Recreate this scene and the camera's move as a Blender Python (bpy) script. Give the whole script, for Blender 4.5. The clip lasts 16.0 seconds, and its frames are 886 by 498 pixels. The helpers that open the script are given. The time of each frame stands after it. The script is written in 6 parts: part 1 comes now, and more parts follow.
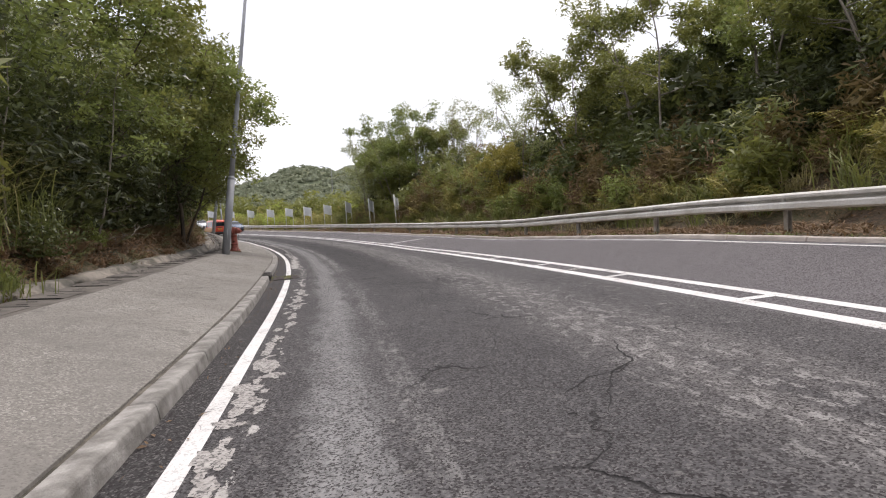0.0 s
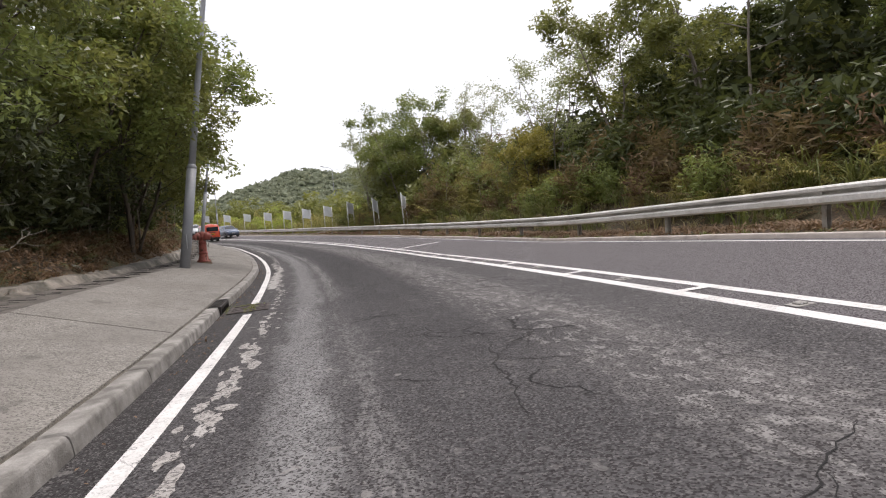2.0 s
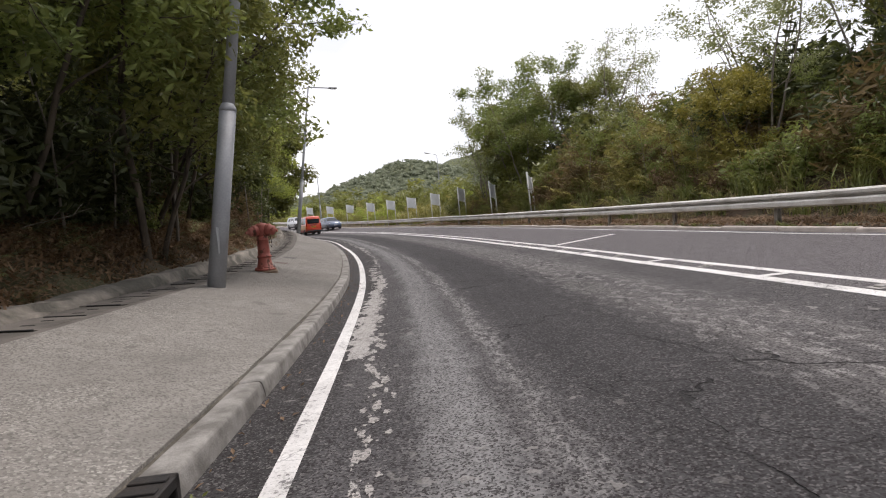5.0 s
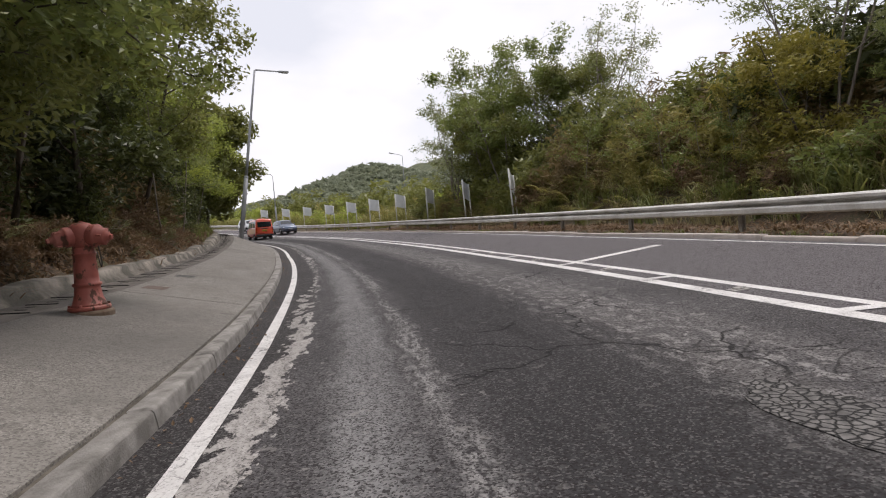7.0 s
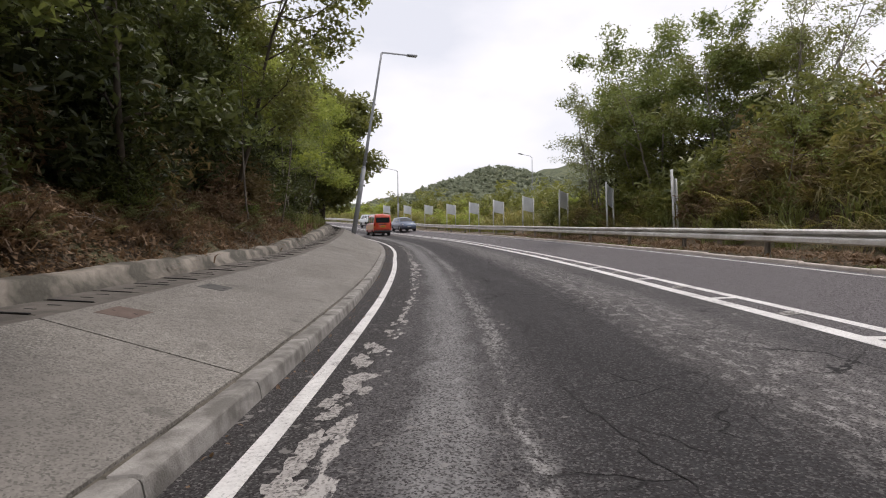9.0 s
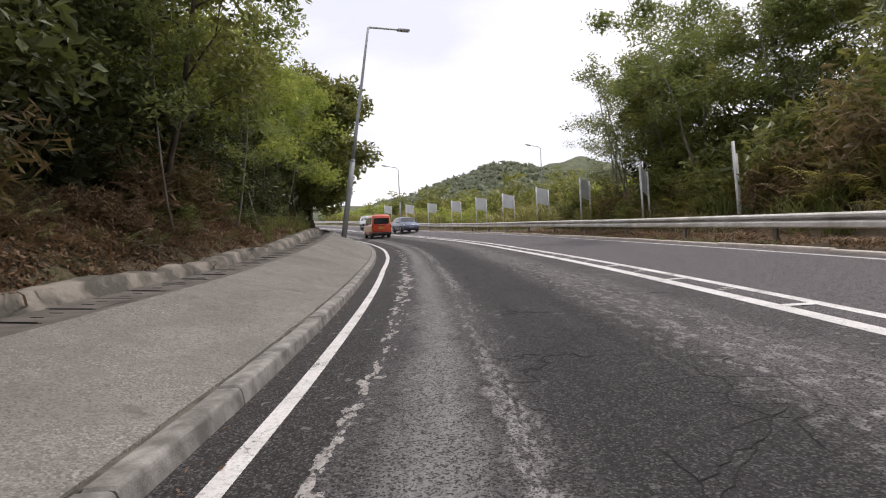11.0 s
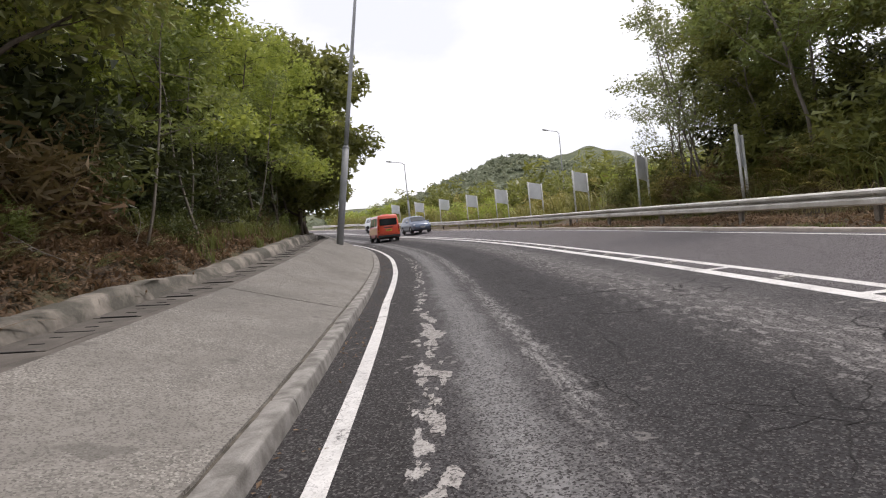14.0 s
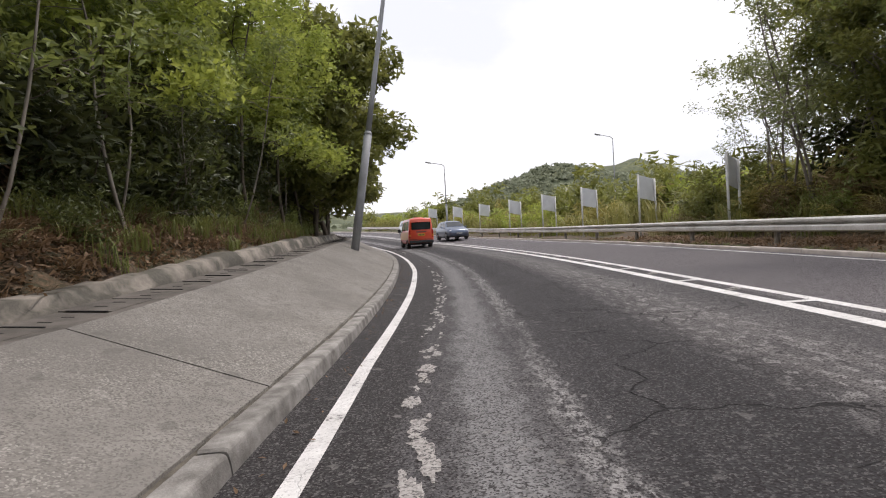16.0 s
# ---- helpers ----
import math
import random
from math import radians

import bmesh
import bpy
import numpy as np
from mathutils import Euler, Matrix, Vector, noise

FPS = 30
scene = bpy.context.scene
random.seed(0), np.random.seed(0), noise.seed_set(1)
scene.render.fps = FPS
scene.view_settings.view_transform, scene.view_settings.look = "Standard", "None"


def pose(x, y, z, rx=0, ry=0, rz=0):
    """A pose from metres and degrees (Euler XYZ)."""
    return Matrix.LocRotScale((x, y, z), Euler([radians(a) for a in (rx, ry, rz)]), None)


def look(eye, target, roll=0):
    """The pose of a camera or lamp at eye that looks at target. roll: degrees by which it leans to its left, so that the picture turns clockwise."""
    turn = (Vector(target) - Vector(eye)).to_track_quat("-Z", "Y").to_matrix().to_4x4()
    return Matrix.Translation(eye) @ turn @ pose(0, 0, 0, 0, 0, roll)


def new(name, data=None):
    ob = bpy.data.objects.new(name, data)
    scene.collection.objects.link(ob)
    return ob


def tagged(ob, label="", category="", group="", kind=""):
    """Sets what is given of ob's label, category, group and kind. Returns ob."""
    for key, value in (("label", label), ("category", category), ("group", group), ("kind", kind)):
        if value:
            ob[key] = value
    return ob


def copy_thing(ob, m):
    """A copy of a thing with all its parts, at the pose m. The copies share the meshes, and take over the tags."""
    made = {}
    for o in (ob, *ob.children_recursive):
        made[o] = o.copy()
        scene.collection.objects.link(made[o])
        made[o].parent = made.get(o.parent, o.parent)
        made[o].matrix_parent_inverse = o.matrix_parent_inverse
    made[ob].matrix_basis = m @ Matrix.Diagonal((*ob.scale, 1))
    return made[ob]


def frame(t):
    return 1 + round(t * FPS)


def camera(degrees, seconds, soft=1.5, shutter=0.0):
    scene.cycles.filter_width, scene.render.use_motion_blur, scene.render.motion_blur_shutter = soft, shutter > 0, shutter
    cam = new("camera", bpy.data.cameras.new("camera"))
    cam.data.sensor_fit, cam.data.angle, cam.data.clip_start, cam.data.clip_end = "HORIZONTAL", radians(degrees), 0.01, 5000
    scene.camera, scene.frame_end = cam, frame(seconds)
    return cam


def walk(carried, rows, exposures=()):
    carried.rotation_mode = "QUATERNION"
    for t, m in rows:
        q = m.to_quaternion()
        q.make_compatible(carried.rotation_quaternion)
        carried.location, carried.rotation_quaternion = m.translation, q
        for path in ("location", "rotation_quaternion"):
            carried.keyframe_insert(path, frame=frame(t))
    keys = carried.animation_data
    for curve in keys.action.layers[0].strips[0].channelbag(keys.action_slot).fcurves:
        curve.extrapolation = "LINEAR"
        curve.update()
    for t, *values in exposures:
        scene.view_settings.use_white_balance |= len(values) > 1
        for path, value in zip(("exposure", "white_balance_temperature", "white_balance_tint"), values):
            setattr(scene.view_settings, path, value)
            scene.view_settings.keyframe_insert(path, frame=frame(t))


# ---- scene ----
cam = camera(74.9, 16.0, soft=1.15)
METRES, EYE, TILT, LEAN, TURN = 40.0, 1.23, -15.6, 0.0, 0.0
ROWS = [
    (0.0, 0.0, 0.0, 0.0, 0.72, 12.71, 3.18),
    (0.5, -0.0045, 0.033, 0.009, 7.65, 13.09, -2.02),
    (1.0, -0.011, 0.0664, 0.0176, 8.22, 12.95, -0.49),
    (1.5, -0.015, 0.0981, 0.0266, 8.68, 12.63, 1.01),
    (2.0, -0.0186, 0.1311, 0.0349, 1.31, 12.89, 4.06),
    (2.5, -0.0238, 0.163, 0.0438, 15.9, 13.27, -7.82),
    (3.0, -0.035, 0.1943, 0.0522, 17.64, 12.81, -4.45),
    (3.5, -0.0451, 0.2258, 0.061, 18.4, 12.62, -2.42),
    (4.0, -0.0559, 0.2561, 0.0695, 16.57, 12.27, 2.03),
    (4.5, -0.0646, 0.2889, 0.0789, 12.92, 12.51, 0.47),
    (5.0, -0.0727, 0.3208, 0.0871, 11.11, 12.47, 2.24),
    (5.2, -0.074, 0.3332, 0.0906, 9.54, 12.45, 4.02),
    (7.3, -0.1032, 0.466, 0.1265, 7.59, 13.12, 2.5),
    (7.5, -0.1056, 0.4766, 0.13, 12.75, 13.74, -2.78),
    (8.0, -0.1146, 0.5052, 0.138, 15.39, 13.61, -2.29),
    (8.5, -0.1213, 0.5339, 0.1462, 12.09, 13.52, 0.06),
    (9.0, -0.1288, 0.5607, 0.1542, 18.15, 13.04, -4.36),
    (9.2, -0.1307, 0.5717, 0.1572, 18.68, 13.03, -3.36),
    (11.3, -0.171, 0.6869, 0.1903, 19.81, 12.84, -2.1),
    (11.5, -0.1752, 0.6942, 0.1927, 23.03, 12.77, -4.18),
    (12.0, -0.187, 0.7194, 0.1997, 24.72, 12.92, -3.0),
    (12.5, -0.1979, 0.744, 0.2073, 22.02, 12.61, -0.62),
    (13.0, -0.2102, 0.7695, 0.2146, 24.75, 12.35, -2.07),
    (13.5, -0.2205, 0.7954, 0.2223, 21.74, 12.36, 0.64),
    (14.0, -0.2319, 0.8215, 0.2301, 21.05, 12.68, 0.32),
    (14.5, -0.2416, 0.8466, 0.2373, 20.03, 13.13, 0.37),
    (15.0, -0.2525, 0.8721, 0.2449, 18.43, 13.21, 1.07),
    (15.5, -0.2608, 0.8989, 0.2524, 17.63, 13.04, 0.18),
    (16.0, -0.2686, 0.9229, 0.2588, 24.2, 13.23, -3.18),
]
walk(cam, [(t, pose(0, 0, EYE, TILT, LEAN, TURN) @ pose(METRES * x, METRES * y, METRES * z, 90 + pitch, roll, yaw)) for t, x, y, z, yaw, pitch, roll in ROWS], [(0.0, 0.2, 6500, 16), (2.5, 0.18, 6500, 16), (5.0, 0.08, 6500, 16), (7.3, -0.16, 6500, 16), (8.6, -0.16, 6500, 16), (11.5, -0.02, 6500, 16), (16.0, 0.04, 6500, 16)])

# ---- light ----
scene.view_settings.exposure = 0.0
SUN_EL, SUN_AZ = 64.0, 30.0
world = bpy.data.worlds.new("overcast_sky")
scene.world = world
world.use_nodes = True
wt = world.node_tree
wt.nodes.clear()
w_out = wt.nodes.new("ShaderNodeOutputWorld")
w_bg = wt.nodes.new("ShaderNodeBackground")
w_bg2 = wt.nodes.new("ShaderNodeBackground")
w_add = wt.nodes.new("ShaderNodeMixShader")
w_sky = wt.nodes.new("ShaderNodeTexSky")
w_sky.sky_type, w_sky.sun_disc = "NISHITA", False
w_sky.sun_elevation, w_sky.sun_rotation = radians(SUN_EL), radians(SUN_AZ)
w_bg.inputs["Strength"].default_value = 0.10
wt.links.new(w_sky.outputs[0], w_bg.inputs["Color"])
w_tc = wt.nodes.new("ShaderNodeTexCoord")
w_map = wt.nodes.new("ShaderNodeMapping")
w_map.inputs["Scale"].default_value = (1.0, 1.0, 2.4)
w_noise = wt.nodes.new("ShaderNodeTexNoise")
w_noise.inputs["Scale"].default_value, w_noise.inputs["Detail"].default_value = 2.2, 6.0
w_ramp = wt.nodes.new("ShaderNodeValToRGB")
w_ramp.color_ramp.elements[0].position, w_ramp.color_ramp.elements[0].color = 0.40, (0.83, 0.862, 0.91, 1)
w_ramp.color_ramp.elements[1].position, w_ramp.color_ramp.elements[1].color = 0.60, (1.08, 1.08, 1.08, 1)
wt.links.new(w_tc.outputs["Generated"], w_map.inputs[0])
wt.links.new(w_map.outputs[0], w_noise.inputs["Vector"])
wt.links.new(w_noise.outputs["Fac"], w_ramp.inputs[0])
wt.links.new(w_ramp.outputs[0], w_bg2.inputs["Color"])
w_bg2.inputs["Strength"].default_value = 1.16
w_add.inputs[0].default_value = 0.9
wt.links.new(w_bg.outputs[0], w_add.inputs[1])
wt.links.new(w_bg2.outputs[0], w_add.inputs[2])
wt.links.new(w_add.outputs[0], w_out.inputs["Surface"])
sun_data = bpy.data.lights.new("sun", "SUN")
sun_data.energy, sun_data.angle, sun_data.color = 2.1, radians(10), (1.0, 0.945, 0.87)
sun = new("sun", sun_data)
sun.matrix_world = look((0, 0, 60), (-60 * math.sin(radians(SUN_AZ)) / math.tan(radians(SUN_EL)), -60 * math.cos(radians(SUN_AZ)) / math.tan(radians(SUN_EL)), 0))

# ---- the road's line: s metres along the kerb, n metres to its right ----
_ds = 0.25


def _line():
    rows = []
    th, x, y, s = math.atan(0.19), -1.46, 3.0, 0.0
    fwd = [(s, x, y, th)]
    while s < 330:
        th += _ds / (178.0 if s < 62 else (150.0 if s < 130 else 400.0))
        x, y, s = x - math.sin(th) * _ds, y + math.cos(th) * _ds, s + _ds
        fwd.append((s, x, y, th))
    th, x, y, s = math.atan(0.19), -1.46, 3.0, 0.0
    while s > -90:
        th -= _ds / 178.0
        x, y, s = x + math.sin(th) * _ds, y - math.cos(th) * _ds, s - _ds
        rows.append((s, x, y, th))
    return np.array(rows[::-1] + fwd)


LINE = _line()


def at(s, n):
    """Plan place of a point s along and n to the right of the line."""
    x = np.interp(s, LINE[:, 0], LINE[:, 1])
    y = np.interp(s, LINE[:, 0], LINE[:, 2])
    th = np.interp(s, LINE[:, 0], LINE[:, 3])
    return x + np.cos(th) * n, y + np.sin(th) * n


def heading(s):
    return float(np.interp(s, LINE[:, 0], LINE[:, 3]))


def grade(s):
    return np.interp(s, [-90, 0, 10, 20, 30, 38, 46, 54, 67, 80, 94, 110, 200, 330], [0, 0, -.05, -.1, -.05, .04, .13, .26, .46, .75, 1.3, 2.1, 6, 10])


def kerb_n(s):
    return np.interp(s, [-90, 13, 23, 40, 50, 60, 330], [-.33, -.33, -.02, -.02, .16, .26, .26])


def edge_n(s):
    return np.interp(s, [-90, 3, 10, 17, 22, 30, 42, 48, 55, 330], [0, .0, .08, .17, .27, .32, .37, .57, .71, .77])


def road_z(s, n):
    n = np.asarray(n)
    b = np.interp(s, [-90, 8, 18, 330], [.107, .107, .062, .062])
    return grade(s) + 0.036 * np.minimum(n, 5.2) + b * np.maximum(n - 5.2, 0)


PATH_BACK = 2.1
RIGHT_KERB = 8.6


def back_z(s):
    return grade(s) + np.interp(s, [-90, 6, 12, 20, 26, 36, 42, 48, 56, 70, 330], [.47, .5, .54, .55, .51, .53, .63, .82, 1.02, 1.1, 1.1])


def path_z(s, n):
    """Footpath: from the kerb's top up to its back edge."""
    k = kerb_n(s)
    a = road_z(s, k) + 0.14
    f = np.clip((k - 0.17 - np.asarray(n)) / (PATH_BACK - 0.17), 0, 1.4)
    return a + (back_z(s) - a) * f


def put(s, n, z=None):
    x, y = at(s, n)
    return Vector((float(x), float(y), 0.0 if z is None else float(z)))


# ---- materials ----
def material(name):
    m = bpy.data.materials.new(name)
    m.use_nodes = True
    return m, m.node_tree, m.node_tree.nodes["Principled BSDF"]


def node(nt, kind, **inputs):
    nd = nt.nodes.new(kind)
    for key, value in inputs.items():
        nd.inputs[key.replace("_", " ")].default_value = value
    return nd


def mix_rgb(nt, fac, a, b, blend="MIX"):
    nd = nt.nodes.new("ShaderNodeMix")
    nd.data_type, nd.blend_type = "RGBA", blend
    for sock, v in ((nd.inputs[0], fac), (nd.inputs[6], a), (nd.inputs[7], b)):
        if isinstance(v, bpy.types.NodeSocket):
            nt.links.new(v, sock)
        elif isinstance(v, tuple):
            sock.default_value = (*v[:3], 1)
        else:
            sock.default_value = v
    return nd.outputs[2]


def ramp(nt, fac, lo, hi, a=0.0, b=1.0):
    nd = nt.nodes.new("ShaderNodeMapRange")
    nd.clamp = True
    nt.links.new(fac, nd.inputs[0])
    for i, v in zip((1, 2, 3, 4), (lo, hi, a, b)):
        nd.inputs[i].default_value = v
    return nd.outputs[0]


def math_node(nt, op, a, b=0.0):
    nd = nt.nodes.new("ShaderNodeMath")
    nd.operation = op
    for i, v in enumerate((a, b)):
        if isinstance(v, bpy.types.NodeSocket):
            nt.links.new(v, nd.inputs[i])
        else:
            nd.inputs[i].default_value = v
    return nd.outputs[0]


def noise_tex(nt, scale, detail=4.0, rough=0.55, vector=None, stretch=None):
    nd = node(nt, "ShaderNodeTexNoise", Scale=scale, Detail=detail, Roughness=rough)
    if vector is None:
        vector = nt.nodes.new("ShaderNodeTexCoord").outputs["Object"]
    if stretch:
        mp = nt.nodes.new("ShaderNodeMapping")
        mp.inputs["Scale"].default_value = stretch
        nt.links.new(vector, mp.inputs[0])
        vector = mp.outputs[0]
    nt.links.new(vector, nd.inputs["Vector"])
    return nd.outputs["Fac"]


def bump(nt, bsdf, height, strength=0.3, distance=0.01):
    nd = node(nt, "ShaderNodeBump", Strength=strength, Distance=distance)
    nt.links.new(height, nd.inputs["Height"])
    nt.links.new(nd.outputs[0], bsdf.inputs["Normal"])


def worn(name, base, dark, rough=0.8, scale=3.0, grain=90.0, strength=0.25, metal=0.0, piece=0.0, lo=0.35, hi=0.7):
    """A surface with stains at one scale and grain at another; piece: how much each object differs."""
    m, nt, b = material(name)
    pos = nt.nodes.new("ShaderNodeNewGeometry").outputs["Position"]
    n1 = noise_tex(nt, scale, 5, 0.6, pos)
    n2 = noise_tex(nt, grain, 3, 0.6, pos)
    col = mix_rgb(nt, ramp(nt, n1, lo, hi), base, dark)
    col = mix_rgb(nt, ramp(nt, n2, 0.35, 0.7, 0, 0.4), col, tuple(c * 0.55 for c in base))
    if piece:
        oi = nt.nodes.new("ShaderNodeObjectInfo").outputs["Random"]
        col = mix_rgb(nt, math_node(nt, "MULTIPLY", oi, piece), col, dark)
    nt.links.new(col, b.inputs["Base Color"])
    b.inputs["Roughness"].default_value, b.inputs["Metallic"].default_value = rough, metal
    bump(nt, b, n2, strength, 0.006)
    return m


def cells(nt, scale, vector, stretch=None):
    """A random grey for each small stone."""
    if stretch:
        mp = nt.nodes.new("ShaderNodeMapping")
        mp.inputs["Scale"].default_value = stretch
        nt.links.new(vector, mp.inputs[0])
        vector = mp.outputs[0]
    vor = node(nt, "ShaderNodeTexVoronoi", Scale=scale)
    nt.links.new(vector, vor.inputs["Vector"])
    sep = nt.nodes.new("ShaderNodeSeparateColor")
    nt.links.new(vor.outputs["Color"], sep.inputs[0])
    return sep.outputs[0], vor.outputs["Distance"]


def warped(nt, pos, scale, amount):
    warp = node(nt, "ShaderNodeTexNoise", Scale=scale, Detail=5.0)
    nt.links.new(pos, warp.inputs["Vector"])
    wpos = nt.nodes.new("ShaderNodeVectorMath")
    wpos.operation = "MULTIPLY_ADD"
    nt.links.new(warp.outputs["Color"], wpos.inputs[0])
    wpos.inputs[1].default_value = (amount,) * 3
    nt.links.new(pos, wpos.inputs[2])
    return wpos.outputs[0]


def asphalt_material():
    m, nt, b = material("asphalt")
    uv = nt.nodes.new("ShaderNodeUVMap")
    uv.uv_map = "line"
    pos = nt.nodes.new("ShaderNodeNewGeometry").outputs["Position"]
    sep = nt.nodes.new("ShaderNodeSeparateXYZ")
    nt.links.new(uv.outputs[0], sep.inputs[0])
    n = sep.outputs[1]
    stone, dist = cells(nt, 88, pos)
    stone2, _ = cells(nt, 38, warped(nt, pos, 30, 0.03))
    streak = noise_tex(nt, 1.0, 6, 0.7, uv.outputs[0], (0.22, 2.4, 1))
    patch = noise_tex(nt, 2.2, 5, 0.65, uv.outputs[0], (0.8, 1.9, 1))
    fine = noise_tex(nt, 11.0, 4, 0.7, uv.outputs[0], (0.6, 1.5, 1))
    blot = noise_tex(nt, 0.5, 5, 0.6, pos)

    def times(*v):
        out = v[0]
        for w in v[1:]:
            out = math_node(nt, "MULTIPLY", out, w)
        return out

    def band(c, w, soft):
        d = math_node(nt, "ABSOLUTE", math_node(nt, "SUBTRACT", n, c))
        return ramp(nt, d, w + soft, w, 0, 1)
    col = mix_rgb(nt, ramp(nt, blot, 0.35, 0.68), (0.07, 0.067, 0.069), (0.108, 0.103, 0.104))
    near = ramp(nt, n, 4.95, 4.75)
    col = mix_rgb(nt, ramp(nt, n, 4.9, 5.0), col, (0.145, 0.134, 0.14))
    # dark oily middle of the lane
    col = mix_rgb(nt, times(band(2.35, 0.62, 0.55), ramp(nt, sep.outputs[0], 4, 18, 0.25, 1.0), ramp(nt, streak, 0.25, 0.6, 0.6, 1.0), 0.92), col, (0.022, 0.0215, 0.0225))
    # dark gutter beside the kerb
    line = math_node(nt, "ADD", ramp(nt, sep.outputs[0], 3, 30, 0, 0.32), ramp(nt, sep.outputs[0], 42, 55, 0, 0.34))
    col = mix_rgb(nt, ramp(nt, math_node(nt, "SUBTRACT", n, line), -0.01, -0.1, 0, 0.72), col, (0.03, 0.028, 0.027))
    # pale wheel tracks
    wob = math_node(nt, "ADD", n, math_node(nt, "MULTIPLY", math_node(nt, "SUBTRACT", patch, 0.5), 0.55))

    def track(c, w, soft_edge):
        return ramp(nt, math_node(nt, "ABSOLUTE", math_node(nt, "SUBTRACT", wob, c)), w + soft_edge, w, 0, 1)
    col = mix_rgb(nt, times(track(0.86, 0.1, 0.22), ramp(nt, streak, 0.3, 0.56, 0.55, 1.0), ramp(nt, fine, 0.3, 0.6, 0.65, 1.0), 0.95), col, (0.285, 0.282, 0.28))
    col = mix_rgb(nt, times(track(1.33, 0.05, 0.1), ramp(nt, streak, 0.38, 0.52), ramp(nt, fine, 0.42, 0.54), ramp(nt, sep.outputs[0], 8, 20, 0.35, 0.85)), col, (0.37, 0.36, 0.35))
    # scuffed patches towards the middle of the road
    soft = times(band(3.45, 0.28, 0.5), ramp(nt, streak, 0.36, 0.58))
    col = mix_rgb(nt, times(soft, 0.6), col, (0.22, 0.207, 0.2))
    flat = noise_tex(nt, 3.0, 5, 0.58, uv.outputs[0], (1.5, 2.8, 1))
    col = mix_rgb(nt, times(band(3.4, 0.28, 0.5), ramp(nt, flat, 0.54, 0.565), ramp(nt, fine, 0.36, 0.46), 0.8), col, (0.31, 0.298, 0.288))
    # stones of the surface
    col = mix_rgb(nt, ramp(nt, stone, 0.5, 0.15, 0, 0.84), col, (0.012, 0.0075, 0.008))
    col = mix_rgb(nt, times(ramp(nt, stone, 0.76, 0.93, 0, 0.45), math_node(nt, "SUBTRACT", 1.0, times(band(2.35, 0.62, 0.55), 0.3))), col, (0.25, 0.236, 0.23))
    col = mix_rgb(nt, times(ramp(nt, stone2, 0.45, 0.0, 0, 0.35), near), col, (0.02, 0.019, 0.019))
    # flakes of old marking beside the edge line
    flake = noise_tex(nt, 1.0, 6, 0.62, uv.outputs[0], (2.6, 5.0, 1))
    wide = ramp(nt, noise_tex(nt, 0.16, 2, 0.5, uv.outputs[0], (1, 0, 1)), 0.4, 0.62, -0.09, 0.0)
    near_gully = times(ramp(nt, sep.outputs[0], 15.0, 15.8), ramp(nt, sep.outputs[0], 25, 20))
    wide = math_node(nt, "ADD", wide, times(near_gully, 0.17))
    d = math_node(nt, "ABSOLUTE", math_node(nt, "SUBTRACT", n, math_node(nt, "SUBTRACT", 0.3, times(near_gully, 0.17))))
    ragged = math_node(nt, "ADD", d, math_node(nt, "MULTIPLY", math_node(nt, "SUBTRACT", flake, 0.5), 0.75))
    ragged = math_node(nt, "ADD", ragged, math_node(nt, "MULTIPLY", math_node(nt, "SUBTRACT", fine, 0.5), 0.2))
    f = ramp(nt, math_node(nt, "SUBTRACT", ragged, wide), 0.01, -0.01)
    f = times(f, band(0.27, 0.32, 0.12), ramp(nt, stone, 0.1, 0.35, 0.45, 0.9))
    col = mix_rgb(nt, f, col, mix_rgb(nt, ramp(nt, fine, 0.35, 0.65), (0.56, 0.535, 0.51), (0.36, 0.34, 0.32)))
    # pale chips
    chip = times(ramp(nt, noise_tex(nt, 8.0, 3, 0.55, pos), 0.65, 0.67), near, ramp(nt, blot, 0.4, 0.6, 0.1, 0.6), math_node(nt, "SUBTRACT", 1.0, times(band(2.4, 0.6, 0.3), 0.6)))
    col = mix_rgb(nt, chip, col, (0.29, 0.275, 0.26))
    # cracks
    def cracks(scale, lo, hi, where, warp):
        vor = node(nt, "ShaderNodeTexVoronoi", Scale=scale)
        vor.feature = "DISTANCE_TO_EDGE"
        nt.links.new(warped(nt, pos, 1.7, warp), vor.inputs["Vector"])
        return times(ramp(nt, vor.outputs["Distance"], lo, hi, 1, 0), where)
    some = ramp(nt, noise_tex(nt, 0.42, 2, 0.5, pos), 0.5, 0.56)
    crack = cracks(0.6, 0.003, 0.011, times(some, band(2.9, 1.2, 0.7)), 0.9)
    net = cracks(2.6, 0.006, 0.03, times(ramp(nt, noise_tex(nt, 0.6, 2, 0.5, pos), 0.56, 0.64), band(3.0, 1.0, 0.5)), 0.3)
    crack = math_node(nt, "MAXIMUM", crack, math_node(nt, "MULTIPLY", net, 0.6))
    col = mix_rgb(nt, crack, col, (0.014, 0.013, 0.013))
    nt.links.new(col, b.inputs["Base Color"])
    b.inputs["Roughness"].default_value = 0.85
    b.inputs["Specular IOR Level"].default_value = 0.28
    h = math_node(nt, "SUBTRACT", math_node(nt, "MULTIPLY", stone, 0.6), math_node(nt, "MULTIPLY", crack, 2.5))
    bump(nt, b, math_node(nt, "ADD", h, math_node(nt, "MULTIPLY", fine, 0.8)), 1.0, 0.007)
    return m


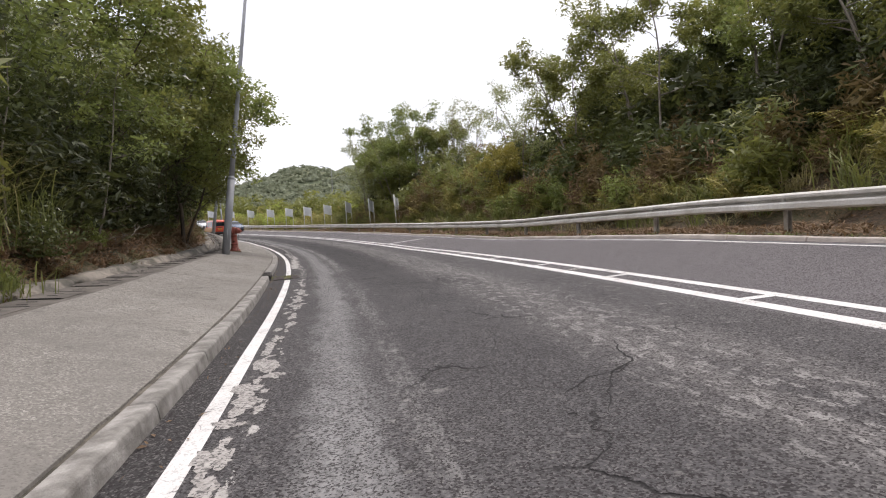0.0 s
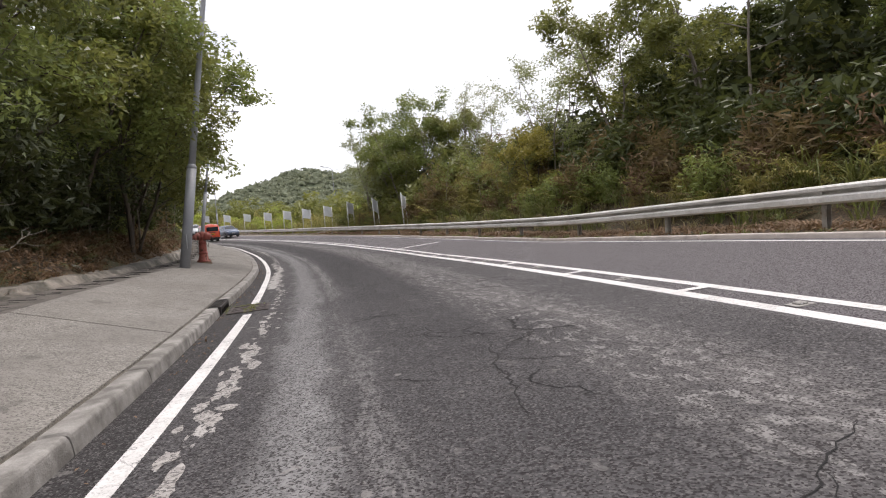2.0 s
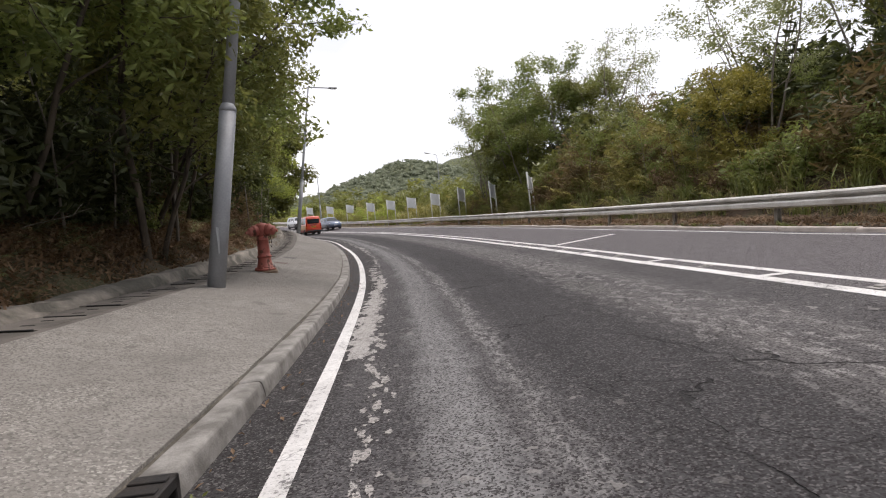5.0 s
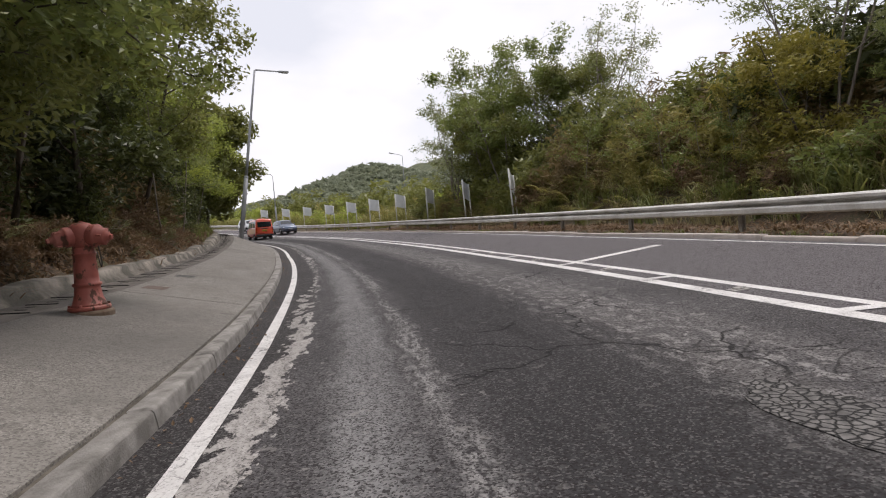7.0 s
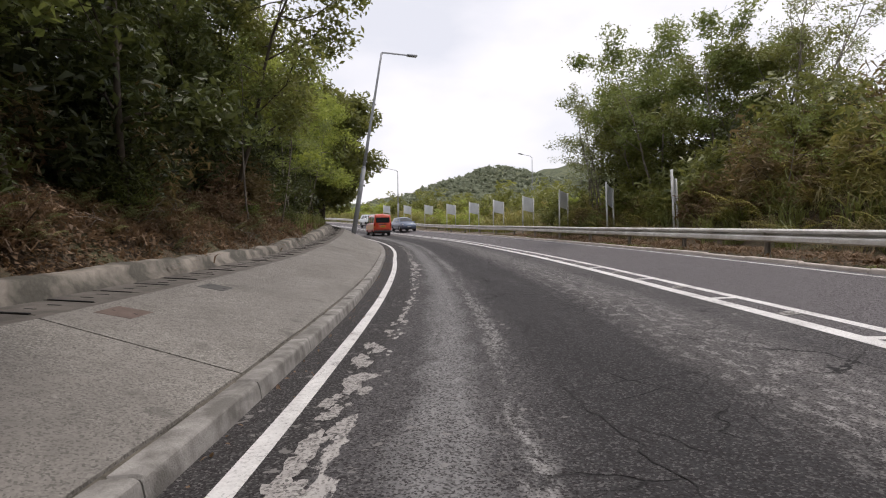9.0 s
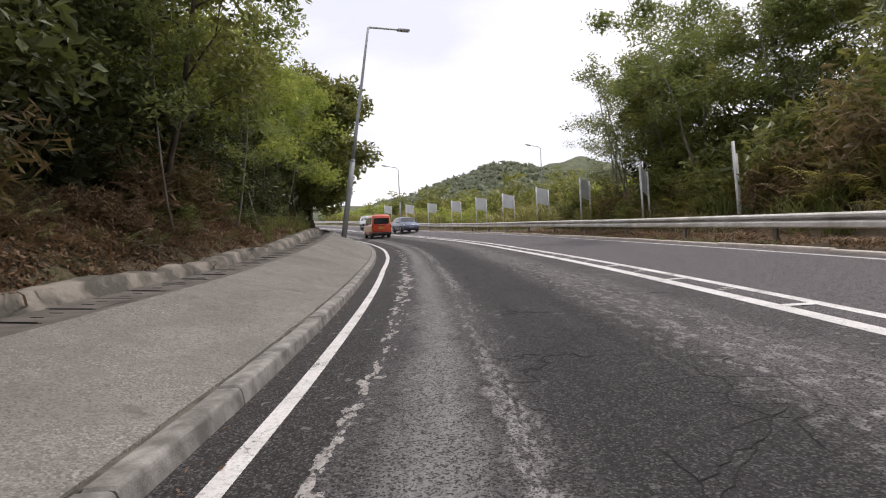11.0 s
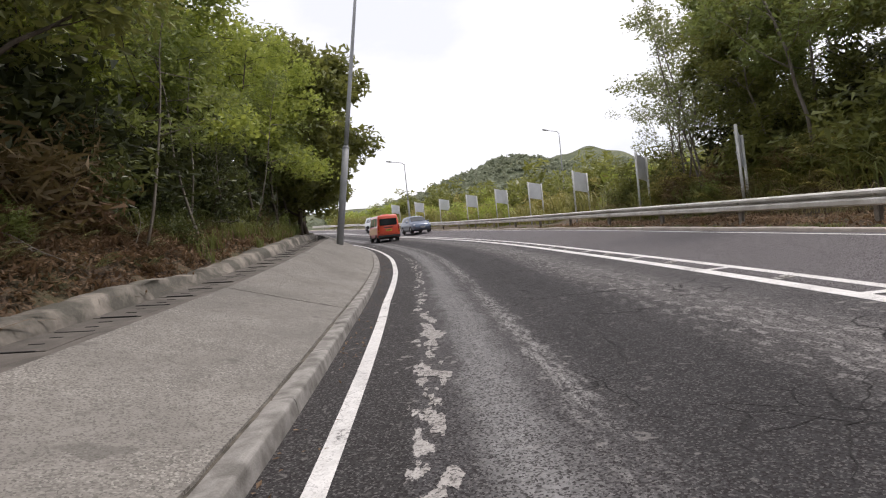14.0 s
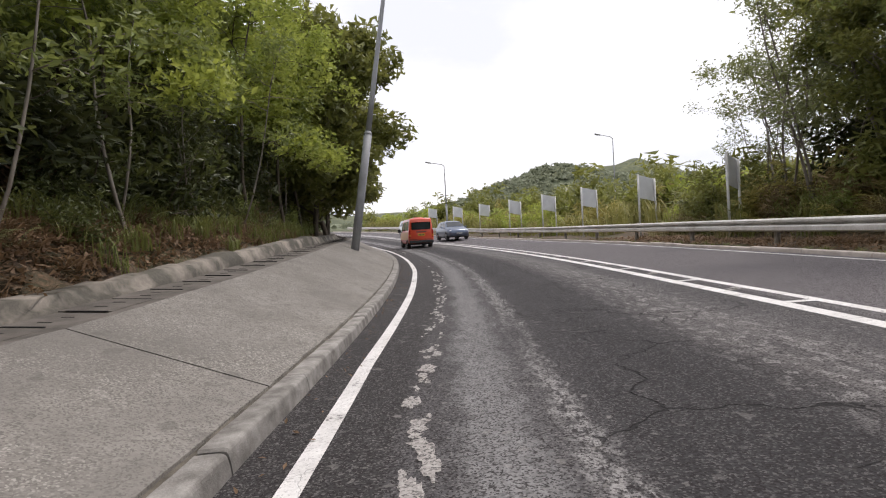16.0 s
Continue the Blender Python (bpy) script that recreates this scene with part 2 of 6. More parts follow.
def pebbly(name, base, dark, light, scale=70.0, damp=None):
    """Exposed-aggregate concrete; damp: the middle of a dark damp stain and its reach."""
    m, nt, b = material(name)
    pos = nt.nodes.new("ShaderNodeNewGeometry").outputs["Position"]
    stone, dist = cells(nt, scale, warped(nt, pos, 40, 0.012))
    big = noise_tex(nt, 0.7, 6, 0.65, pos)
    mid = noise_tex(nt, 5.0, 5, 0.7, pos)
    oi = nt.nodes.new("ShaderNodeObjectInfo").outputs["Random"]
    col = mix_rgb(nt, ramp(nt, big, 0.38, 0.66), base, dark)
    col = mix_rgb(nt, ramp(nt, mid, 0.42, 0.68, 0, 0.5), col, tuple(c * 0.72 for c in dark))
    col = mix_rgb(nt, ramp(nt, stone, 0.42, 0.08, 0, 0.72), col, tuple(c * 0.3 for c in dark))
    col = mix_rgb(nt, ramp(nt, noise_tex(nt, 0.33, 4, 0.6, pos, (1, 0.5, 1)), 0.44, 0.62, 0, 0.6), col, tuple(c * 0.52 for c in base))
    some = ramp(nt, noise_tex(nt, 1.1, 4, 0.6, pos), 0.42, 0.66, 0.05, 1.0)
    col = mix_rgb(nt, math_node(nt, "MULTIPLY", some, ramp(nt, stone, 0.72, 0.94, 0, 0.8)), col, light)
    col = mix_rgb(nt, ramp(nt, noise_tex(nt, 2.3, 3, 0.5, pos), 0.66, 0.7, 0, 0.5), col, tuple(c * 0.45 for c in dark))
    col = mix_rgb(nt, math_node(nt, "MULTIPLY", oi, 0.18), col, dark)
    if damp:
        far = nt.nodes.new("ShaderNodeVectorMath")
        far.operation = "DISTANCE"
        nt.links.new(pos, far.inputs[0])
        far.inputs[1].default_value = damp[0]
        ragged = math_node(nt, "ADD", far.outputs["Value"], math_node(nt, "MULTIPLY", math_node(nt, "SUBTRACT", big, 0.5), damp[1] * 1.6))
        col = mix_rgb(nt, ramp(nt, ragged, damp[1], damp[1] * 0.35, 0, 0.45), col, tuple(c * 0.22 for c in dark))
    nt.links.new(col, b.inputs["Base Color"])
    b.inputs["Roughness"].default_value = 0.9
    bump(nt, b, math_node(nt, "ADD", stone, mid), 1.0, 0.01)
    return m


def leaf_material(name, a, b_col, tint=(0.12, 0.14, 0.02), gloss=0.6, thin=0.32):
    m, nt, b = material(name)
    geo = nt.nodes.new("ShaderNodeNewGeometry")
    oi = nt.nodes.new("ShaderNodeObjectInfo")
    col = mix_rgb(nt, geo.outputs["Random Per Island"], a, b_col)
    col = mix_rgb(nt, ramp(nt, noise_tex(nt, 0.9, 3, 0.6, geo.outputs["Position"]), 0.4, 0.7, 0, 0.6), col, tint)
    col = mix_rgb(nt, math_node(nt, "MULTIPLY", oi.outputs["Random"], 0.3), col, tuple(c * 0.6 for c in a))
    nt.links.new(col, b.inputs["Base Color"])
    b.inputs["Roughness"].default_value = gloss
    tr = nt.nodes.new("ShaderNodeBsdfTranslucent")
    nt.links.new(mix_rgb(nt, 0.5, col, tint), tr.inputs["Color"])
    mx = nt.nodes.new("ShaderNodeMixShader")
    mx.inputs[0].default_value = thin
    out = nt.nodes["Material Output"]
    nt.links.new(b.outputs[0], mx.inputs[1])
    nt.links.new(tr.outputs[0], mx.inputs[2])
    nt.links.new(mx.outputs[0], out.inputs["Surface"])
    return m


def bark_material(name, base, dark):
    m, nt, b = material(name)
    tc = nt.nodes.new("ShaderNodeTexCoord").outputs["Object"]
    n1 = noise_tex(nt, 6, 5, 0.65, tc, (1, 1, 0.25))
    n2 = noise_tex(nt, 40, 3, 0.6, tc, (1, 1, 0.4))
    col = mix_rgb(nt, ramp(nt, n1, 0.35, 0.65), base, dark)
    nt.links.new(col, b.inputs["Base Color"])
    b.inputs["Roughness"].default_value = 0.9
    bump(nt, b, n2, 0.5, 0.01)
    return m


def ground_material():
    m, nt, b = material("soil_and_scrub")
    pos = nt.nodes.new("ShaderNodeNewGeometry").outputs["Position"]
    n1 = noise_tex(nt, 0.7, 6, 0.65, pos)
    n2 = noise_tex(nt, 14, 5, 0.7, pos)
    n3 = noise_tex(nt, 0.045, 8, 0.72, pos)
    col = mix_rgb(nt, ramp(nt, n1, 0.4, 0.62), (0.06, 0.042, 0.028), (0.05, 0.055, 0.02))
    col = mix_rgb(nt, ramp(nt, n2, 0.45, 0.7), col, (0.16, 0.1, 0.06))
    far = mix_rgb(nt, ramp(nt, n3, 0.4, 0.62), (0.075, 0.09, 0.045), (0.15, 0.16, 0.08))
    far = mix_rgb(nt, ramp(nt, noise_tex(nt, 0.25, 4, 0.7, pos), 0.45, 0.6, 0, 0.6), far, (0.022, 0.036, 0.014))
    dist = nt.nodes.new("ShaderNodeVectorMath")
    dist.operation = "DISTANCE"
    nt.links.new(pos, dist.inputs[0])
    dist.inputs[1].default_value = (-8, 35, 0)
    col = mix_rgb(nt, ramp(nt, dist.outputs["Value"], 60, 110), col, far)
    nt.links.new(col, b.inputs["Base Color"])
    b.inputs["Roughness"].default_value = 0.95
    bump(nt, b, math_node(nt, "ADD", n2, n1), 0.6, 0.05)
    return m


ASPHALT = asphalt_material()
def paint_material():
    m, nt, b = material("road_paint_white")
    pos = nt.nodes.new("ShaderNodeNewGeometry").outputs["Position"]
    big = noise_tex(nt, 1.6, 5, 0.65, pos)
    fine = noise_tex(nt, 26, 4, 0.7, pos)
    stone, _ = cells(nt, 88, pos)
    col = mix_rgb(nt, ramp(nt, big, 0.42, 0.72, 0, 0.8), (0.8, 0.785, 0.765), (0.5, 0.48, 0.465))
    col = mix_rgb(nt, ramp(nt, fine, 0.45, 0.75, 0, 0.5), col, (0.42, 0.4, 0.385))
    wear = math_node(nt, "ADD", math_node(nt, "MULTIPLY", big, 0.55), math_node(nt, "MULTIPLY", fine, 0.45))
    col = mix_rgb(nt, ramp(nt, wear, 0.585, 0.61, 0, 0.85), col, (0.1, 0.094, 0.092))
    col = mix_rgb(nt, ramp(nt, stone, 0.22, 0.05, 0, 0.4), col, (0.2, 0.19, 0.18))
    vor = node(nt, "ShaderNodeTexVoronoi", Scale=1.3)
    vor.feature = "DISTANCE_TO_EDGE"
    nt.links.new(warped(nt, pos, 4.0, 0.35), vor.inputs["Vector"])
    crack = ramp(nt, vor.outputs["Distance"], 0.002, 0.006, 0.5, 0)
    col = mix_rgb(nt, crack, col, (0.07, 0.065, 0.063))
    nt.links.new(col, b.inputs["Base Color"])
    b.inputs["Roughness"].default_value = 0.6
    bump(nt, b, math_node(nt, "SUBTRACT", math_node(nt, "ADD", math_node(nt, "MULTIPLY", stone, 0.4), fine), math_node(nt, "MULTIPLY", crack, 2.0)), 0.6, 0.004)
    return m


PAINT = paint_material()
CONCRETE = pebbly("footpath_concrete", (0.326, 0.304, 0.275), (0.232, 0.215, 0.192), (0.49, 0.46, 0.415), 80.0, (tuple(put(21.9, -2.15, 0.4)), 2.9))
KERB_PALE = worn("pale_kerb_concrete", (0.68, 0.6, 0.54), (0.42, 0.365, 0.325), 0.9, 3.0, 60, 0.6, piece=0.3, lo=0.42, hi=0.72)
KERB_MAT = worn("kerb_concrete", (0.405, 0.385, 0.358), (0.15, 0.14, 0.125), 0.9, 4.5, 70, 0.9, piece=0.25, lo=0.37, hi=0.63)
JOINT_DIRT = worn("gritty_joint_dirt", (0.15, 0.13, 0.105), (0.045, 0.04, 0.03), 0.95, 5, 70, 1.0, lo=0.4, hi=0.62)
DRAIN_MAT = worn("drain_cover_concrete", (0.185, 0.165, 0.146), (0.065, 0.058, 0.05), 0.92, 2.4, 50, 0.6, piece=0.3)
WALL_MAT = worn("rough_mortar", (0.32, 0.285, 0.243), (0.085, 0.08, 0.065), 0.93, 1.5, 22, 0.9, lo=0.38, hi=0.56)
DARK = worn("dark_gap", (0.015, 0.014, 0.013), (0.008, 0.008, 0.008), 0.95)
IRON = worn("cast_iron", (0.035, 0.033, 0.032), (0.06, 0.048, 0.04), 0.7, 6, 80, 0.4, 0.4)
GALV = worn("galvanised_steel", (0.62, 0.62, 0.6), (0.45, 0.45, 0.44), 0.5, 2.5, 40, 0.1, 0.15)
RAIL_MAT = worn("weathered_rail_steel", (0.86, 0.84, 0.8), (0.5, 0.47, 0.42), 0.5, 1.6, 30, 0.2, 0.2, piece=0.35, lo=0.42, hi=0.72)
# stained, and darker than the rail: the posts' shadow is put into the colour
POST_MAT = worn("shaded_stained_steel", (0.42, 0.39, 0.35), (0.2, 0.16, 0.12), 0.7, 4, 40, 0.3, 0.2)
POLE_MAT = worn("grey_painted_steel", (0.36, 0.37, 0.39), (0.25, 0.255, 0.265), 0.6, 1.2, 40, 0.1)
PANEL_MAT = worn("grey_sign_back", (0.7, 0.72, 0.75), (0.56, 0.58, 0.61), 0.4, 1.5, 30, 0.05, 0.1)
GROUND = ground_material()
LEAF_DARK = leaf_material("dark_green_leaf", (0.034, 0.048, 0.017), (0.16, 0.195, 0.065), (0.15, 0.165, 0.04), 0.45)
# darker copy of the dark leaf: the wood's inner shade put into the colour
LEAF_SHADED = leaf_material("shaded_green_leaf", (0.024, 0.034, 0.013), (0.07, 0.088, 0.03), (0.09, 0.095, 0.025), 0.6)
LEAF_MID = leaf_material("green_leaf", (0.105, 0.148, 0.042), (0.33, 0.395, 0.13), (0.32, 0.35, 0.085), 0.48, 0.42)
LEAF_LIME = leaf_material("yellow_green_leaf", (0.21, 0.28, 0.055), (0.46, 0.525, 0.13), (0.47, 0.5, 0.1), 0.55, 0.48)
LEAF_PALE = leaf_material("grey_green_leaf", (0.17, 0.2, 0.09), (0.42, 0.45, 0.23), (0.33, 0.35, 0.13), 0.5, 0.42)
# leaf colour paled towards grey: distance haze is put into it
LEAF_FAR = leaf_material("hazed_hill_leaf", (0.22, 0.25, 0.175), (0.31, 0.34, 0.235), (0.3, 0.32, 0.22), 0.85)
LEAF_OLIVE = leaf_material("olive_leaf", (0.078, 0.1, 0.028), (0.31, 0.335, 0.105), (0.3, 0.295, 0.07), 0.45, 0.42)
LEAF_RUST = leaf_material("rusty_vine_leaf", (0.085, 0.058, 0.03), (0.3, 0.21, 0.105), (0.26, 0.2, 0.07), 0.7)
FIELD = leaf_material("dry_field_grass", (0.2, 0.19, 0.065), (0.44, 0.4, 0.15), (0.36, 0.36, 0.09), 0.65)
LEAF_GOLD = leaf_material("golden_green_leaf", (0.18, 0.165, 0.038), (0.48, 0.42, 0.1), (0.46, 0.4, 0.07), 0.5)
LEAF_OCHRE = leaf_material("ochre_leaf", (0.2, 0.165, 0.055), (0.5, 0.43, 0.15), (0.38, 0.36, 0.09))
GRASS_GREEN = leaf_material("green_grass", (0.1, 0.135, 0.035), (0.24, 0.28, 0.08), (0.3, 0.29, 0.08))
REED = leaf_material("olive_reed", (0.12, 0.11, 0.04), (0.36, 0.32, 0.14), (0.28, 0.25, 0.08), 0.6)
GRASS_DRY = leaf_material("straw_grass", (0.28, 0.235, 0.125), (0.5, 0.43, 0.25), (0.34, 0.3, 0.12), 0.6)
LITTER_MAT = leaf_material("fallen_leaf", (0.1, 0.056, 0.03), (0.36, 0.235, 0.14), (0.22, 0.145, 0.075), 0.7)
FLOWER = leaf_material("white_blossom", (0.6, 0.6, 0.52), (0.7, 0.7, 0.62), (0.6, 0.6, 0.45), 0.6)
BARK = bark_material("brown_bark", (0.12, 0.095, 0.07), (0.045, 0.035, 0.026))
BARK_PALE = bark_material("pale_bark", (0.3, 0.27, 0.23), (0.15, 0.125, 0.1))


# ---- mesh helpers ----
def mesh_of(name, verts, faces, mat, smooth=False):
    me = bpy.data.meshes.new(name)
    me.from_pydata([tuple(v) for v in verts], [], [tuple(f) for f in faces])
    if mat:
        me.materials.append(mat)
    if smooth:
        me.polygons.foreach_set("use_smooth", [True] * len(me.polygons))
    me.update()
    return me


def fast_mesh(name, verts, quads, mat, smooth=False):
    """A mesh of quads from arrays."""
    me = bpy.data.meshes.new(name)
    verts, quads = np.asarray(verts, np.float32), np.asarray(quads, np.int32)
    k = quads.shape[1]
    me.vertices.add(len(verts))
    me.vertices.foreach_set("co", verts.ravel())
    me.loops.add(quads.size)
    me.loops.foreach_set("vertex_index", quads.ravel())
    me.polygons.add(len(quads))
    me.polygons.foreach_set("loop_start", np.arange(0, quads.size, k, dtype=np.int32))
    me.polygons.foreach_set("loop_total", np.full(len(quads), k, np.int32))
    me.polygons.foreach_set("use_smooth", np.full(len(quads), smooth))
    me.materials.append(mat)
    me.update(calc_edges=True)
    me.validate()
    return me


def part(name, data, parent, label="", mat=None):
    """Links a mesh or a bmesh as one object under a thing."""
    if isinstance(data, bmesh.types.BMesh):
        me = bpy.data.meshes.new(name)
        data.to_mesh(me)
        data.free()
        if mat:
            me.materials.append(mat)
        data = me
    ob = new(name, data)
    ob.parent = parent
    if label:
        ob["label"] = label
    return ob


def empty(name, m=None):
    ob = new(name)
    ob.empty_display_size = 0.2
    if m is not None:
        ob.matrix_world = m
    return ob


def bm_box(bm, size, m=None, bevel=0.0, segs=1):
    r = bmesh.ops.create_cube(bm, size=1.0, matrix=(m or Matrix()) @ Matrix.Diagonal((*size, 1)))
    if bevel:
        edges = {e for v in r["verts"] for e in v.link_edges}
        bmesh.ops.bevel(bm, geom=list(edges), offset=bevel, segments=segs, affect="EDGES", profile=0.5)


def box_mesh(name, size, mat, bevel=0.01, at_=(0, 0, 0), segs=1):
    bm = bmesh.new()
    bm_box(bm, size, Matrix.Translation(at_), bevel, segs)
    me = bpy.data.meshes.new(name)
    bm.to_mesh(me)
    bm.free()
    me.materials.append(mat)
    return me


def tube(points, radii, sides=8, cap=True):
    """Verts and quads of a tapered tube along points."""
    verts, quads = [], []
    pts = [Vector(p) for p in points]
    for i, p in enumerate(pts):
        d = (pts[min(i + 1, len(pts) - 1)] - pts[max(i - 1, 0)]).normalized()
        a = d.orthogonal().normalized() if abs(d.z) > 0.9 else d.cross(Vector((0, 0, 1))).normalized()
        if abs(d.z) > 0.9:
            a = Vector((1, 0, 0)) - d * d.x
            a.normalize()
        b = d.cross(a)
        for k in range(sides):
            w = 2 * math.pi * k / sides
            verts.append(p + (a * math.cos(w) + b * math.sin(w)) * radii[i])
        if i:
            o = (i - 1) * sides
            for k in range(sides):
                quads.append((o + k, o + (k + 1) % sides, o + sides + (k + 1) % sides, o + sides + k))
    faces = list(quads)
    if cap:
        faces += [tuple(range(sides))[::-1], tuple(range(len(verts) - sides, len(verts)))]
    return verts, faces


def tubes_mesh(name, runs, mat, sides=8):
    vs, fs = [], []
    for pts, rad in runs:
        v, f = tube(pts, rad, sides)
        o = len(vs)
        vs += v
        fs += [tuple(i + o for i in q) for q in f]
    return mesh_of(name, vs, fs, mat, True)


def lathe(profile, sides=20):
    """Verts and faces of a turned shape; profile: (radius, z)."""
    vs, fs = [], []
    for r, z in profile:
        for k in range(sides):
            w = 2 * math.pi * k / sides
            vs.append((r * math.cos(w), r * math.sin(w), z))
    for i in range(len(profile) - 1):
        for k in range(sides):
            a, b = i * sides + k, i * sides + (k + 1) % sides
            fs.append((a, b, b + sides, a + sides))
    fs.append(tuple(range(sides))[::-1])
    fs.append(tuple(range(len(vs) - sides, len(vs))))
    return vs, fs


def strip(name, s0, s1, n_of, width, z_of, mat, step=0.5, lift=0.004, thick=0.0):
    """A band that follows the road, n_of(s) its middle."""
    ss = np.arange(s0, s1 + 1e-6, min(step, max((s1 - s0) / 2, 0.05)))
    v = []
    for s in ss:
        for e in (-0.5, 0.5):
            n = n_of(s) + e * width
            x, y = at(s, n)
            v.append((x, y, z_of(s, n) + lift))
    q = [(2 * i, 2 * i + 1, 2 * i + 3, 2 * i + 2) for i in range(len(ss) - 1)]
    me = mesh_of(name, v, q, mat)
    me.flip_normals() if me.polygons[0].normal.z < 0 else None
    return me


# ---- ground ----
def near_line(x, y):
    """s and n of many plan points."""
    x, y = np.asarray(x), np.asarray(y)
    pts = LINE[::4]
    s = np.empty(x.shape)
    n = np.empty(x.shape)
    for i in range(0, x.size, 4000):
        dx = x[i:i + 4000, None] - pts[None, :, 1]
        dy = y[i:i + 4000, None] - pts[None, :, 2]
        j = (dx * dx + dy * dy).argmin(1)
        k = np.arange(len(j))
        th = pts[j, 3]
        s[i:i + 4000] = pts[j, 0] - np.sin(th) * dx[k, j] + np.cos(th) * dy[k, j]
        n[i:i + 4000] = np.cos(th) * dx[k, j] + np.sin(th) * dy[k, j]
    return s, n


def wave(x, y, size, seed=0.0):
    return np.sin(x / size + seed) * np.cos(y / size * 1.13 + seed * 2) + 0.5 * np.sin(x / size * 2.1 + y / size * 1.7 + seed)


def bank_left(s, d):
    """Height of the left bank above the footpath's back edge, d behind the drain's wall."""
    top = np.interp(s, [-90, 40, 60, 90, 330], [4.6, 4.6, 3.0, 2.0, 2.0])
    return 0.16 + top * (1 - np.exp(-np.maximum(d, 0) * 0.16))


def bank_right(s, d):
    top = np.interp(s, [-90, 30, 42, 52, 66, 90, 330], [6.4, 6.4, 6.2, 4.2, 1.6, 1.0, 1.0])
    return top * (1 - np.exp(-np.maximum(d, 0) * 0.125))


HILLS = [  # left of ahead, away, height, width across, width away
    (13.0, 330, 33, 62, 90), (5.0, 420, 34, 80, 120), (20.0, 420, 24, 70, 120), (6.2, 900, 96, 150, 200),
    (-6.0, 700, 60, 170, 160), (22.0, 1250, 70, 150, 250), (30.0, 1150, 55, 190, 250), (42.0, 1000, 60, 250, 250), (-30, 800, 70, 300, 250)]


def ground_height(x, y):
    x, y = np.asarray(x, float).ravel(), np.asarray(y, float).ravel()
    s, n = near_line(x, y)
    s = np.clip(s, -88, 320)
    left = back_z(s) + bank_left(s, (kerb_n(s) - PATH_BACK - 0.95) - n)
    right = road_z(s, RIGHT_KERB) + 0.06 + bank_right(s, n - 11.6)
    under = np.where(n < kerb_n(s) - PATH_BACK + 0.3, back_z(s) - 0.2, grade(s) - 0.5)
    z = np.where(n > RIGHT_KERB + 0.25, right, under + (left - under) * np.clip((kerb_n(s) - PATH_BACK - 0.8 - n) / 0.7, 0, 1))
    rough = np.clip((np.abs(n - 3) - 7) / 6, 0, 1)
    z = z + rough * (0.14 * wave(x, y, 1.9) + 0.2 * wave(x, y, 6.0, 2.0))
    far = np.clip((np.hypot(x + 8, y - 35) - 90) / 160, 0, 1)
    z = z * (1 - far) + far * (3.0 + 1.5 * wave(x, y, 40, 1.0))
    hill = np.zeros_like(z)
    for az, away, h, wa, wb in HILLS:
        a = radians(az)
        cx, cy = -8 - math.sin(a) * away, 35 + math.cos(a) * away
        u = (x - cx) * math.cos(a) + (y - cy) * math.sin(a)
        v = -(x - cx) * math.sin(a) + (y - cy) * math.cos(a)
        hill = np.maximum(hill, h * np.exp(-(u / wa) ** 2 - (v / wb) ** 2))
    z = z + hill * np.clip((np.hypot(x + 8, y - 35) - 110) / 120, 0, 1) * (1 + 0.05 * wave(x, y, 17, 3))
    return z


def build_ground():
    def axis(lo, hi, step, far, grow):
        a = list(np.arange(lo, hi + 1e-6, step))
        d = step
        while a[-1] < far:
            d *= grow
            a.append(a[-1] + d)
        d = step
        b = []
        e = lo
        while e > -far:
            d *= grow
            e -= d
            b.append(e)
        return np.array(b[::-1] + a)
    xs, ys = axis(-50, 34, 0.75, 2600, 1.085), axis(-20, 108, 0.75, 2600, 1.075)
    gx, gy = np.meshgrid(xs, ys)
    z = ground_height(gx, gy)
    v = np.column_stack((gx.ravel(), gy.ravel(), z))
    w = len(xs)
    i = (np.arange(len(ys) - 1)[:, None] * w + np.arange(w - 1)[None, :]).ravel()
    q = np.column_stack((i, i + 1, i + w + 1, i + w))
    ob = new("ground", fast_mesh("ground", v, q, GROUND, True))
    tagged(ob, "brown soil and scrub banks rising to wooded green hills", "ground", kind="structure")


build_ground()


def build_road():
    ss = np.arange(-60, 240.1, 0.5)
    ns = np.array([-0.6, -0.05, 0.4, 1.0, 2.0, 3.0, 3.9, 4.4, 4.9, 5.2, 6.5, 7.8, RIGHT_KERB + 0.1])
    v, uvs = [], []
    for s in ss:
        for n in ns:
            x, y = at(s, n)
            v.append((x, y, road_z(s, n)))
            uvs.append((s, n - edge_n(s) - np.interp(s, [0, 12, 28], [0, .05, .22]) * np.clip((n + 0.05) / 0.4, 0, 1) * np.clip((4.9 - n) / 1.0, 0, 1)))
    w = len(ns)
    q = [(i * w + j, i * w + j + 1, (i + 1) * w + j + 1, (i + 1) * w + j) for i in range(len(ss) - 1) for j in range(w - 1)]
    me = fast_mesh("road", v, q, ASPHALT, True)
    layer = me.uv_layers.new(name="line")
    idx = np.empty(len(me.loops), np.int32)
    me.loops.foreach_get("vertex_index", idx)
    layer.data.foreach_set("uv", np.array(uvs, np.float32)[idx].ravel())
    ob = new("road", me)
    tagged(ob, "worn dark grey asphalt road with pale scuffed wheel tracks", "road", kind="structure")
    return ob


road = build_road()


# ---- road markings ----
def marking(name, s0, s1, n_of, width, label, mat=None):
    ob = new(name, strip(name, s0, s1, n_of, width, road_z, mat or PAINT, 0.4))
    tagged(ob, label, "road marking", kind="structure")
    return ob


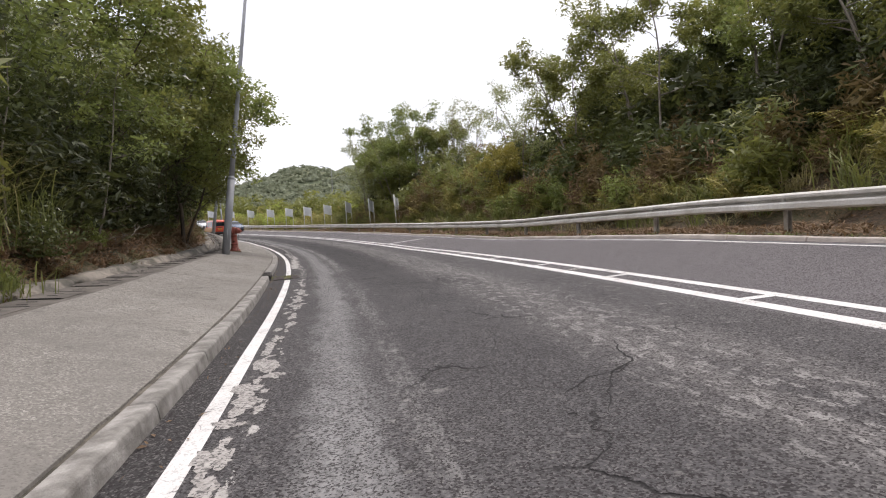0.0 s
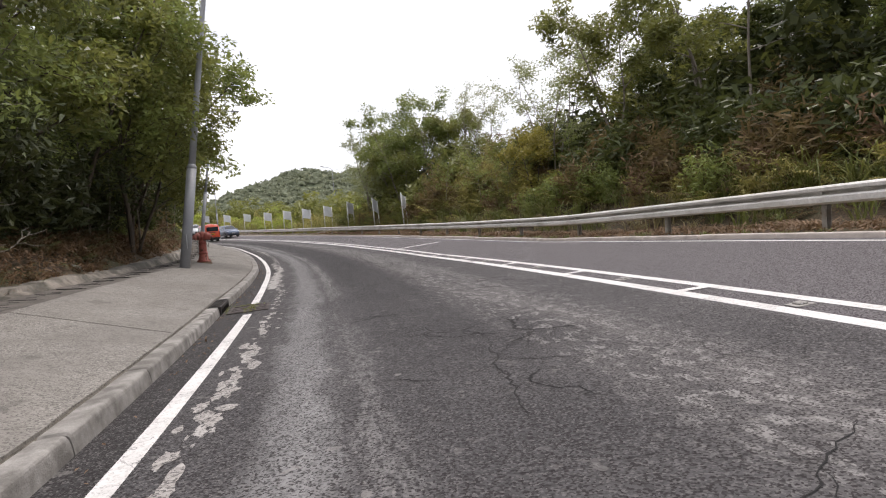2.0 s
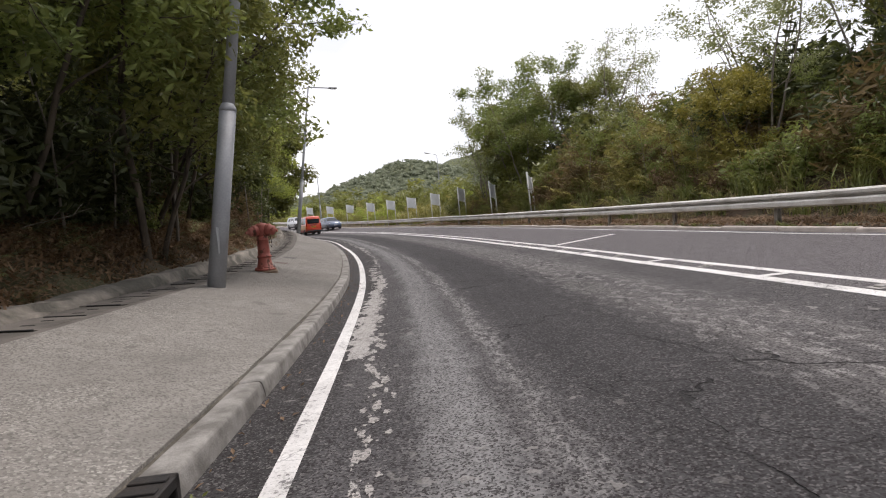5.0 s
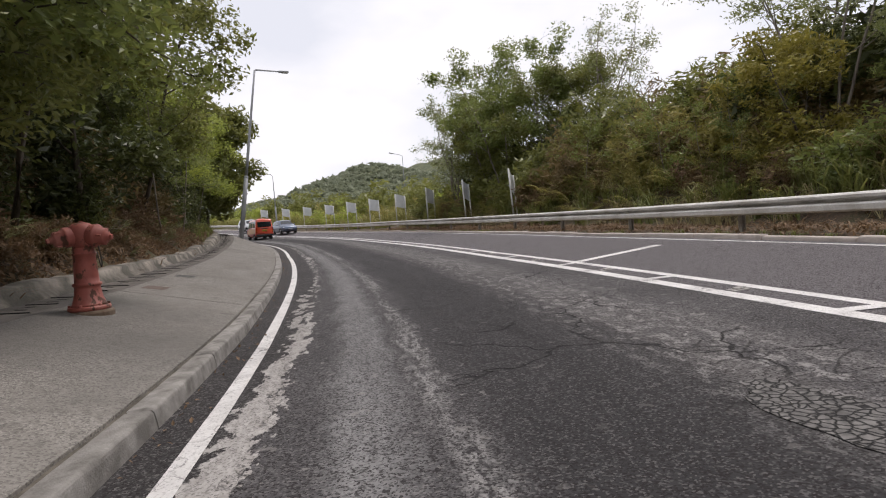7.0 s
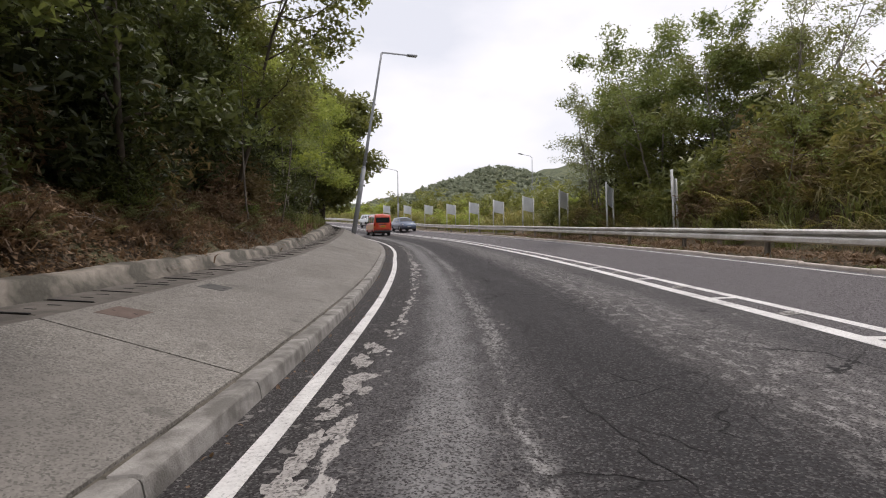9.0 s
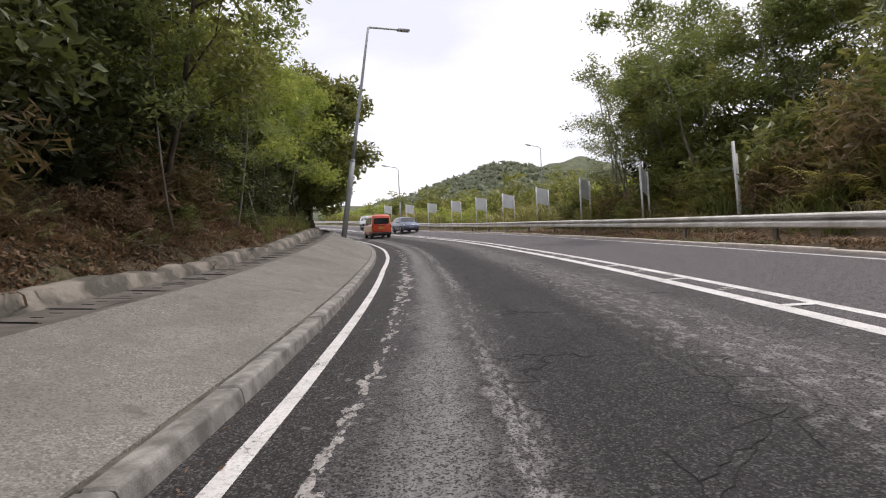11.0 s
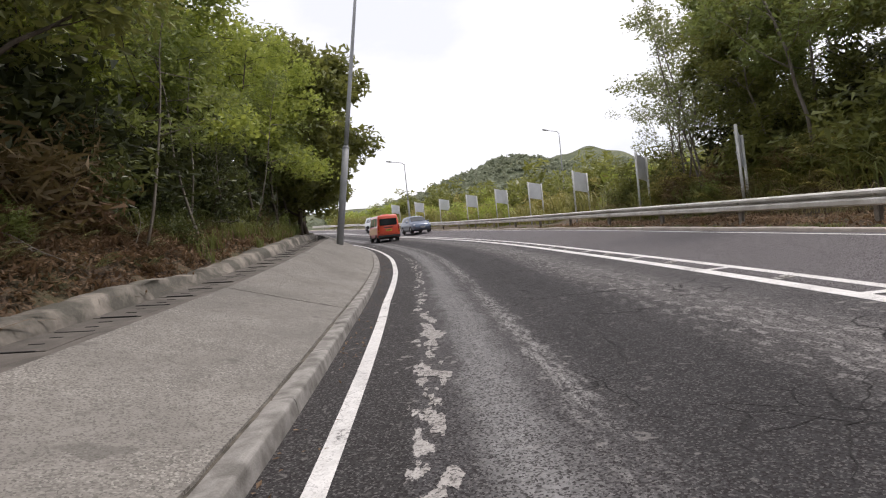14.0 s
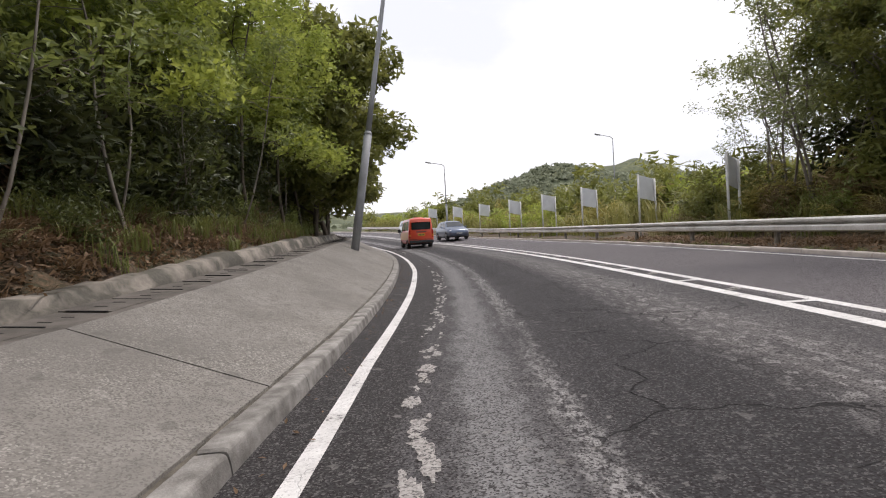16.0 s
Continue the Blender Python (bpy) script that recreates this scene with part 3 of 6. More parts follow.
for a, b in ((-40, 11.86), (12.78, 150)):
    marking("edge_line", a, b, edge_n, 0.135, "worn white edge line along the kerb")
marking("centre_line_near", -40, 190, lambda s: 5.14, 0.19, "solid white line of the double centre marking")
marking("centre_line_far", -40, 190, lambda s: 5.56, 0.13, "solid white line of the double centre marking")
marking("verge_line", -40, 150, lambda s: RIGHT_KERB - 0.2, 0.07, "thin white line beside the far kerb")


def cross_mark(name, s0, n0, s1, n1, width, label):
    a, b = put(s0, n0), put(s1, n1)
    side = (b - a).cross(Vector((0, 0, 1))).normalized() * width / 2
    vs = []
    for k in range(7):
        f = k / 6
        p = a.lerp(b, f)
        z = float(road_z(s0 + (s1 - s0) * f, n0 + (n1 - n0) * f)) + 0.006
        vs += [(p.x - side.x, p.y - side.y, z), (p.x + side.x, p.y + side.y, z)]
    me = mesh_of(name, vs, [(2 * k, 2 * k + 1, 2 * k + 3, 2 * k + 2) for k in range(6)], PAINT)
    me.flip_normals() if me.polygons[0].normal.z < 0 else None
    tagged(new(name, me), label, "road marking", kind="structure")


STUD = worn("scuffed_stud", (0.42, 0.4, 0.37), (0.2, 0.19, 0.18), 0.6, 12, 90, 0.3, 0.2)
GLASS_EYE = worn("stud_lens", (0.7, 0.7, 0.66), (0.5, 0.5, 0.47), 0.2, 30)
for k in range(-12, 40):
    s = 25.65 + 2.93 * k
    cross_mark("centre_tick", s + 0.04, 5.2, s - 0.06, 5.52, 0.16, "short white tick between the double lines")
    if -8 < k < 16:
        q = s + 1.45
        stud = empty("road_stud", Matrix.Translation(put(q, 5.36, float(road_z(q, 5.36)))) @ Matrix.Rotation(heading(q), 4, "Z") @ Matrix.Rotation(-0.07, 4, "Y"))
        tagged(stud, "worn grey reflecting road stud between the double lines", "road stud", "studs along the centre line")
        part("base", box_mesh("base", (0.2, 0.16, 0.012), STUD, 0.004, (0, 0, 0.004)), stud)
        part("housing", box_mesh("housing", (0.1, 0.09, 0.024), STUD, 0.008, (0, 0, 0.016)), stud)
        for sx in (-1, 1):
            part("lens", box_mesh("lens", (0.022, 0.01, 0.012), GLASS_EYE, 0.003, (sx * 0.02, -0.043, 0.02)), stud)
cross_mark("side_line", 25.7, 5.63, 26.2, 7.65, 0.22, "worn white line slanting across the far lane")

def crazed_patch(s, n, ls, wn):
    m, nt, b = material("crazed_asphalt")
    pos = nt.nodes.new("ShaderNodeNewGeometry").outputs["Position"]
    vor = node(nt, "ShaderNodeTexVoronoi", Scale=17.0)
    vor.feature = "DISTANCE_TO_EDGE"
    nt.links.new(warped(nt, pos, 9.0, 0.08), vor.inputs["Vector"])
    col = mix_rgb(nt, ramp(nt, noise_tex(nt, 14, 4, 0.6, pos), 0.35, 0.65), (0.2, 0.19, 0.18), (0.09, 0.085, 0.082))
    gap = ramp(nt, vor.outputs["Distance"], 0.03, 0.12, 1, 0)
    nt.links.new(mix_rgb(nt, gap, col, (0.012, 0.011, 0.011)), b.inputs["Base Color"])
    b.inputs["Roughness"].default_value = 0.9
    bump(nt, b, math_node(nt, "SUBTRACT", 1.0, gap), 1.0, 0.012)
    rim = []
    for k in range(40):
        a = k * math.tau / 40
        r = 1 + 0.3 * noise.noise((math.cos(a) * 1.6, math.sin(a) * 1.6, 3.0)) + 0.12 * noise.noise((math.cos(a) * 5, math.sin(a) * 5, 1.0))
        q, w = s + ls * r * math.cos(a), n + wn * r * math.sin(a)
        rim.append(put(q, w, float(road_z(q, w)) + 0.005))
    rim.append(put(s, n, float(road_z(s, n)) + 0.005))
    me = mesh_of("crazed_patch", [tuple(p) for p in rim], [(40, (k + 1) % 40, k) for k in range(40)], m)
    me.flip_normals() if me.polygons[0].normal.z < 0 else None
    tagged(new("crazed_patch", me), "crazed worn patch in the asphalt", "road patch", kind="structure")


crazed_patch(18.0, 3.4, 0.7, 0.22)

def old_flakes():
    """What is left of an older edge marking: a chain of ragged pale flakes beside the line."""
    m, nt, b = material("old_road_paint")
    pos = nt.nodes.new("ShaderNodeNewGeometry").outputs["Position"]
    stone, _ = cells(nt, 70, pos)
    fine = noise_tex(nt, 22, 4, 0.7, pos)
    col = mix_rgb(nt, ramp(nt, fine, 0.35, 0.68), (0.47, 0.445, 0.42), (0.27, 0.25, 0.235))
    col = mix_rgb(nt, ramp(nt, stone, 0.45, 0.15, 0, 0.85), col, (0.06, 0.056, 0.054))
    nt.links.new(col, b.inputs["Base Color"])
    b.inputs["Roughness"].default_value = 0.8
    bump(nt, b, math_node(nt, "ADD", stone, fine), 0.8, 0.005)
    th = tagged(empty("old_marking"), "broken pale flakes of an older edge marking", "road marking", kind="structure")
    rf = random.Random(17)
    s = -5.0
    while s < 54:
        size = float(np.interp(s, [-6, 0, 4, 8, 11, 14, 21, 22, 25, 28, 33, 36, 39, 42, 54], [.17, .2, .17, .13, .09, .07, .07, .2, .22, .1, .06, .12, .2, .11, .06]))
        off = float(np.interp(s, [-6, 1, 4, 7, 10, 14, 22, 26, 30, 34, 40, 54], [.17, .18, .28, .27, .4, .42, .3, .34, .55, .62, .6, .66]))
        off += rf.gauss(0, 0.055)
        size *= rf.choice((0.3, 0.45, 0.7, 1.0, 1.15))
        ls, wn = size * rf.uniform(0.45, 1.3), size * rf.uniform(0.25, 0.5)
        n0 = float(edge_n(s)) + off
        seed = rf.uniform(0, 90)
        rim = []
        for k in range(22):
            a = k * math.tau / 22
            r = 1 + 0.7 * noise.noise((math.cos(a) * 1.3, math.sin(a) * 1.3, seed)) + 0.5 * noise.noise((math.cos(a) * 4, math.sin(a) * 4, seed))
            q, w = s + ls * r * math.cos(a), n0 + wn * r * math.sin(a)
            rim.append(put(q, w, float(road_z(q, w)) + 0.005))
        rim.append(put(s, n0, float(road_z(s, n0)) + 0.006))
        me = mesh_of("flake", [tuple(v) for v in rim], [(22, k, (k + 1) % 22) for k in range(22)], m)
        me.flip_normals() if me.polygons[0].normal.z < 0 else None
        part("flake", me, th)
        s += ls * rf.uniform(0.35, 1.5) + (rf.uniform(0.1, 0.4) if rf.random() < 0.15 else 0.02)


old_flakes()
CRACK = worn("open_crack", (0.012, 0.011, 0.011), (0.02, 0.018, 0.017), 0.95)


def crack(seed, s0, n0, s1, n1, width=0.018, forks=1):
    """An open crack that wanders from one place on the road to another."""
    rc = random.Random(seed)
    runs = []

    def run(a, b, w):
        steps = max(6, int(math.hypot(b[0] - a[0], b[1] - a[1]) / 0.07))
        pts, drift = [], 0.0
        dx, dy = b[0] - a[0], b[1] - a[1]
        ln = math.hypot(dx, dy)
        for k in range(steps + 1):
            f = k / steps
            drift = drift * 0.93 + rc.gauss(0, 0.03)
            e = drift * math.sin(f * math.pi) ** 0.5
            pts.append((a[0] + dx * f - dy / ln * e, a[1] + dy * f + dx / ln * e, w * (0.25 + 0.75 * math.sin(f * math.pi) ** 0.6) * rc.uniform(0.5, 1.25)))
        runs.append(pts)
        return pts
    main = run((s0, n0), (s1, n1), width)
    for _ in range(forks):
        p = main[rc.randrange(len(main) // 4, 3 * len(main) // 4)]
        run(p[:2], (p[0] + rc.uniform(-0.7, 0.7), p[1] + rc.choice((-1, 1)) * rc.uniform(0.3, 0.8)), width * 0.7)
    vs, fs = [], []
    for pts in runs:
        for k, (q, w, wd) in enumerate(pts):
            j, i = min(k + 1, len(pts) - 1), max(k - 1, 0)
            tq, tw = pts[j][0] - pts[i][0], pts[j][1] - pts[i][1]
            ln = math.hypot(tq, tw) + 1e-9
            for sd in (-1, 1):
                a, b = q - sd * tw / ln * wd / 2, w + sd * tq / ln * wd / 2
                vs.append(tuple(put(a, b, float(road_z(a, b)) + 0.004)))
            if k:
                n = len(vs)
                fs.append((n - 4, n - 3, n - 1, n - 2))
    me = mesh_of("crack", vs, fs, CRACK)
    me.flip_normals() if me.polygons[0].normal.z < 0 else None
    tagged(new("crack", me), "dark open crack wandering across the asphalt", "road crack", kind="structure")


for k, (s0, n0, s1, n1) in enumerate(((-0.2, 2.35, 1.4, 3.2), (1.2, 2.2, 2.9, 2.35), (3.6, 2.5, 4.4, 3.5), (5.2, 2.2, 7.6, 2.6), (6.6, 2.5, 8.0, 3.3), (8.6, 2.3, 11.3, 2.25), (11.0, 2.9, 12.2, 3.8), (13.6, 3.0, 15.4, 2.5), (15.3, 2.9, 16.6, 4.2), (20.2, 2.9, 22.2, 2.2), (22.0, 2.4, 24.8, 2.2), (25.4, 2.1, 28.2, 2.5), (27.8, 2.5, 28.6, 3.4), (30.3, 2.3, 31.6, 3.4), (34.2, 2.6, 35.4, 3.8), (36.2, 2.4, 38.8, 2.9), (38.6, 2.8, 39.6, 4.0), (41.5, 2.6, 43.2, 3.1))):
    crack(70 + k, s0, n0, s1, n1, 0.011 if k % 3 else 0.016, 1 + k % 2)

# ---- kerbs ----
KERB_PROFILE = [(-0.182, -0.35), (-0.182, 0.122), (-0.172, 0.133), (-0.06, 0.14), (-0.024, 0.139), (-0.009, 0.134), (0.0, 0.122), (0.005, 0.104), (0.013, 0.05), (0.026, -0.06), (0.026, -0.35)]



def kerb_stone(name, s0, s1, n_of, flip=False, height=0.0, mat=None):
    vs, secs = [], 11
    w = len(KERB_PROFILE)
    for i in range(secs):
        s = s0 + (s1 - s0) * (0, 0.012, 0.1, 0.23, 0.37, 0.5, 0.63, 0.77, 0.9, 0.988, 1)[i]
        end = (0.012 + 0.014 * abs(noise.noise((s * 7.7, 3.0, 9.0)))) if i in (0, secs - 1) else 0.0
        for dn, dz in KERB_PROFILE:
            nn = n_of(s) + (-dn if flip else dn) - (0 if flip else 0)
            x, y = at(s, nn)
            z = road_z(s, n_of(s)) + dz + (height if dz > 0 else 0) - (end if dz > 0.1 else 0)
            if dz > 0:
                z += 0.004 * noise.noise((s * 3.1, dn * 9, 1.0))
                x += 0.005 * noise.noise((s * 4.3, dz * 20, 4.0))
            vs.append((x, y, z))
    fs = [(i * w + j, i * w + j + 1, (i + 1) * w + j + 1, (i + 1) * w + j) for i in range(secs - 1) for j in range(w - 1)]
    fs += [tuple(range(w))[::-1], tuple(range((secs - 1) * w, secs * w))]
    if flip:
        fs = [f[::-1] for f in fs]
    return mesh_of(name, vs, fs, mat or KERB_MAT)


kerb_left = tagged(empty("kerb"), "weathered grey concrete kerb along the footpath", "kerb", kind="structure")
rk = random.Random(4)
s = -24.0
while s < 120:
    e = s + (1.66 + rk.uniform(-.03, .03) if s < 80 else 4.0)
    if not (e > 11.95 and s < 13.1):
        part("kerb_stone", kerb_stone("kerb_stone", s + 0.009, e - 0.009, lambda q: kerb_n(q) - 0.028, height=rk.uniform(-.006, .006)), kerb_left)
    elif s < 11.95:
        e = 11.95
        part("kerb_stone", kerb_stone("kerb_stone", s + 0.006, e - 0.006, lambda q: kerb_n(q) - 0.028), kerb_left)
        e = 13.1
    s = e
kerb_right = tagged(empty("kerb"), "stained concrete kerb below the crash barrier", "kerb", kind="structure")
s = -24.0
while s < 130:
    e = s + (1.8 if s < 80 else 5.0)
    part("kerb_stone", kerb_stone("kerb_stone", s + 0.02, e - 0.02, lambda q: RIGHT_KERB + 0.028, True, rk.uniform(-.07, -.045), KERB_PALE), kerb_right)
    s = e


# ---- footpath, drain and wall behind it ----
def slab_mesh(name, s0, s1, n0, n1, z_of, mat, thick=0.25, secs=6, cols=4, skew=0.0):
    """A curved slab between two offsets (n0 < n1), top at z_of."""
    vs = []
    for i in range(secs):
        for j in range(cols):
            f = j / (cols - 1)
            s = s0 + (s1 - s0) * i / (secs - 1) + skew * (1 - f)
            a, b = n0(s), n1(s)
            n = a + (b - a) * f
            x, y = at(s, n)
            edge = 0.006 if i in (0, secs - 1) else 0.0
            vs.append((x, y, z_of(s, n) - edge))
    top = len(vs)
    vs += [(x, y, z - thick) for x, y, z in vs]
    fs = [(i * cols + j, i * cols + j + 1, (i + 1) * cols + j + 1, (i + 1) * cols + j) for i in range(secs - 1) for j in range(cols - 1)]
    ring = [j for j in range(cols)] + [i * cols + cols - 1 for i in range(1, secs)] + [(secs - 1) * cols + j for j in range(cols - 2, -1, -1)] + [i * cols for i in range(secs - 2, 0, -1)]
    fs += [(ring[(k + 1) % len(ring)], ring[k], ring[k] + top, ring[(k + 1) % len(ring)] + top) for k in range(len(ring))]
    return mesh_of(name, vs, fs, mat)


footpath = tagged(empty("footpath"), "rough grey concrete footpath with dark joints", "footpath", kind="structure")
for a, b in ((-22, -6.2), (-6.2, 9.55), (9.55, 24.85), (24.85, 40.85), (40.85, 56.6), (56.6, 72.5), (72.5, 88), (88, 120)):
    part("slab", slab_mesh("slab", a + 0.012, b - 0.012, lambda q: kerb_n(q) - PATH_BACK, lambda q: kerb_n(q) - 0.224 - 0.008 * noise.noise((float(q) * 1.7, 3.0, 0.0)) - 0.012 * noise.noise((float(q) * 7.0, 3.0, 0.0)), path_z, CONCRETE, 0.3, 60, 5, 0.5), footpath)
part("dirt_joint", slab_mesh("dirt_joint", -22, 119, lambda q: kerb_n(q) - 0.28, lambda q: kerb_n(q) - 0.195, lambda q, n: path_z(q, n) - 0.02 + 0.016 * noise.noise((float(q) * 4.0, 7.0, 0.0)), JOINT_DIRT, 0.2, 420, 3), footpath, "dark gritty joint behind the kerb")
drain = tagged(empty("drain"), "dark concrete drain covers with narrow slots", "drain", kind="structure")
part("channel", slab_mesh("channel", -22, 120, lambda q: kerb_n(q) - PATH_BACK - 0.9, lambda q: kerb_n(q) - PATH_BACK - 0.01, lambda q, n: path_z(q, kerb_n(q) - PATH_BACK) - 0.12, DARK, 0.1, 200, 2), drain)
part("drain_edge", slab_mesh("drain_edge", -22, 120, lambda q: kerb_n(q) - PATH_BACK - 0.16, lambda q: kerb_n(q) - PATH_BACK - 0.006, lambda q, n: path_z(q, kerb_n(q) - PATH_BACK) - 0.004, DRAIN_MAT, 0.1, 200, 2), drain)
s = -14.0
while s < 75:
    ln = 0.88
    base = lambda q, n: path_z(q, kerb_n(q) - PATH_BACK) + 0.06 * (kerb_n(q) - PATH_BACK - n) - 0.012
    lift = rk.uniform(-.008, .008)
    part("drain_cover", slab_mesh("drain_cover", s + 0.006, s + ln - 0.006, lambda q: kerb_n(q) - PATH_BACK - 0.72, lambda q: kerb_n(q) - PATH_BACK - 0.165, lambda q, n: base(q, n) + lift, DRAIN_MAT, 0.07, 3, 2), drain)
    for f, wide, thick in ((0.0, rk.uniform(0.36, 0.46), rk.uniform(0.028, 0.045)), (0.33, 0.13, 0.028), (0.66, 0.13, 0.028)):
        q = s + ln * f
        c = put(q, kerb_n(q) - PATH_BACK - 0.43 + rk.uniform(-.02, .02), float(base(q, kerb_n(q) - PATH_BACK - 0.43)) + (lift if f else 0.003) - 0.004)
        ob = part("slot", box_mesh("slot", (wide * rk.uniform(0.9, 1.1), thick, 0.012), DARK, 0.003), drain)
        ob.matrix_local = Matrix.Translation(c) @ Matrix.Rotation(heading(q) + rk.uniform(-.03, .03), 4, "Z") @ Matrix.Rotation(0.06, 4, "Y")
    s += ln


def build_wall():
    """Low rough mortar edge that holds the bank."""
    ss = np.arange(-24, 120, 0.14)
    prof = 8
    vs = []
    for i, s in enumerate(ss):
        k = kerb_n(s) - PATH_BACK - 0.77
        z0 = path_z(s, kerb_n(s) - PATH_BACK)
        hh = 0.25 + 0.08 * noise.noise((s * 0.31, 1.7, 0)) + 0.05 * noise.noise((s * 1.1, 5.1, 0)) + 0.018 * noise.noise((s * 3.3, 2.1, 4))
        low = np.interp(s, [-24, 8, 14, 19, 24, 120], [0.6, .6, .65, .75, 1, 1])
        hh *= low
        for j, (dn, dz) in enumerate(((0.02, -0.15), (0.0, 0.04), (-0.05, hh * 0.5), (-0.1, hh * 0.93), (-0.16, hh), (-0.34, hh + 0.01), (-0.55, hh - 0.05), (-0.85, hh - 0.35))):
            w = 0.07 * noise.noise((s * 0.7, j * 1.3, 2.0)) + 0.018 * noise.noise((s * 3.7, j * 1.3, 6.0)) if j else 0.0
            x, y = at(s, k + dn + w)
            vs.append((x, y, z0 + dz + (0.02 * noise.noise((s * 2.6, j * 0.7, 8.0)) + 0.012 * noise.noise((s * 9.0, j * 2.1, 3.0))) * (j > 0)))
    fs = [(i * prof + j + 1, i * prof + j, (i + 1) * prof + j, (i + 1) * prof + j + 1) for i in range(len(ss) - 1) for j in range(prof - 1)]
    ob = new("retaining_edge", mesh_of("retaining_edge", vs, fs, WALL_MAT, True))
    tagged(ob, "low lumpy mortar edging that holds back the earth bank", "retaining edge", kind="structure")


build_wall()


# ---- gully grate, kerb inlet, manhole covers ----
def road_pose(s, n, z, extra=0.0, bank=0.0):
    return Matrix.Translation(put(s, n, z)) @ Matrix.Rotation(heading(s) + extra, 4, "Z") @ Matrix.Rotation(-bank, 4, "Y")


GRATE = worn("muddy_grate_iron", (0.13, 0.105, 0.1), (0.05, 0.044, 0.04), 0.9, 7, 60, 0.7, 0.1, piece=0.4, lo=0.4, hi=0.6)


def build_grate():
    th = empty("gully_grate", road_pose(12.33, 0.08, float(road_z(12.33, 0.08)) + 0.002, 0, 0.036))
    tagged(th, "mossy cast-iron gully grate with slanting bars set in the road", "drain grate")
    w, l = 0.64, 0.86
    part("pit", box_mesh("pit", (w, l, 0.01), DARK, 0, (0, 0, -0.001)), th)
    for sx in (-1, 1):
        part("frame_side", box_mesh("frame_side", (0.05, l, 0.02), GRATE, 0.004, (sx * (w / 2 - .025), 0, 0.008)), th)
        part("frame_end", box_mesh("frame_end", (w - 0.1, 0.05, 0.02), GRATE, 0.004, (0, sx * (l / 2 - .025), 0.008)), th)
    part("middle_bar", box_mesh("middle_bar", (0.03, l - 0.1, 0.018), GRATE, 0.003, (0, 0, 0.008)), th)
    for sx in (-1, 1):
        for k in range(10):
            bm = bmesh.new()
            bm_box(bm, (w / 2 - 0.055, 0.05, 0.018), Matrix.Translation((sx * (w / 4 - 0.013), -l / 2 + 0.1 + k * 0.073, 0.006 - 0.003 * ((k * 7 + sx) % 3))) @ Matrix.Rotation(0.32, 4, "Z"), 0.006)
            part("bar", bm, th, mat=GRATE)


build_grate()


def build_inlet():
    k = float(kerb_n(12.5))
    th = empty("kerb_inlet", road_pose(12.525, k - 0.09, float(road_z(12.5, k)), 0, 0.0))
    tagged(th, "black cast-iron kerb inlet with ribbed lid", "drain inlet")
    part("body", box_mesh("body", (0.2, 1.12, 0.06), IRON, 0.006, (0, 0, 0.115)), th)
    part("back", box_mesh("back", (0.04, 1.12, 0.25), IRON, 0.004, (-0.08, 0, -0.04)), th)
    part("throat", box_mesh("throat", (0.1, 1.06, 0.12), DARK, 0, (-0.02, 0, 0.02)), th)
    for i in range(9):
        part("rib", box_mesh("rib", (0.17, 0.05, 0.012), IRON, 0.003, (-0.005, -0.48 + 0.12 * i, 0.15)), th)
    for i in range(8):
        bm = bmesh.new()
        bm_box(bm, (0.02, 0.022, 0.17), Matrix.Translation((0.085, -0.45 + 0.128 * i, 0.03)) @ Matrix.Rotation(0.25, 4, "X"), 0.004)
        part("face_bar", bm, th, mat=IRON)
    for sy in (-1, 1):
        part("cheek", box_mesh("cheek", (0.2, 0.05, 0.3), IRON, 0.006, (0, sy * 0.54, -0.005)), th)


build_inlet()


def manhole(s, n, rusty):
    z = float(path_z(s, n))
    across = math.atan((path_z(s, n + 0.2) - path_z(s, n - 0.2)) / 0.4)
    along = math.atan((path_z(s + 0.2, n) - path_z(s - 0.2, n)) / 0.4)
    th = empty("manhole_cover", road_pose(s, n, z - 0.005, 0.0, across) @ Matrix.Rotation(along, 4, "X") @ Matrix.Scale(0.78, 4))
    tagged(th, "rusty brown square footpath cover" if rusty else "dark grey square footpath cover", "manhole cover", "footpath covers")
    mt = worn("rusty_cover", (0.17, 0.12, 0.1), (0.1, 0.07, 0.058), 0.8, 6, 50, 0.4) if rusty else worn("grey_cover", (0.1, 0.095, 0.09), (0.06, 0.058, 0.055), 0.8, 6, 50, 0.4)
    part("frame", box_mesh("frame", (0.52, 0.62, 0.012), IRON, 0.003), th)
    part("lid", box_mesh("lid", (0.46, 0.56, 0.02), mt, 0.004), th)
    for sx in (-1, 1):
        part("keyhole", box_mesh("keyhole", (0.05, 0.02, 0.012), DARK, 0.002, (sx * 0.14, 0.0, 0.006)), th)


manhole(26.1, -1.8, True)
manhole(28.5, -1.8, False)


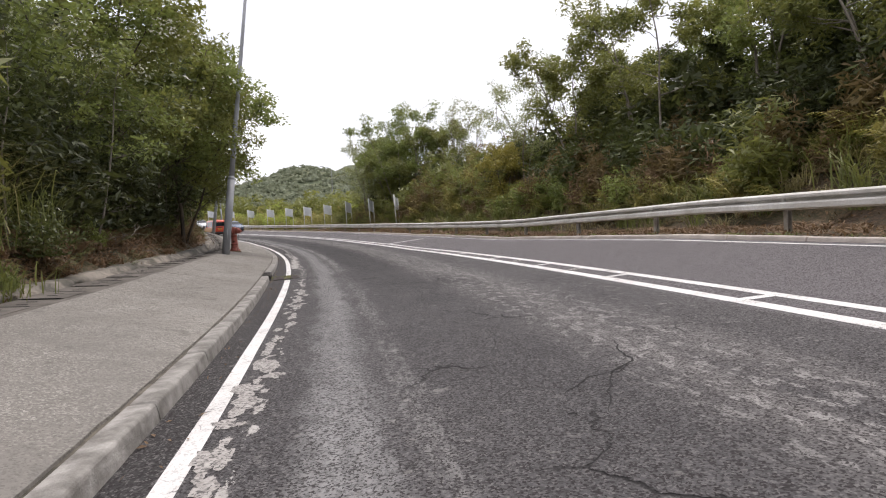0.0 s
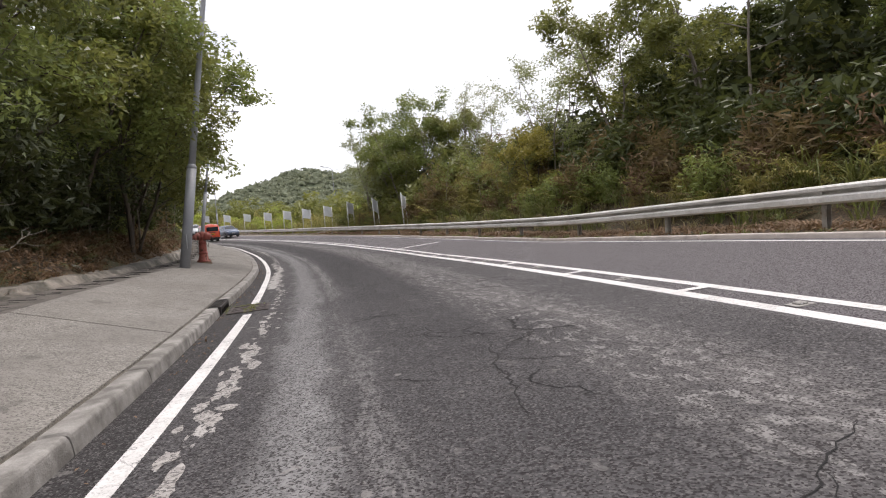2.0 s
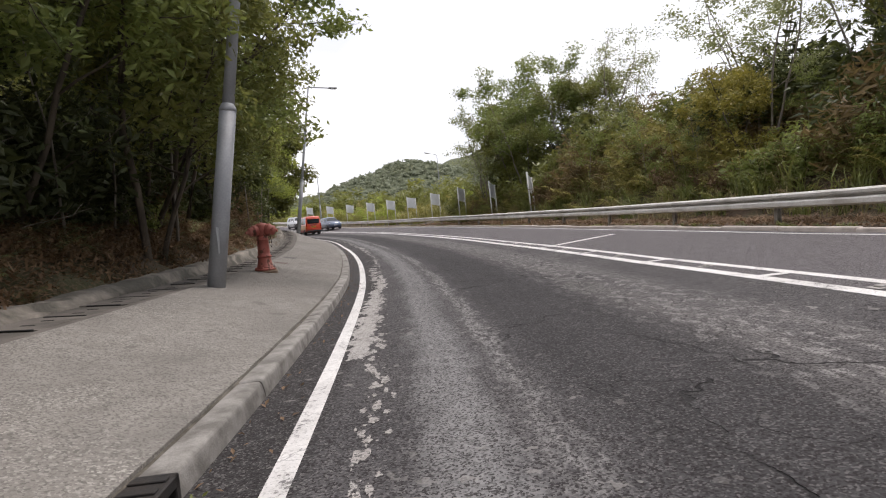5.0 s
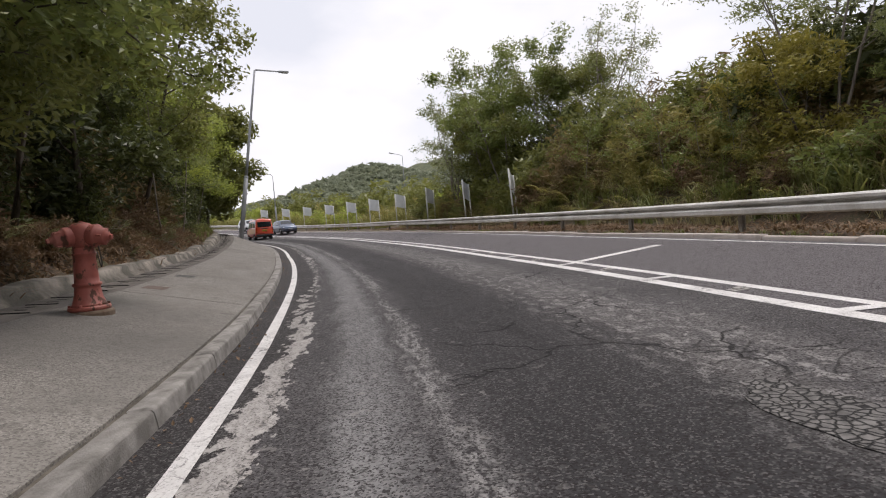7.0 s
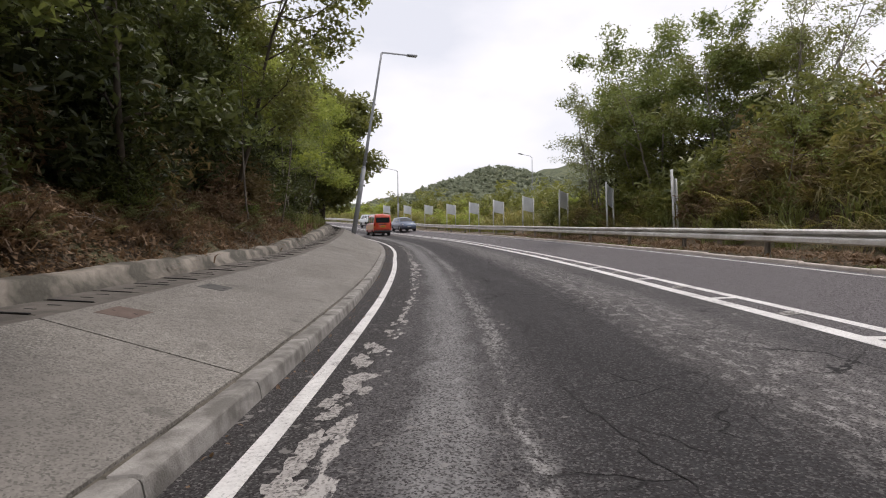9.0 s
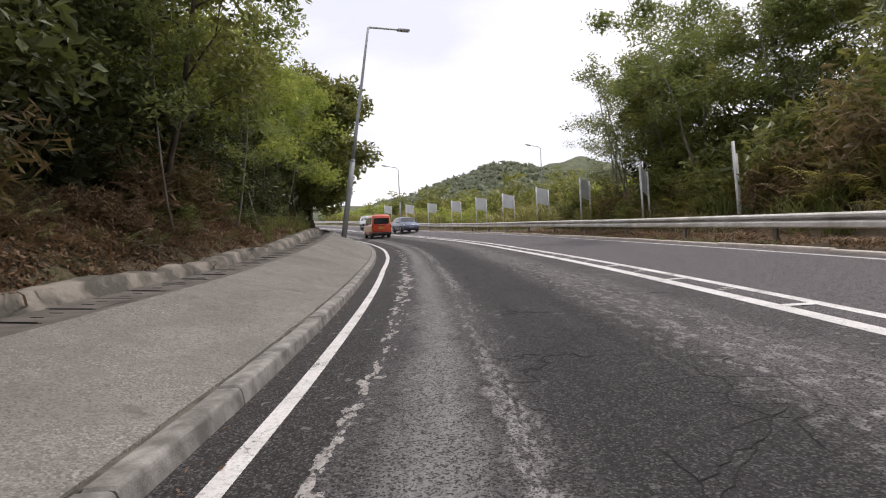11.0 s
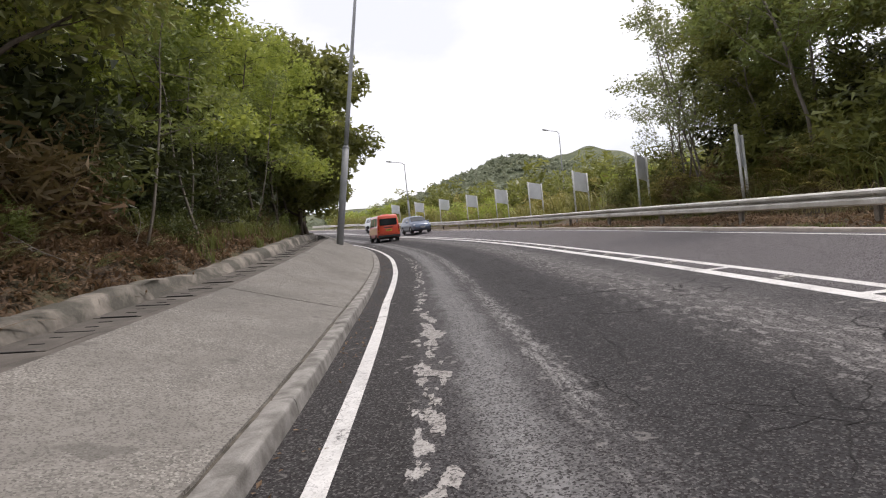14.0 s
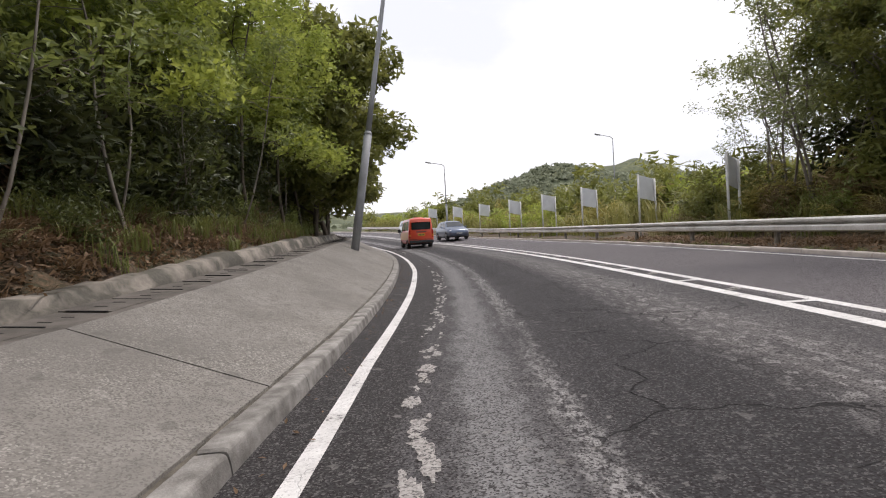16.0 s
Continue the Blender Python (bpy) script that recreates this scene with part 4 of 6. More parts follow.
# ---- fire hydrant ----
def rusty_paint():
    """Faded red paint, chalky on top and flaked to dark rust."""
    m, nt, b = material("faded_red_paint")
    pos = nt.nodes.new("ShaderNodeTexCoord").outputs["Object"]
    col = mix_rgb(nt, ramp(nt, noise_tex(nt, 6, 5, 0.6, pos), 0.35, 0.7), (0.37, 0.105, 0.078), (0.24, 0.06, 0.045))
    col = mix_rgb(nt, ramp(nt, noise_tex(nt, 3.5, 4, 0.6, pos, (1, 1, 0.5)), 0.5, 0.68, 0, 0.7), col, (0.5, 0.22, 0.18))
    flaked = ramp(nt, noise_tex(nt, 9, 5, 0.65, pos, (1, 1, 0.55)), 0.57, 0.6)
    col = mix_rgb(nt, flaked, col, mix_rgb(nt, noise_tex(nt, 40, 3, 0.6, pos), (0.05, 0.022, 0.016), (0.16, 0.06, 0.03)))
    nt.links.new(col, b.inputs["Base Color"])
    b.inputs["Roughness"].default_value = 0.62
    bump(nt, b, math_node(nt, "SUBTRACT", math_node(nt, "MULTIPLY", noise_tex(nt, 60, 3, 0.6, pos), 0.4), flaked), 0.5, 0.004)
    return m


HYDRANT_MAT = rusty_paint()
RUST_STAIN = worn("rust_stained_concrete", (0.2, 0.15, 0.11), (0.12, 0.07, 0.04), 0.92, 5, 50, 0.5)


def build_hydrant(s, n):
    th = empty("fire_hydrant", road_pose(s, n, float(path_z(s, n)) + 0.03, 0.4) @ Matrix.Scale(1.06, 4))
    v, f = lathe([(0.24, -0.14), (0.24, -0.03), (0.225, -0.004), (0.1, 0.002)], 24)
    part("plinth", mesh_of("plinth", v, f, RUST_STAIN), th, "low rust-stained concrete plinth")
    tagged(th, "faded red cast-iron fire hydrant flaking to rust", "fire hydrant")
    v, f = lathe([(0.205, 0.0), (0.21, 0.012), (0.21, 0.034), (0.2, 0.046), (0.17, 0.05)], 28)
    part("base_flange", mesh_of("base_flange", v, f, HYDRANT_MAT, True), th, "dark red bolted base plate")
    v, f = lathe([(0.185, 0.048), (0.168, 0.07), (0.148, 0.12), (0.134, 0.18), (0.128, 0.235), (0.128, 0.262), (0.142, 0.266), (0.146, 0.28), (0.142, 0.296), (0.124, 0.3), (0.12, 0.36), (0.114, 0.5), (0.11, 0.6), (0.118, 0.604), (0.12, 0.614), (0.118, 0.624), (0.106, 0.63), (0.104, 0.69)], 28)
    part("barrel", mesh_of("barrel", v, f, HYDRANT_MAT, True), th)
    v, f = lathe([(0.104, 0.688), (0.112, 0.73), (0.13, 0.77), (0.142, 0.82), (0.14, 0.87), (0.122, 0.915), (0.09, 0.945), (0.045, 0.96), (0.02, 0.964)], 28)
    part("bonnet", mesh_of("bonnet", v, f, HYDRANT_MAT, True), th, "rounded red hydrant head")
    for ang, big, far in ((-0.55, 1.08, 1.12), (3.35, 0.95, 1.18)):
        v, f = lathe([(0.1, 0.04), (0.112, 0.1), (0.118, 0.135), (0.118, 0.15), (0.1, 0.155), (0.098, 0.17), (0.088, 0.175), (0.086, 0.225), (0.076, 0.235), (0.045, 0.238), (0.04, 0.262), (0.03, 0.266), (0.012, 0.268)], 22)
        m = Matrix.Translation((0, 0, 0.83)) @ Matrix.Rotation(ang, 4, "Z") @ Matrix.Rotation(radians(99), 4, "Y") @ Matrix.Diagonal((big, big, far, 1))
        o = part("outlet", mesh_of("outlet", [m @ Vector(p) for p in v], f, HYDRANT_MAT, True), th, "red screwed outlet cap")
        nut = lathe([(0.03, 0), (0.03, 0.026), (0.02, 0.03)], 6)
        part("cap_nut", mesh_of("cap_nut", [m @ Vector((x, y, 0.262 + z)) for x, y, z in nut[0]], nut[1], HYDRANT_MAT), o)
        for k in range(3):
            w = k * math.tau / 3 + 0.4
            bm = bmesh.new()
            bm_box(bm, (0.02, 0.02, 0.05), m @ Matrix.Rotation(w, 4, "Z") @ Matrix.Translation((0.09, 0, 0.2)), 0.005)
            part("lug", bm, o, mat=HYDRANT_MAT)
    v, f = lathe([(0.024, 0.955), (0.024, 0.972), (0.018, 0.976)], 5)
    part("spindle_nut", mesh_of("spindle_nut", v, f, HYDRANT_MAT), th)
    links = [(0.13, -0.06, 0.74), (0.15, -0.09, 0.6), (0.155, -0.1, 0.5), (0.15, -0.06, 0.46), (0.14, 0.0, 0.52), (0.13, 0.04, 0.62)]
    part("chain", tubes_mesh("chain", [(links, [0.007] * len(links))], IRON, 5), th, "thin rusty chain")
    for k in range(6):
        w = k * math.pi / 3
        v, f = lathe([(0.018, 0.0), (0.018, 0.02), (0.012, 0.026)], 6)
        part("bolt", mesh_of("bolt", [(x + 0.186 * math.cos(w), y + 0.186 * math.sin(w), z + 0.044) for x, y, z in v], f, HYDRANT_MAT), th)


build_hydrant(23.1, -1.75)


# ---- street lamps ----
LAMP_HEAD = worn("lamp_grey", (0.33, 0.34, 0.35), (0.24, 0.245, 0.25), 0.5, 3, 40, 0.05)
LAMP_GLASS = worn("lamp_glass", (0.5, 0.5, 0.48), (0.4, 0.4, 0.38), 0.2, 4, 40, 0.02)


def street_lamp(s, n, z, height, arm, turn, lean=(0.0, 0.0), joint=2.75, r=0.13, bowed=False, label=""):
    """lean: metres by which the top stands off towards +x and +y."""
    th = empty("street_lamp", Matrix.Translation(put(s, n, z)))
    tagged(th, label, "street lamp", "street lamps")
    lx, ly = lean
    low = [(lx * f * joint / height, ly * f * joint / height, f * joint) for f in (0, 0.5, 1)]
    part("lower_pole", tubes_mesh("lower_pole", [(low, [r, r * 0.98, r * 0.96])], POLE_MAT, 18), th, "thicker grey lower pole")
    j = joint / height
    part("collar", tubes_mesh("collar", [([(lx * j, ly * j, joint - 0.03), (lx * j, ly * j, joint + 0.02), (lx * j * 1.02, ly * j * 1.02, joint + 0.1)], [r * 1.0, r * 0.99, r * 0.72])], POLE_MAT, 18), th)
    f0, f1 = (joint + 0.05) / height, 1.0
    up = [(lx * f, ly * f, height * f) for f in np.linspace(f0, f1, 5)]
    part("upper_pole", tubes_mesh("upper_pole", [(up, list(np.linspace(r * 0.7, r * 0.38, 5)))], POLE_MAT, 14), th, "slim tapered grey upper pole")
    a = heading(s) + turn
    d = Vector((math.cos(a), math.sin(a), 0))
    top = Vector((lx, ly, height))
    if bowed:
        pts = [top - Vector((0, 0, 0.05)), top + d * 0.25 + Vector((0, 0, 0.18)), top + d * arm + Vector((0, 0, 0.42))]
        tip, tilt = pts[-1], 0.22
    else:
        pts = [top - Vector((0, 0, 0.1)), top + d * 0.06 + Vector((0, 0, 0.02)), top + d * arm + Vector((0, 0, 0.05))]
        tip, tilt = pts[-1], 0.03
    part("arm", tubes_mesh("arm", [(pts, [r * 0.38, r * 0.36, r * 0.3])], POLE_MAT, 10), th)
    m = Matrix.Translation(tip) @ Matrix.Rotation(a, 4, "Z") @ Matrix.Rotation(-tilt, 4, "Y")
    bm = bmesh.new()
    bm_box(bm, (0.72, 0.27, 0.13), m @ Matrix.Translation((0.26, 0, 0.0)), 0.05, 2)
    head = part("lamp_head", bm, th, "grey lamp housing", LAMP_HEAD)
    bm = bmesh.new()
    bm_box(bm, (0.48, 0.2, 0.05), m @ Matrix.Translation((0.34, 0, -0.065)), 0.02, 2)
    part("diffuser", bm, head, "pale lamp glass", LAMP_GLASS)
    part("access_door", box_mesh("access_door", (0.012, 0.12, 0.42), LAMP_HEAD, 0.004, (r * 0.985, 0, 0.75)), th)


street_lamp(19.85, -1.98, float(path_z(19.85, -1.98)) - 0.02, 10.6, 1.7, 0.0, (1.0, 1.69), 2.85, 0.14, label="tall grey steel street lamp rising from the footpath")
street_lamp(57.0, -1.3, float(path_z(57.0, -1.3)) - 0.02, 11.4, 1.8, 0.25, (1.45, 1.35), 4.1, 0.15, label="tall grey steel street lamp at the bend")
street_lamp(93.4, 30.6, 3.0, 8.6, 1.5, math.pi - 0.2, (0, 0), 3.0, 0.11, True, label="slim grey street lamp behind the crash barrier")
street_lamp(100.8, 13.2, 2.2, 7.6, 1.6, math.pi - 0.3, (0, 0), 3.0, 0.12, True, label="slim grey street lamp further up the road")


# ---- crash barrier ----
RAIL_N = 9.35
BEAM = [(0.0, -0.155), (-0.03, -0.15), (-0.085, -0.12), (-0.088, -0.035), (-0.07, -0.008), (0.05, 0.012), (0.05, 0.06), (-0.08, 0.07), (-0.088, 0.12), (-0.06, 0.148), (0.0, 0.158)]

barrier = tagged(empty("crash_barrier"), "weathered galvanised steel crash barrier on short posts", "crash barrier")


def rail_top(s):
    return road_z(s, RAIL_N) + np.interp(s, [-90, 3, 16, 25, 330], [0.76, 0.76, 0.72, 0.68, 0.66])


s = -22.0
while s < 126:
    e = s + 4.0
    vs = []
    ss = np.linspace(s - 0.14, e + 0.14, 5)
    for k, q in enumerate(ss):
        for side in (0, 1):
            for dn, dz in BEAM:
                x, y = at(q, RAIL_N + dn + 0.005 * side + (0.004 if k == 0 else 0))
                vs.append((x, y, rail_top(q) - 0.158 + dz))
    w, t = len(BEAM) * 2, len(BEAM)
    fs = []
    for i in range(4):
        for j in range(t - 1):
            a = i * w + j
            fs.append((a, a + 1, a + w + 1, a + w))
            a += t
            fs.append((a + 1, a, a + w, a + w + 1))
        for j in (0, t - 1):
            a = i * w + j
            fs.append((a, a + t, a + t + w, a + w))
    beam = part("rail_beam", mesh_of("rail_beam", vs, fs, RAIL_MAT), barrier, "corrugated grey steel beam")
    for q in (s,):
        x, y = at(q, RAIL_N + 0.12)
        zt = float(rail_top(q))
        z0 = float(road_z(q, RAIL_N)) - 0.1
        bm = bmesh.new()
        m = Matrix.Translation((float(x), float(y), (zt - 0.04 + z0) / 2)) @ Matrix.Rotation(heading(q), 4, "Z")
        bm_box(bm, (0.012, 0.09, zt - 0.04 - z0), m @ Matrix.Translation((-0.05, 0, 0)), 0.002)
        bm_box(bm, (0.1, 0.012, zt - 0.04 - z0), m @ Matrix.Translation((0, 0.045, 0)), 0.002)
        bm_box(bm, (0.012, 0.09, zt - 0.04 - z0), m @ Matrix.Translation((0.05, 0, 0)), 0.002)
        post = part("post", bm, barrier, "", POST_MAT)
        part("spacer", box_mesh("spacer", (0.07, 0.08, 0.16), RAIL_MAT, 0.006), post).matrix_local = Matrix.Translation((float(at(q, RAIL_N + 0.035)[0]), float(at(q, RAIL_N + 0.035)[1]), zt - 0.175)) @ Matrix.Rotation(heading(q), 4, "Z")
    s = e


# ---- marker boards ----
def marker_board(s, n, z, height, turn, drop=0.2, lean=(0.0, 0.0)):
    """Blank board on two posts; drop: how much lower its outer top corner stands."""
    th = empty("marker_board", Matrix.Translation(put(s, n, z)) @ Matrix.Rotation(heading(s), 4, "Z") @ Matrix.Rotation(-lean[0], 4, "Y") @ Matrix.Rotation(-lean[1], 4, "X") @ Matrix.Rotation(turn, 4, "Z"))
    tagged(th, "blank grey metal road board on two steel posts", "road sign", "boards along the bend")
    w, ph = 1.12, 1.06
    for sx in (-1, 1):
        top = height - drop * (sx + 1) / 2 + 0.015
        part("post", tubes_mesh("post", [([(sx * w * 0.5, -0.05, -0.6), (sx * w * 0.5, -0.05, top)], [0.046, 0.046])], GALV, 12), th, "pale steel tube post")
    me = box_mesh("panel", (w * 0.97, 0.02, ph), PANEL_MAT, 0.006, (0, 0, height - ph / 2))
    for v in me.vertices:
        v.co.z -= drop * (v.co.x / w + 0.5)
    part("panel", me, th, "blank grey metal panel")
    for dz in (0.2, 0.84):
        me = box_mesh("bracket", (w * 1.02, 0.03, 0.045), GALV, 0.004, (0, 0.022, height - ph + dz))
        for v in me.vertices:
            v.co.z -= drop * (v.co.x / w + 0.5)
        part("bracket", me, th)


for k, s in enumerate((43.2, 49.4, 55.8, 62.1, 68.5, 74.6, 81.0, 87.9, 94.9, 102.2)):
    z = float(road_z(s, RIGHT_KERB)) + 0.15
    marker_board(s, 12.0, z, float(grade(s)) + (3.42, 3.4, 3.4, 3.34, 3.32, 3.34, 3.34, 3.3, 3.3, 3.3)[k] - z, (0.95, 0.85, 0.7, 0.42, 0.3, 0.25, 0.22, 0.2, 0.2, 0.2)[k], 0.26 if k < 2 else 0.18, ((0.02, 0.05), (0.02, 0.02))[k] if k < 2 else (0.0, 0.0))


# ---- plants ----
def leaf_quads(centres, rng, length, width, up=0.5, droop=0.25, tri=False):
    """Small folded leaves at the centres: verts and faces."""
    c = np.asarray(centres, float)
    k = len(c)
    d = rng.normal(size=(k, 3))
    d[:, 2] = d[:, 2] * 0.6 - droop
    d /= np.linalg.norm(d, axis=1)[:, None]
    u = rng.normal(size=(k, 3))
    u[:, 2] += up * 2
    side = np.cross(d, u)
    side /= np.linalg.norm(side, axis=1)[:, None] + 1e-9
    size = rng.uniform(0.55, 1.35, size=(k, 1))
    ln, wd = length * size, width * size
    nrm = np.cross(side, d)
    if tri:
        v = np.empty((k, 3, 3))
        v[:, 0] = c - d * ln * 0.5 + side * wd * 0.4
        v[:, 1] = c - d * ln * 0.3 - side * wd * 0.6
        v[:, 2] = c + d * ln * 0.6
        return v.reshape(-1, 3), np.arange(k * 3).reshape(-1, 3)
    v = np.empty((k, 4, 3))
    v[:, 0] = c - d * ln * 0.5
    v[:, 1] = c + side * wd * 0.5 + nrm * wd * 0.18
    v[:, 2] = c + d * ln * 0.5
    v[:, 3] = c - side * wd * 0.5 + nrm * wd * 0.18
    return v.reshape(-1, 3), np.arange(k * 4).reshape(-1, 4)


def wander(rng, start, way, length, steps, bend=0.25, rise=0.0):
    pts = [np.array(start, float)]
    d = np.array(way, float)
    d /= np.linalg.norm(d)
    for _ in range(steps):
        d = d + rng.normal(size=3) * bend + np.array((0, 0, rise))
        d /= np.linalg.norm(d)
        pts.append(pts[-1] + d * length / steps)
    return pts


def tree(seed, height, spread, leaf_mat, leaves, leaf=(0.15, 0.065), bark=None, clear=0.3, lean=(0, 0), trunk_r=0.09, clump=0.75, stems=1, limbs=9, tri=False, sides=7, tufts=0.75):
    """A tree at the origin: tapered trunk with limbs, and a crown of leaf clumps."""
    rng = np.random.default_rng(seed)
    runs, ends, wts = [], [], []
    for st in range(stems):
        a = rng.uniform(0, 6.28)
        way = (lean[0] + 0.12 * math.cos(a) * (1 + stems * 0.6), lean[1] + 0.12 * math.sin(a) * (1 + stems * 0.6), 1)
        base = (0.15 * math.cos(a) * (stems > 1), 0.15 * math.sin(a) * (stems > 1), -0.5)
        pts = wander(rng, base, way, height * rng.uniform(0.84, 0.95) + 0.5, 9, 0.09, 0.05)
        runs.append((pts, list(np.linspace(trunk_r, trunk_r * 0.2, len(pts)))))
        ends += [pts[-1], pts[-2]]
        wts += [0.7, 0.8]
        for q in range(limbs):
            f = clear + (0.97 - clear) * (q + rng.uniform(0, 1)) / limbs
            i = f * (len(pts) - 1)
            p = pts[int(i)] + (pts[min(int(i) + 1, len(pts) - 1)] - pts[int(i)]) * (i % 1)
            b = q * 2.4 + rng.uniform(-0.6, 0.6)
            g = (f - clear) / (1 - clear)
            ln = spread * rng.uniform(0.6, 1.1) * (0.75 + 0.7 * g - 1.05 * g * g)
            lp = wander(rng, p, (math.cos(b), math.sin(b), rng.uniform(0.05, 0.75)), ln, 5, 0.2, 0.03)
            r0 = trunk_r * (0.5 - 0.3 * f)
            runs.append((lp, list(np.linspace(r0, r0 * 0.25, len(lp)))))
            ends += [lp[-1], lp[-2], lp[3], lp[2]]
            wts += list(rng.uniform(0.5, 1.0, 4))
            for _ in range(1 if tri and sides < 7 else 2):
                o = lp[rng.integers(2, len(lp))]
                b2 = b + rng.normal() * 1.0
                tp = wander(rng, o, (math.cos(b2), math.sin(b2), rng.uniform(-0.3, 0.9)), ln * rng.uniform(0.25, 0.6), 3, 0.25)
                runs.append((tp, list(np.linspace(r0 * 0.4, r0 * 0.12, len(tp)))))
                ends += [tp[-1], tp[-2]]
                wts += list(rng.uniform(0.4, 1.0, 2))
    ends, wts = np.array(ends), np.array(wts)
    some = rng.random(len(ends)) < tufts
    ends, wts = ends[some], wts[some]
    pick = rng.choice(len(ends), leaves, p=wts ** 2 / (wts ** 2).sum())
    r = rng.normal(size=(leaves, 3))
    r /= np.linalg.norm(r, axis=1)[:, None]
    r *= clump * 0.72 * (wts[pick] * rng.uniform(0.06, 1.0, leaves) ** 0.5)[:, None]
    r[:, 2] = r[:, 2] * 0.78 + 0.1 * clump * rng.random(leaves)
    c = ends[pick] + r + rng.normal(size=(leaves, 3)) * 0.06
    c[:, 2] = np.maximum(c[:, 2], 0.3)
    v, q = leaf_quads(c, rng, *leaf, tri=tri)
    th = empty("tree")
    part("trunk", tubes_mesh("trunk", runs, bark or BARK, 4), th)
    part("crown", fast_mesh("crown", v, q, leaf_mat), th)
    return th


def shrub(seed, height, spread, leaf_mat, leaves, leaf=(0.13, 0.06), name="shrub", tri=True):
    rng = np.random.default_rng(seed)
    runs, ends = [], []
    for _ in range(6):
        b = rng.uniform(0, 6.28)
        lp = wander(rng, (rng.normal() * 0.1, rng.normal() * 0.1, -0.2), (math.cos(b) * spread / height * rng.uniform(0.2, 1), math.sin(b) * spread / height * rng.uniform(0.2, 1), 1), height * rng.uniform(0.6, 1.05), 5, 0.18)
        runs.append((lp, list(np.linspace(0.022, 0.006, len(lp)))))
        ends += lp[1:]
    ends = np.array(ends)
    ends = ends + rng.normal(size=ends.shape) * spread * 0.16
    size = rng.uniform(0.5, 1.0, len(ends))
    pick = rng.choice(len(ends), leaves, p=size ** 2 / (size ** 2).sum())
    r = rng.normal(size=(leaves, 3))
    r /= np.linalg.norm(r, axis=1)[:, None]
    c = ends[pick] + r * (spread * 0.42 * size[pick] * rng.uniform(0.1, 1.0, leaves) ** 0.5)[:, None]
    c[:, 2] = np.maximum(c[:, 2], 0.02)
    v, q = leaf_quads(c, rng, leaf[0] * 1.45, leaf[1] * 1.2, tri=tri)
    th = empty(name)
    part("stem", tubes_mesh("stem", runs, BARK, 4), th)
    part("foliage", fast_mesh("foliage", v, q, leaf_mat), th)
    return th


def ground_at(s, n):
    p = put(s, n)
    return float(ground_height([p.x], [p.y])[0])


def plant(proto, s, n, scale=1.0, turn=0.0, label="", group="", sink=0.0, category="tree", tilt=(0, 0)):
    p = put(s, n, ground_at(s, n) - sink)
    m = Matrix.Translation(p) @ Matrix.Rotation(turn, 4, "Z") @ Matrix.Rotation(tilt[0], 4, "X") @ Matrix.Rotation(tilt[1], 4, "Y") @ Matrix.Scale(scale, 4)
    ob = copy_thing(proto, m)
    ob.scale = (scale,) * 3
    tagged(ob, label, category, group)
    return ob


def drop_proto(ob):
    for o in (*ob.children_recursive, ob):
        bpy.data.objects.remove(o)


rp = random.Random(11)


def any_turn():
    return rp.uniform(0, 6.283)


# front rows: small leaves; rows behind: coarser
T_DARK = [tree(s, 8.5, 3.3, LEAF_DARK, 6800, (0.225, 0.105), clear=0.2, trunk_r=0.09, clump=1.0, limbs=13) for s in (1, 2, 3)]
T_MID = [tree(s, 8.3, 2.9, LEAF_MID, 6200, (0.19, 0.085), clear=0.3, stems=2, trunk_r=0.07, limbs=7, clump=0.95) for s in (4, 5, 6)]
T_EDGE = [tree(s, 9.0, 3.4, LEAF_OLIVE, 7000, (0.2, 0.087), clear=0.28, stems=1, trunk_r=0.085, limbs=13, clump=1.15, tufts=0.6) for s in (14, 15)]
T_LIME = [tree(s, 8.2, 3.1, LEAF_LIME, 6500, (0.19, 0.085), clear=0.36, trunk_r=0.07, clump=1.1, limbs=13, tufts=0.7) for s in (7, 8)]
T_MIDR = [tree(s, 8.6, 3.2, m, 7000, (0.22, 0.095), bark=BARK_PALE, clear=0.3, stems=2, trunk_r=0.08, limbs=8, clump=1.05, tri=True, tufts=0.52) for s, m in ((84, LEAF_OLIVE), (85, LEAF_MID), (86, LEAF_OLIVE))]
T_TALLR = [tree(s, 10.5, 3.8, m, 8000, (0.22, 0.095), bark=BARK_PALE, clear=0.38, stems=st, trunk_r=0.072, limbs=10, clump=1.2, tri=True, tufts=0.52) for s, m, st in ((87, LEAF_OLIVE, 1), (88, LEAF_MID, 2))]
T_BIG = [tree(s, 9.6, 5.0, LEAF_OLIVE, 24000, (0.35, 0.18), clear=0.14, trunk_r=0.15, clump=1.6, limbs=26, tri=True, sides=5, tufts=0.85) for s in (41, 42)]
T_ROW2 = [tree(s, 9.0, 3.6, LEAF_DARK, 5200, (0.27, 0.12), clear=0.08, trunk_r=0.1, clump=1.4, limbs=12, tri=True, sides=5) for s in (51, 52)]
T_PALE = [tree(s, 8.6, 2.4, LEAF_PALE, 3600, (0.17, 0.07), bark=BARK_PALE, clear=0.3, stems=3, trunk_r=0.055, limbs=6, clump=0.9, tufts=0.7) for s in (9, 10)]
T_BARE = [tree(s, 9.4, 2.6, LEAF_PALE, 2000, (0.15, 0.065), bark=BARK_PALE, clear=0.45, stems=2, trunk_r=0.075, limbs=8, clump=0.8, tufts=0.6) for s in (16, 17)]
T_GOLD = [tree(s, 5.6, 2.1, LEAF_GOLD, 5500, (0.21, 0.085), clear=0.06, stems=2, trunk_r=0.06, limbs=9, clump=0.95, tri=True, tufts=0.7) for s in (18, 19)]
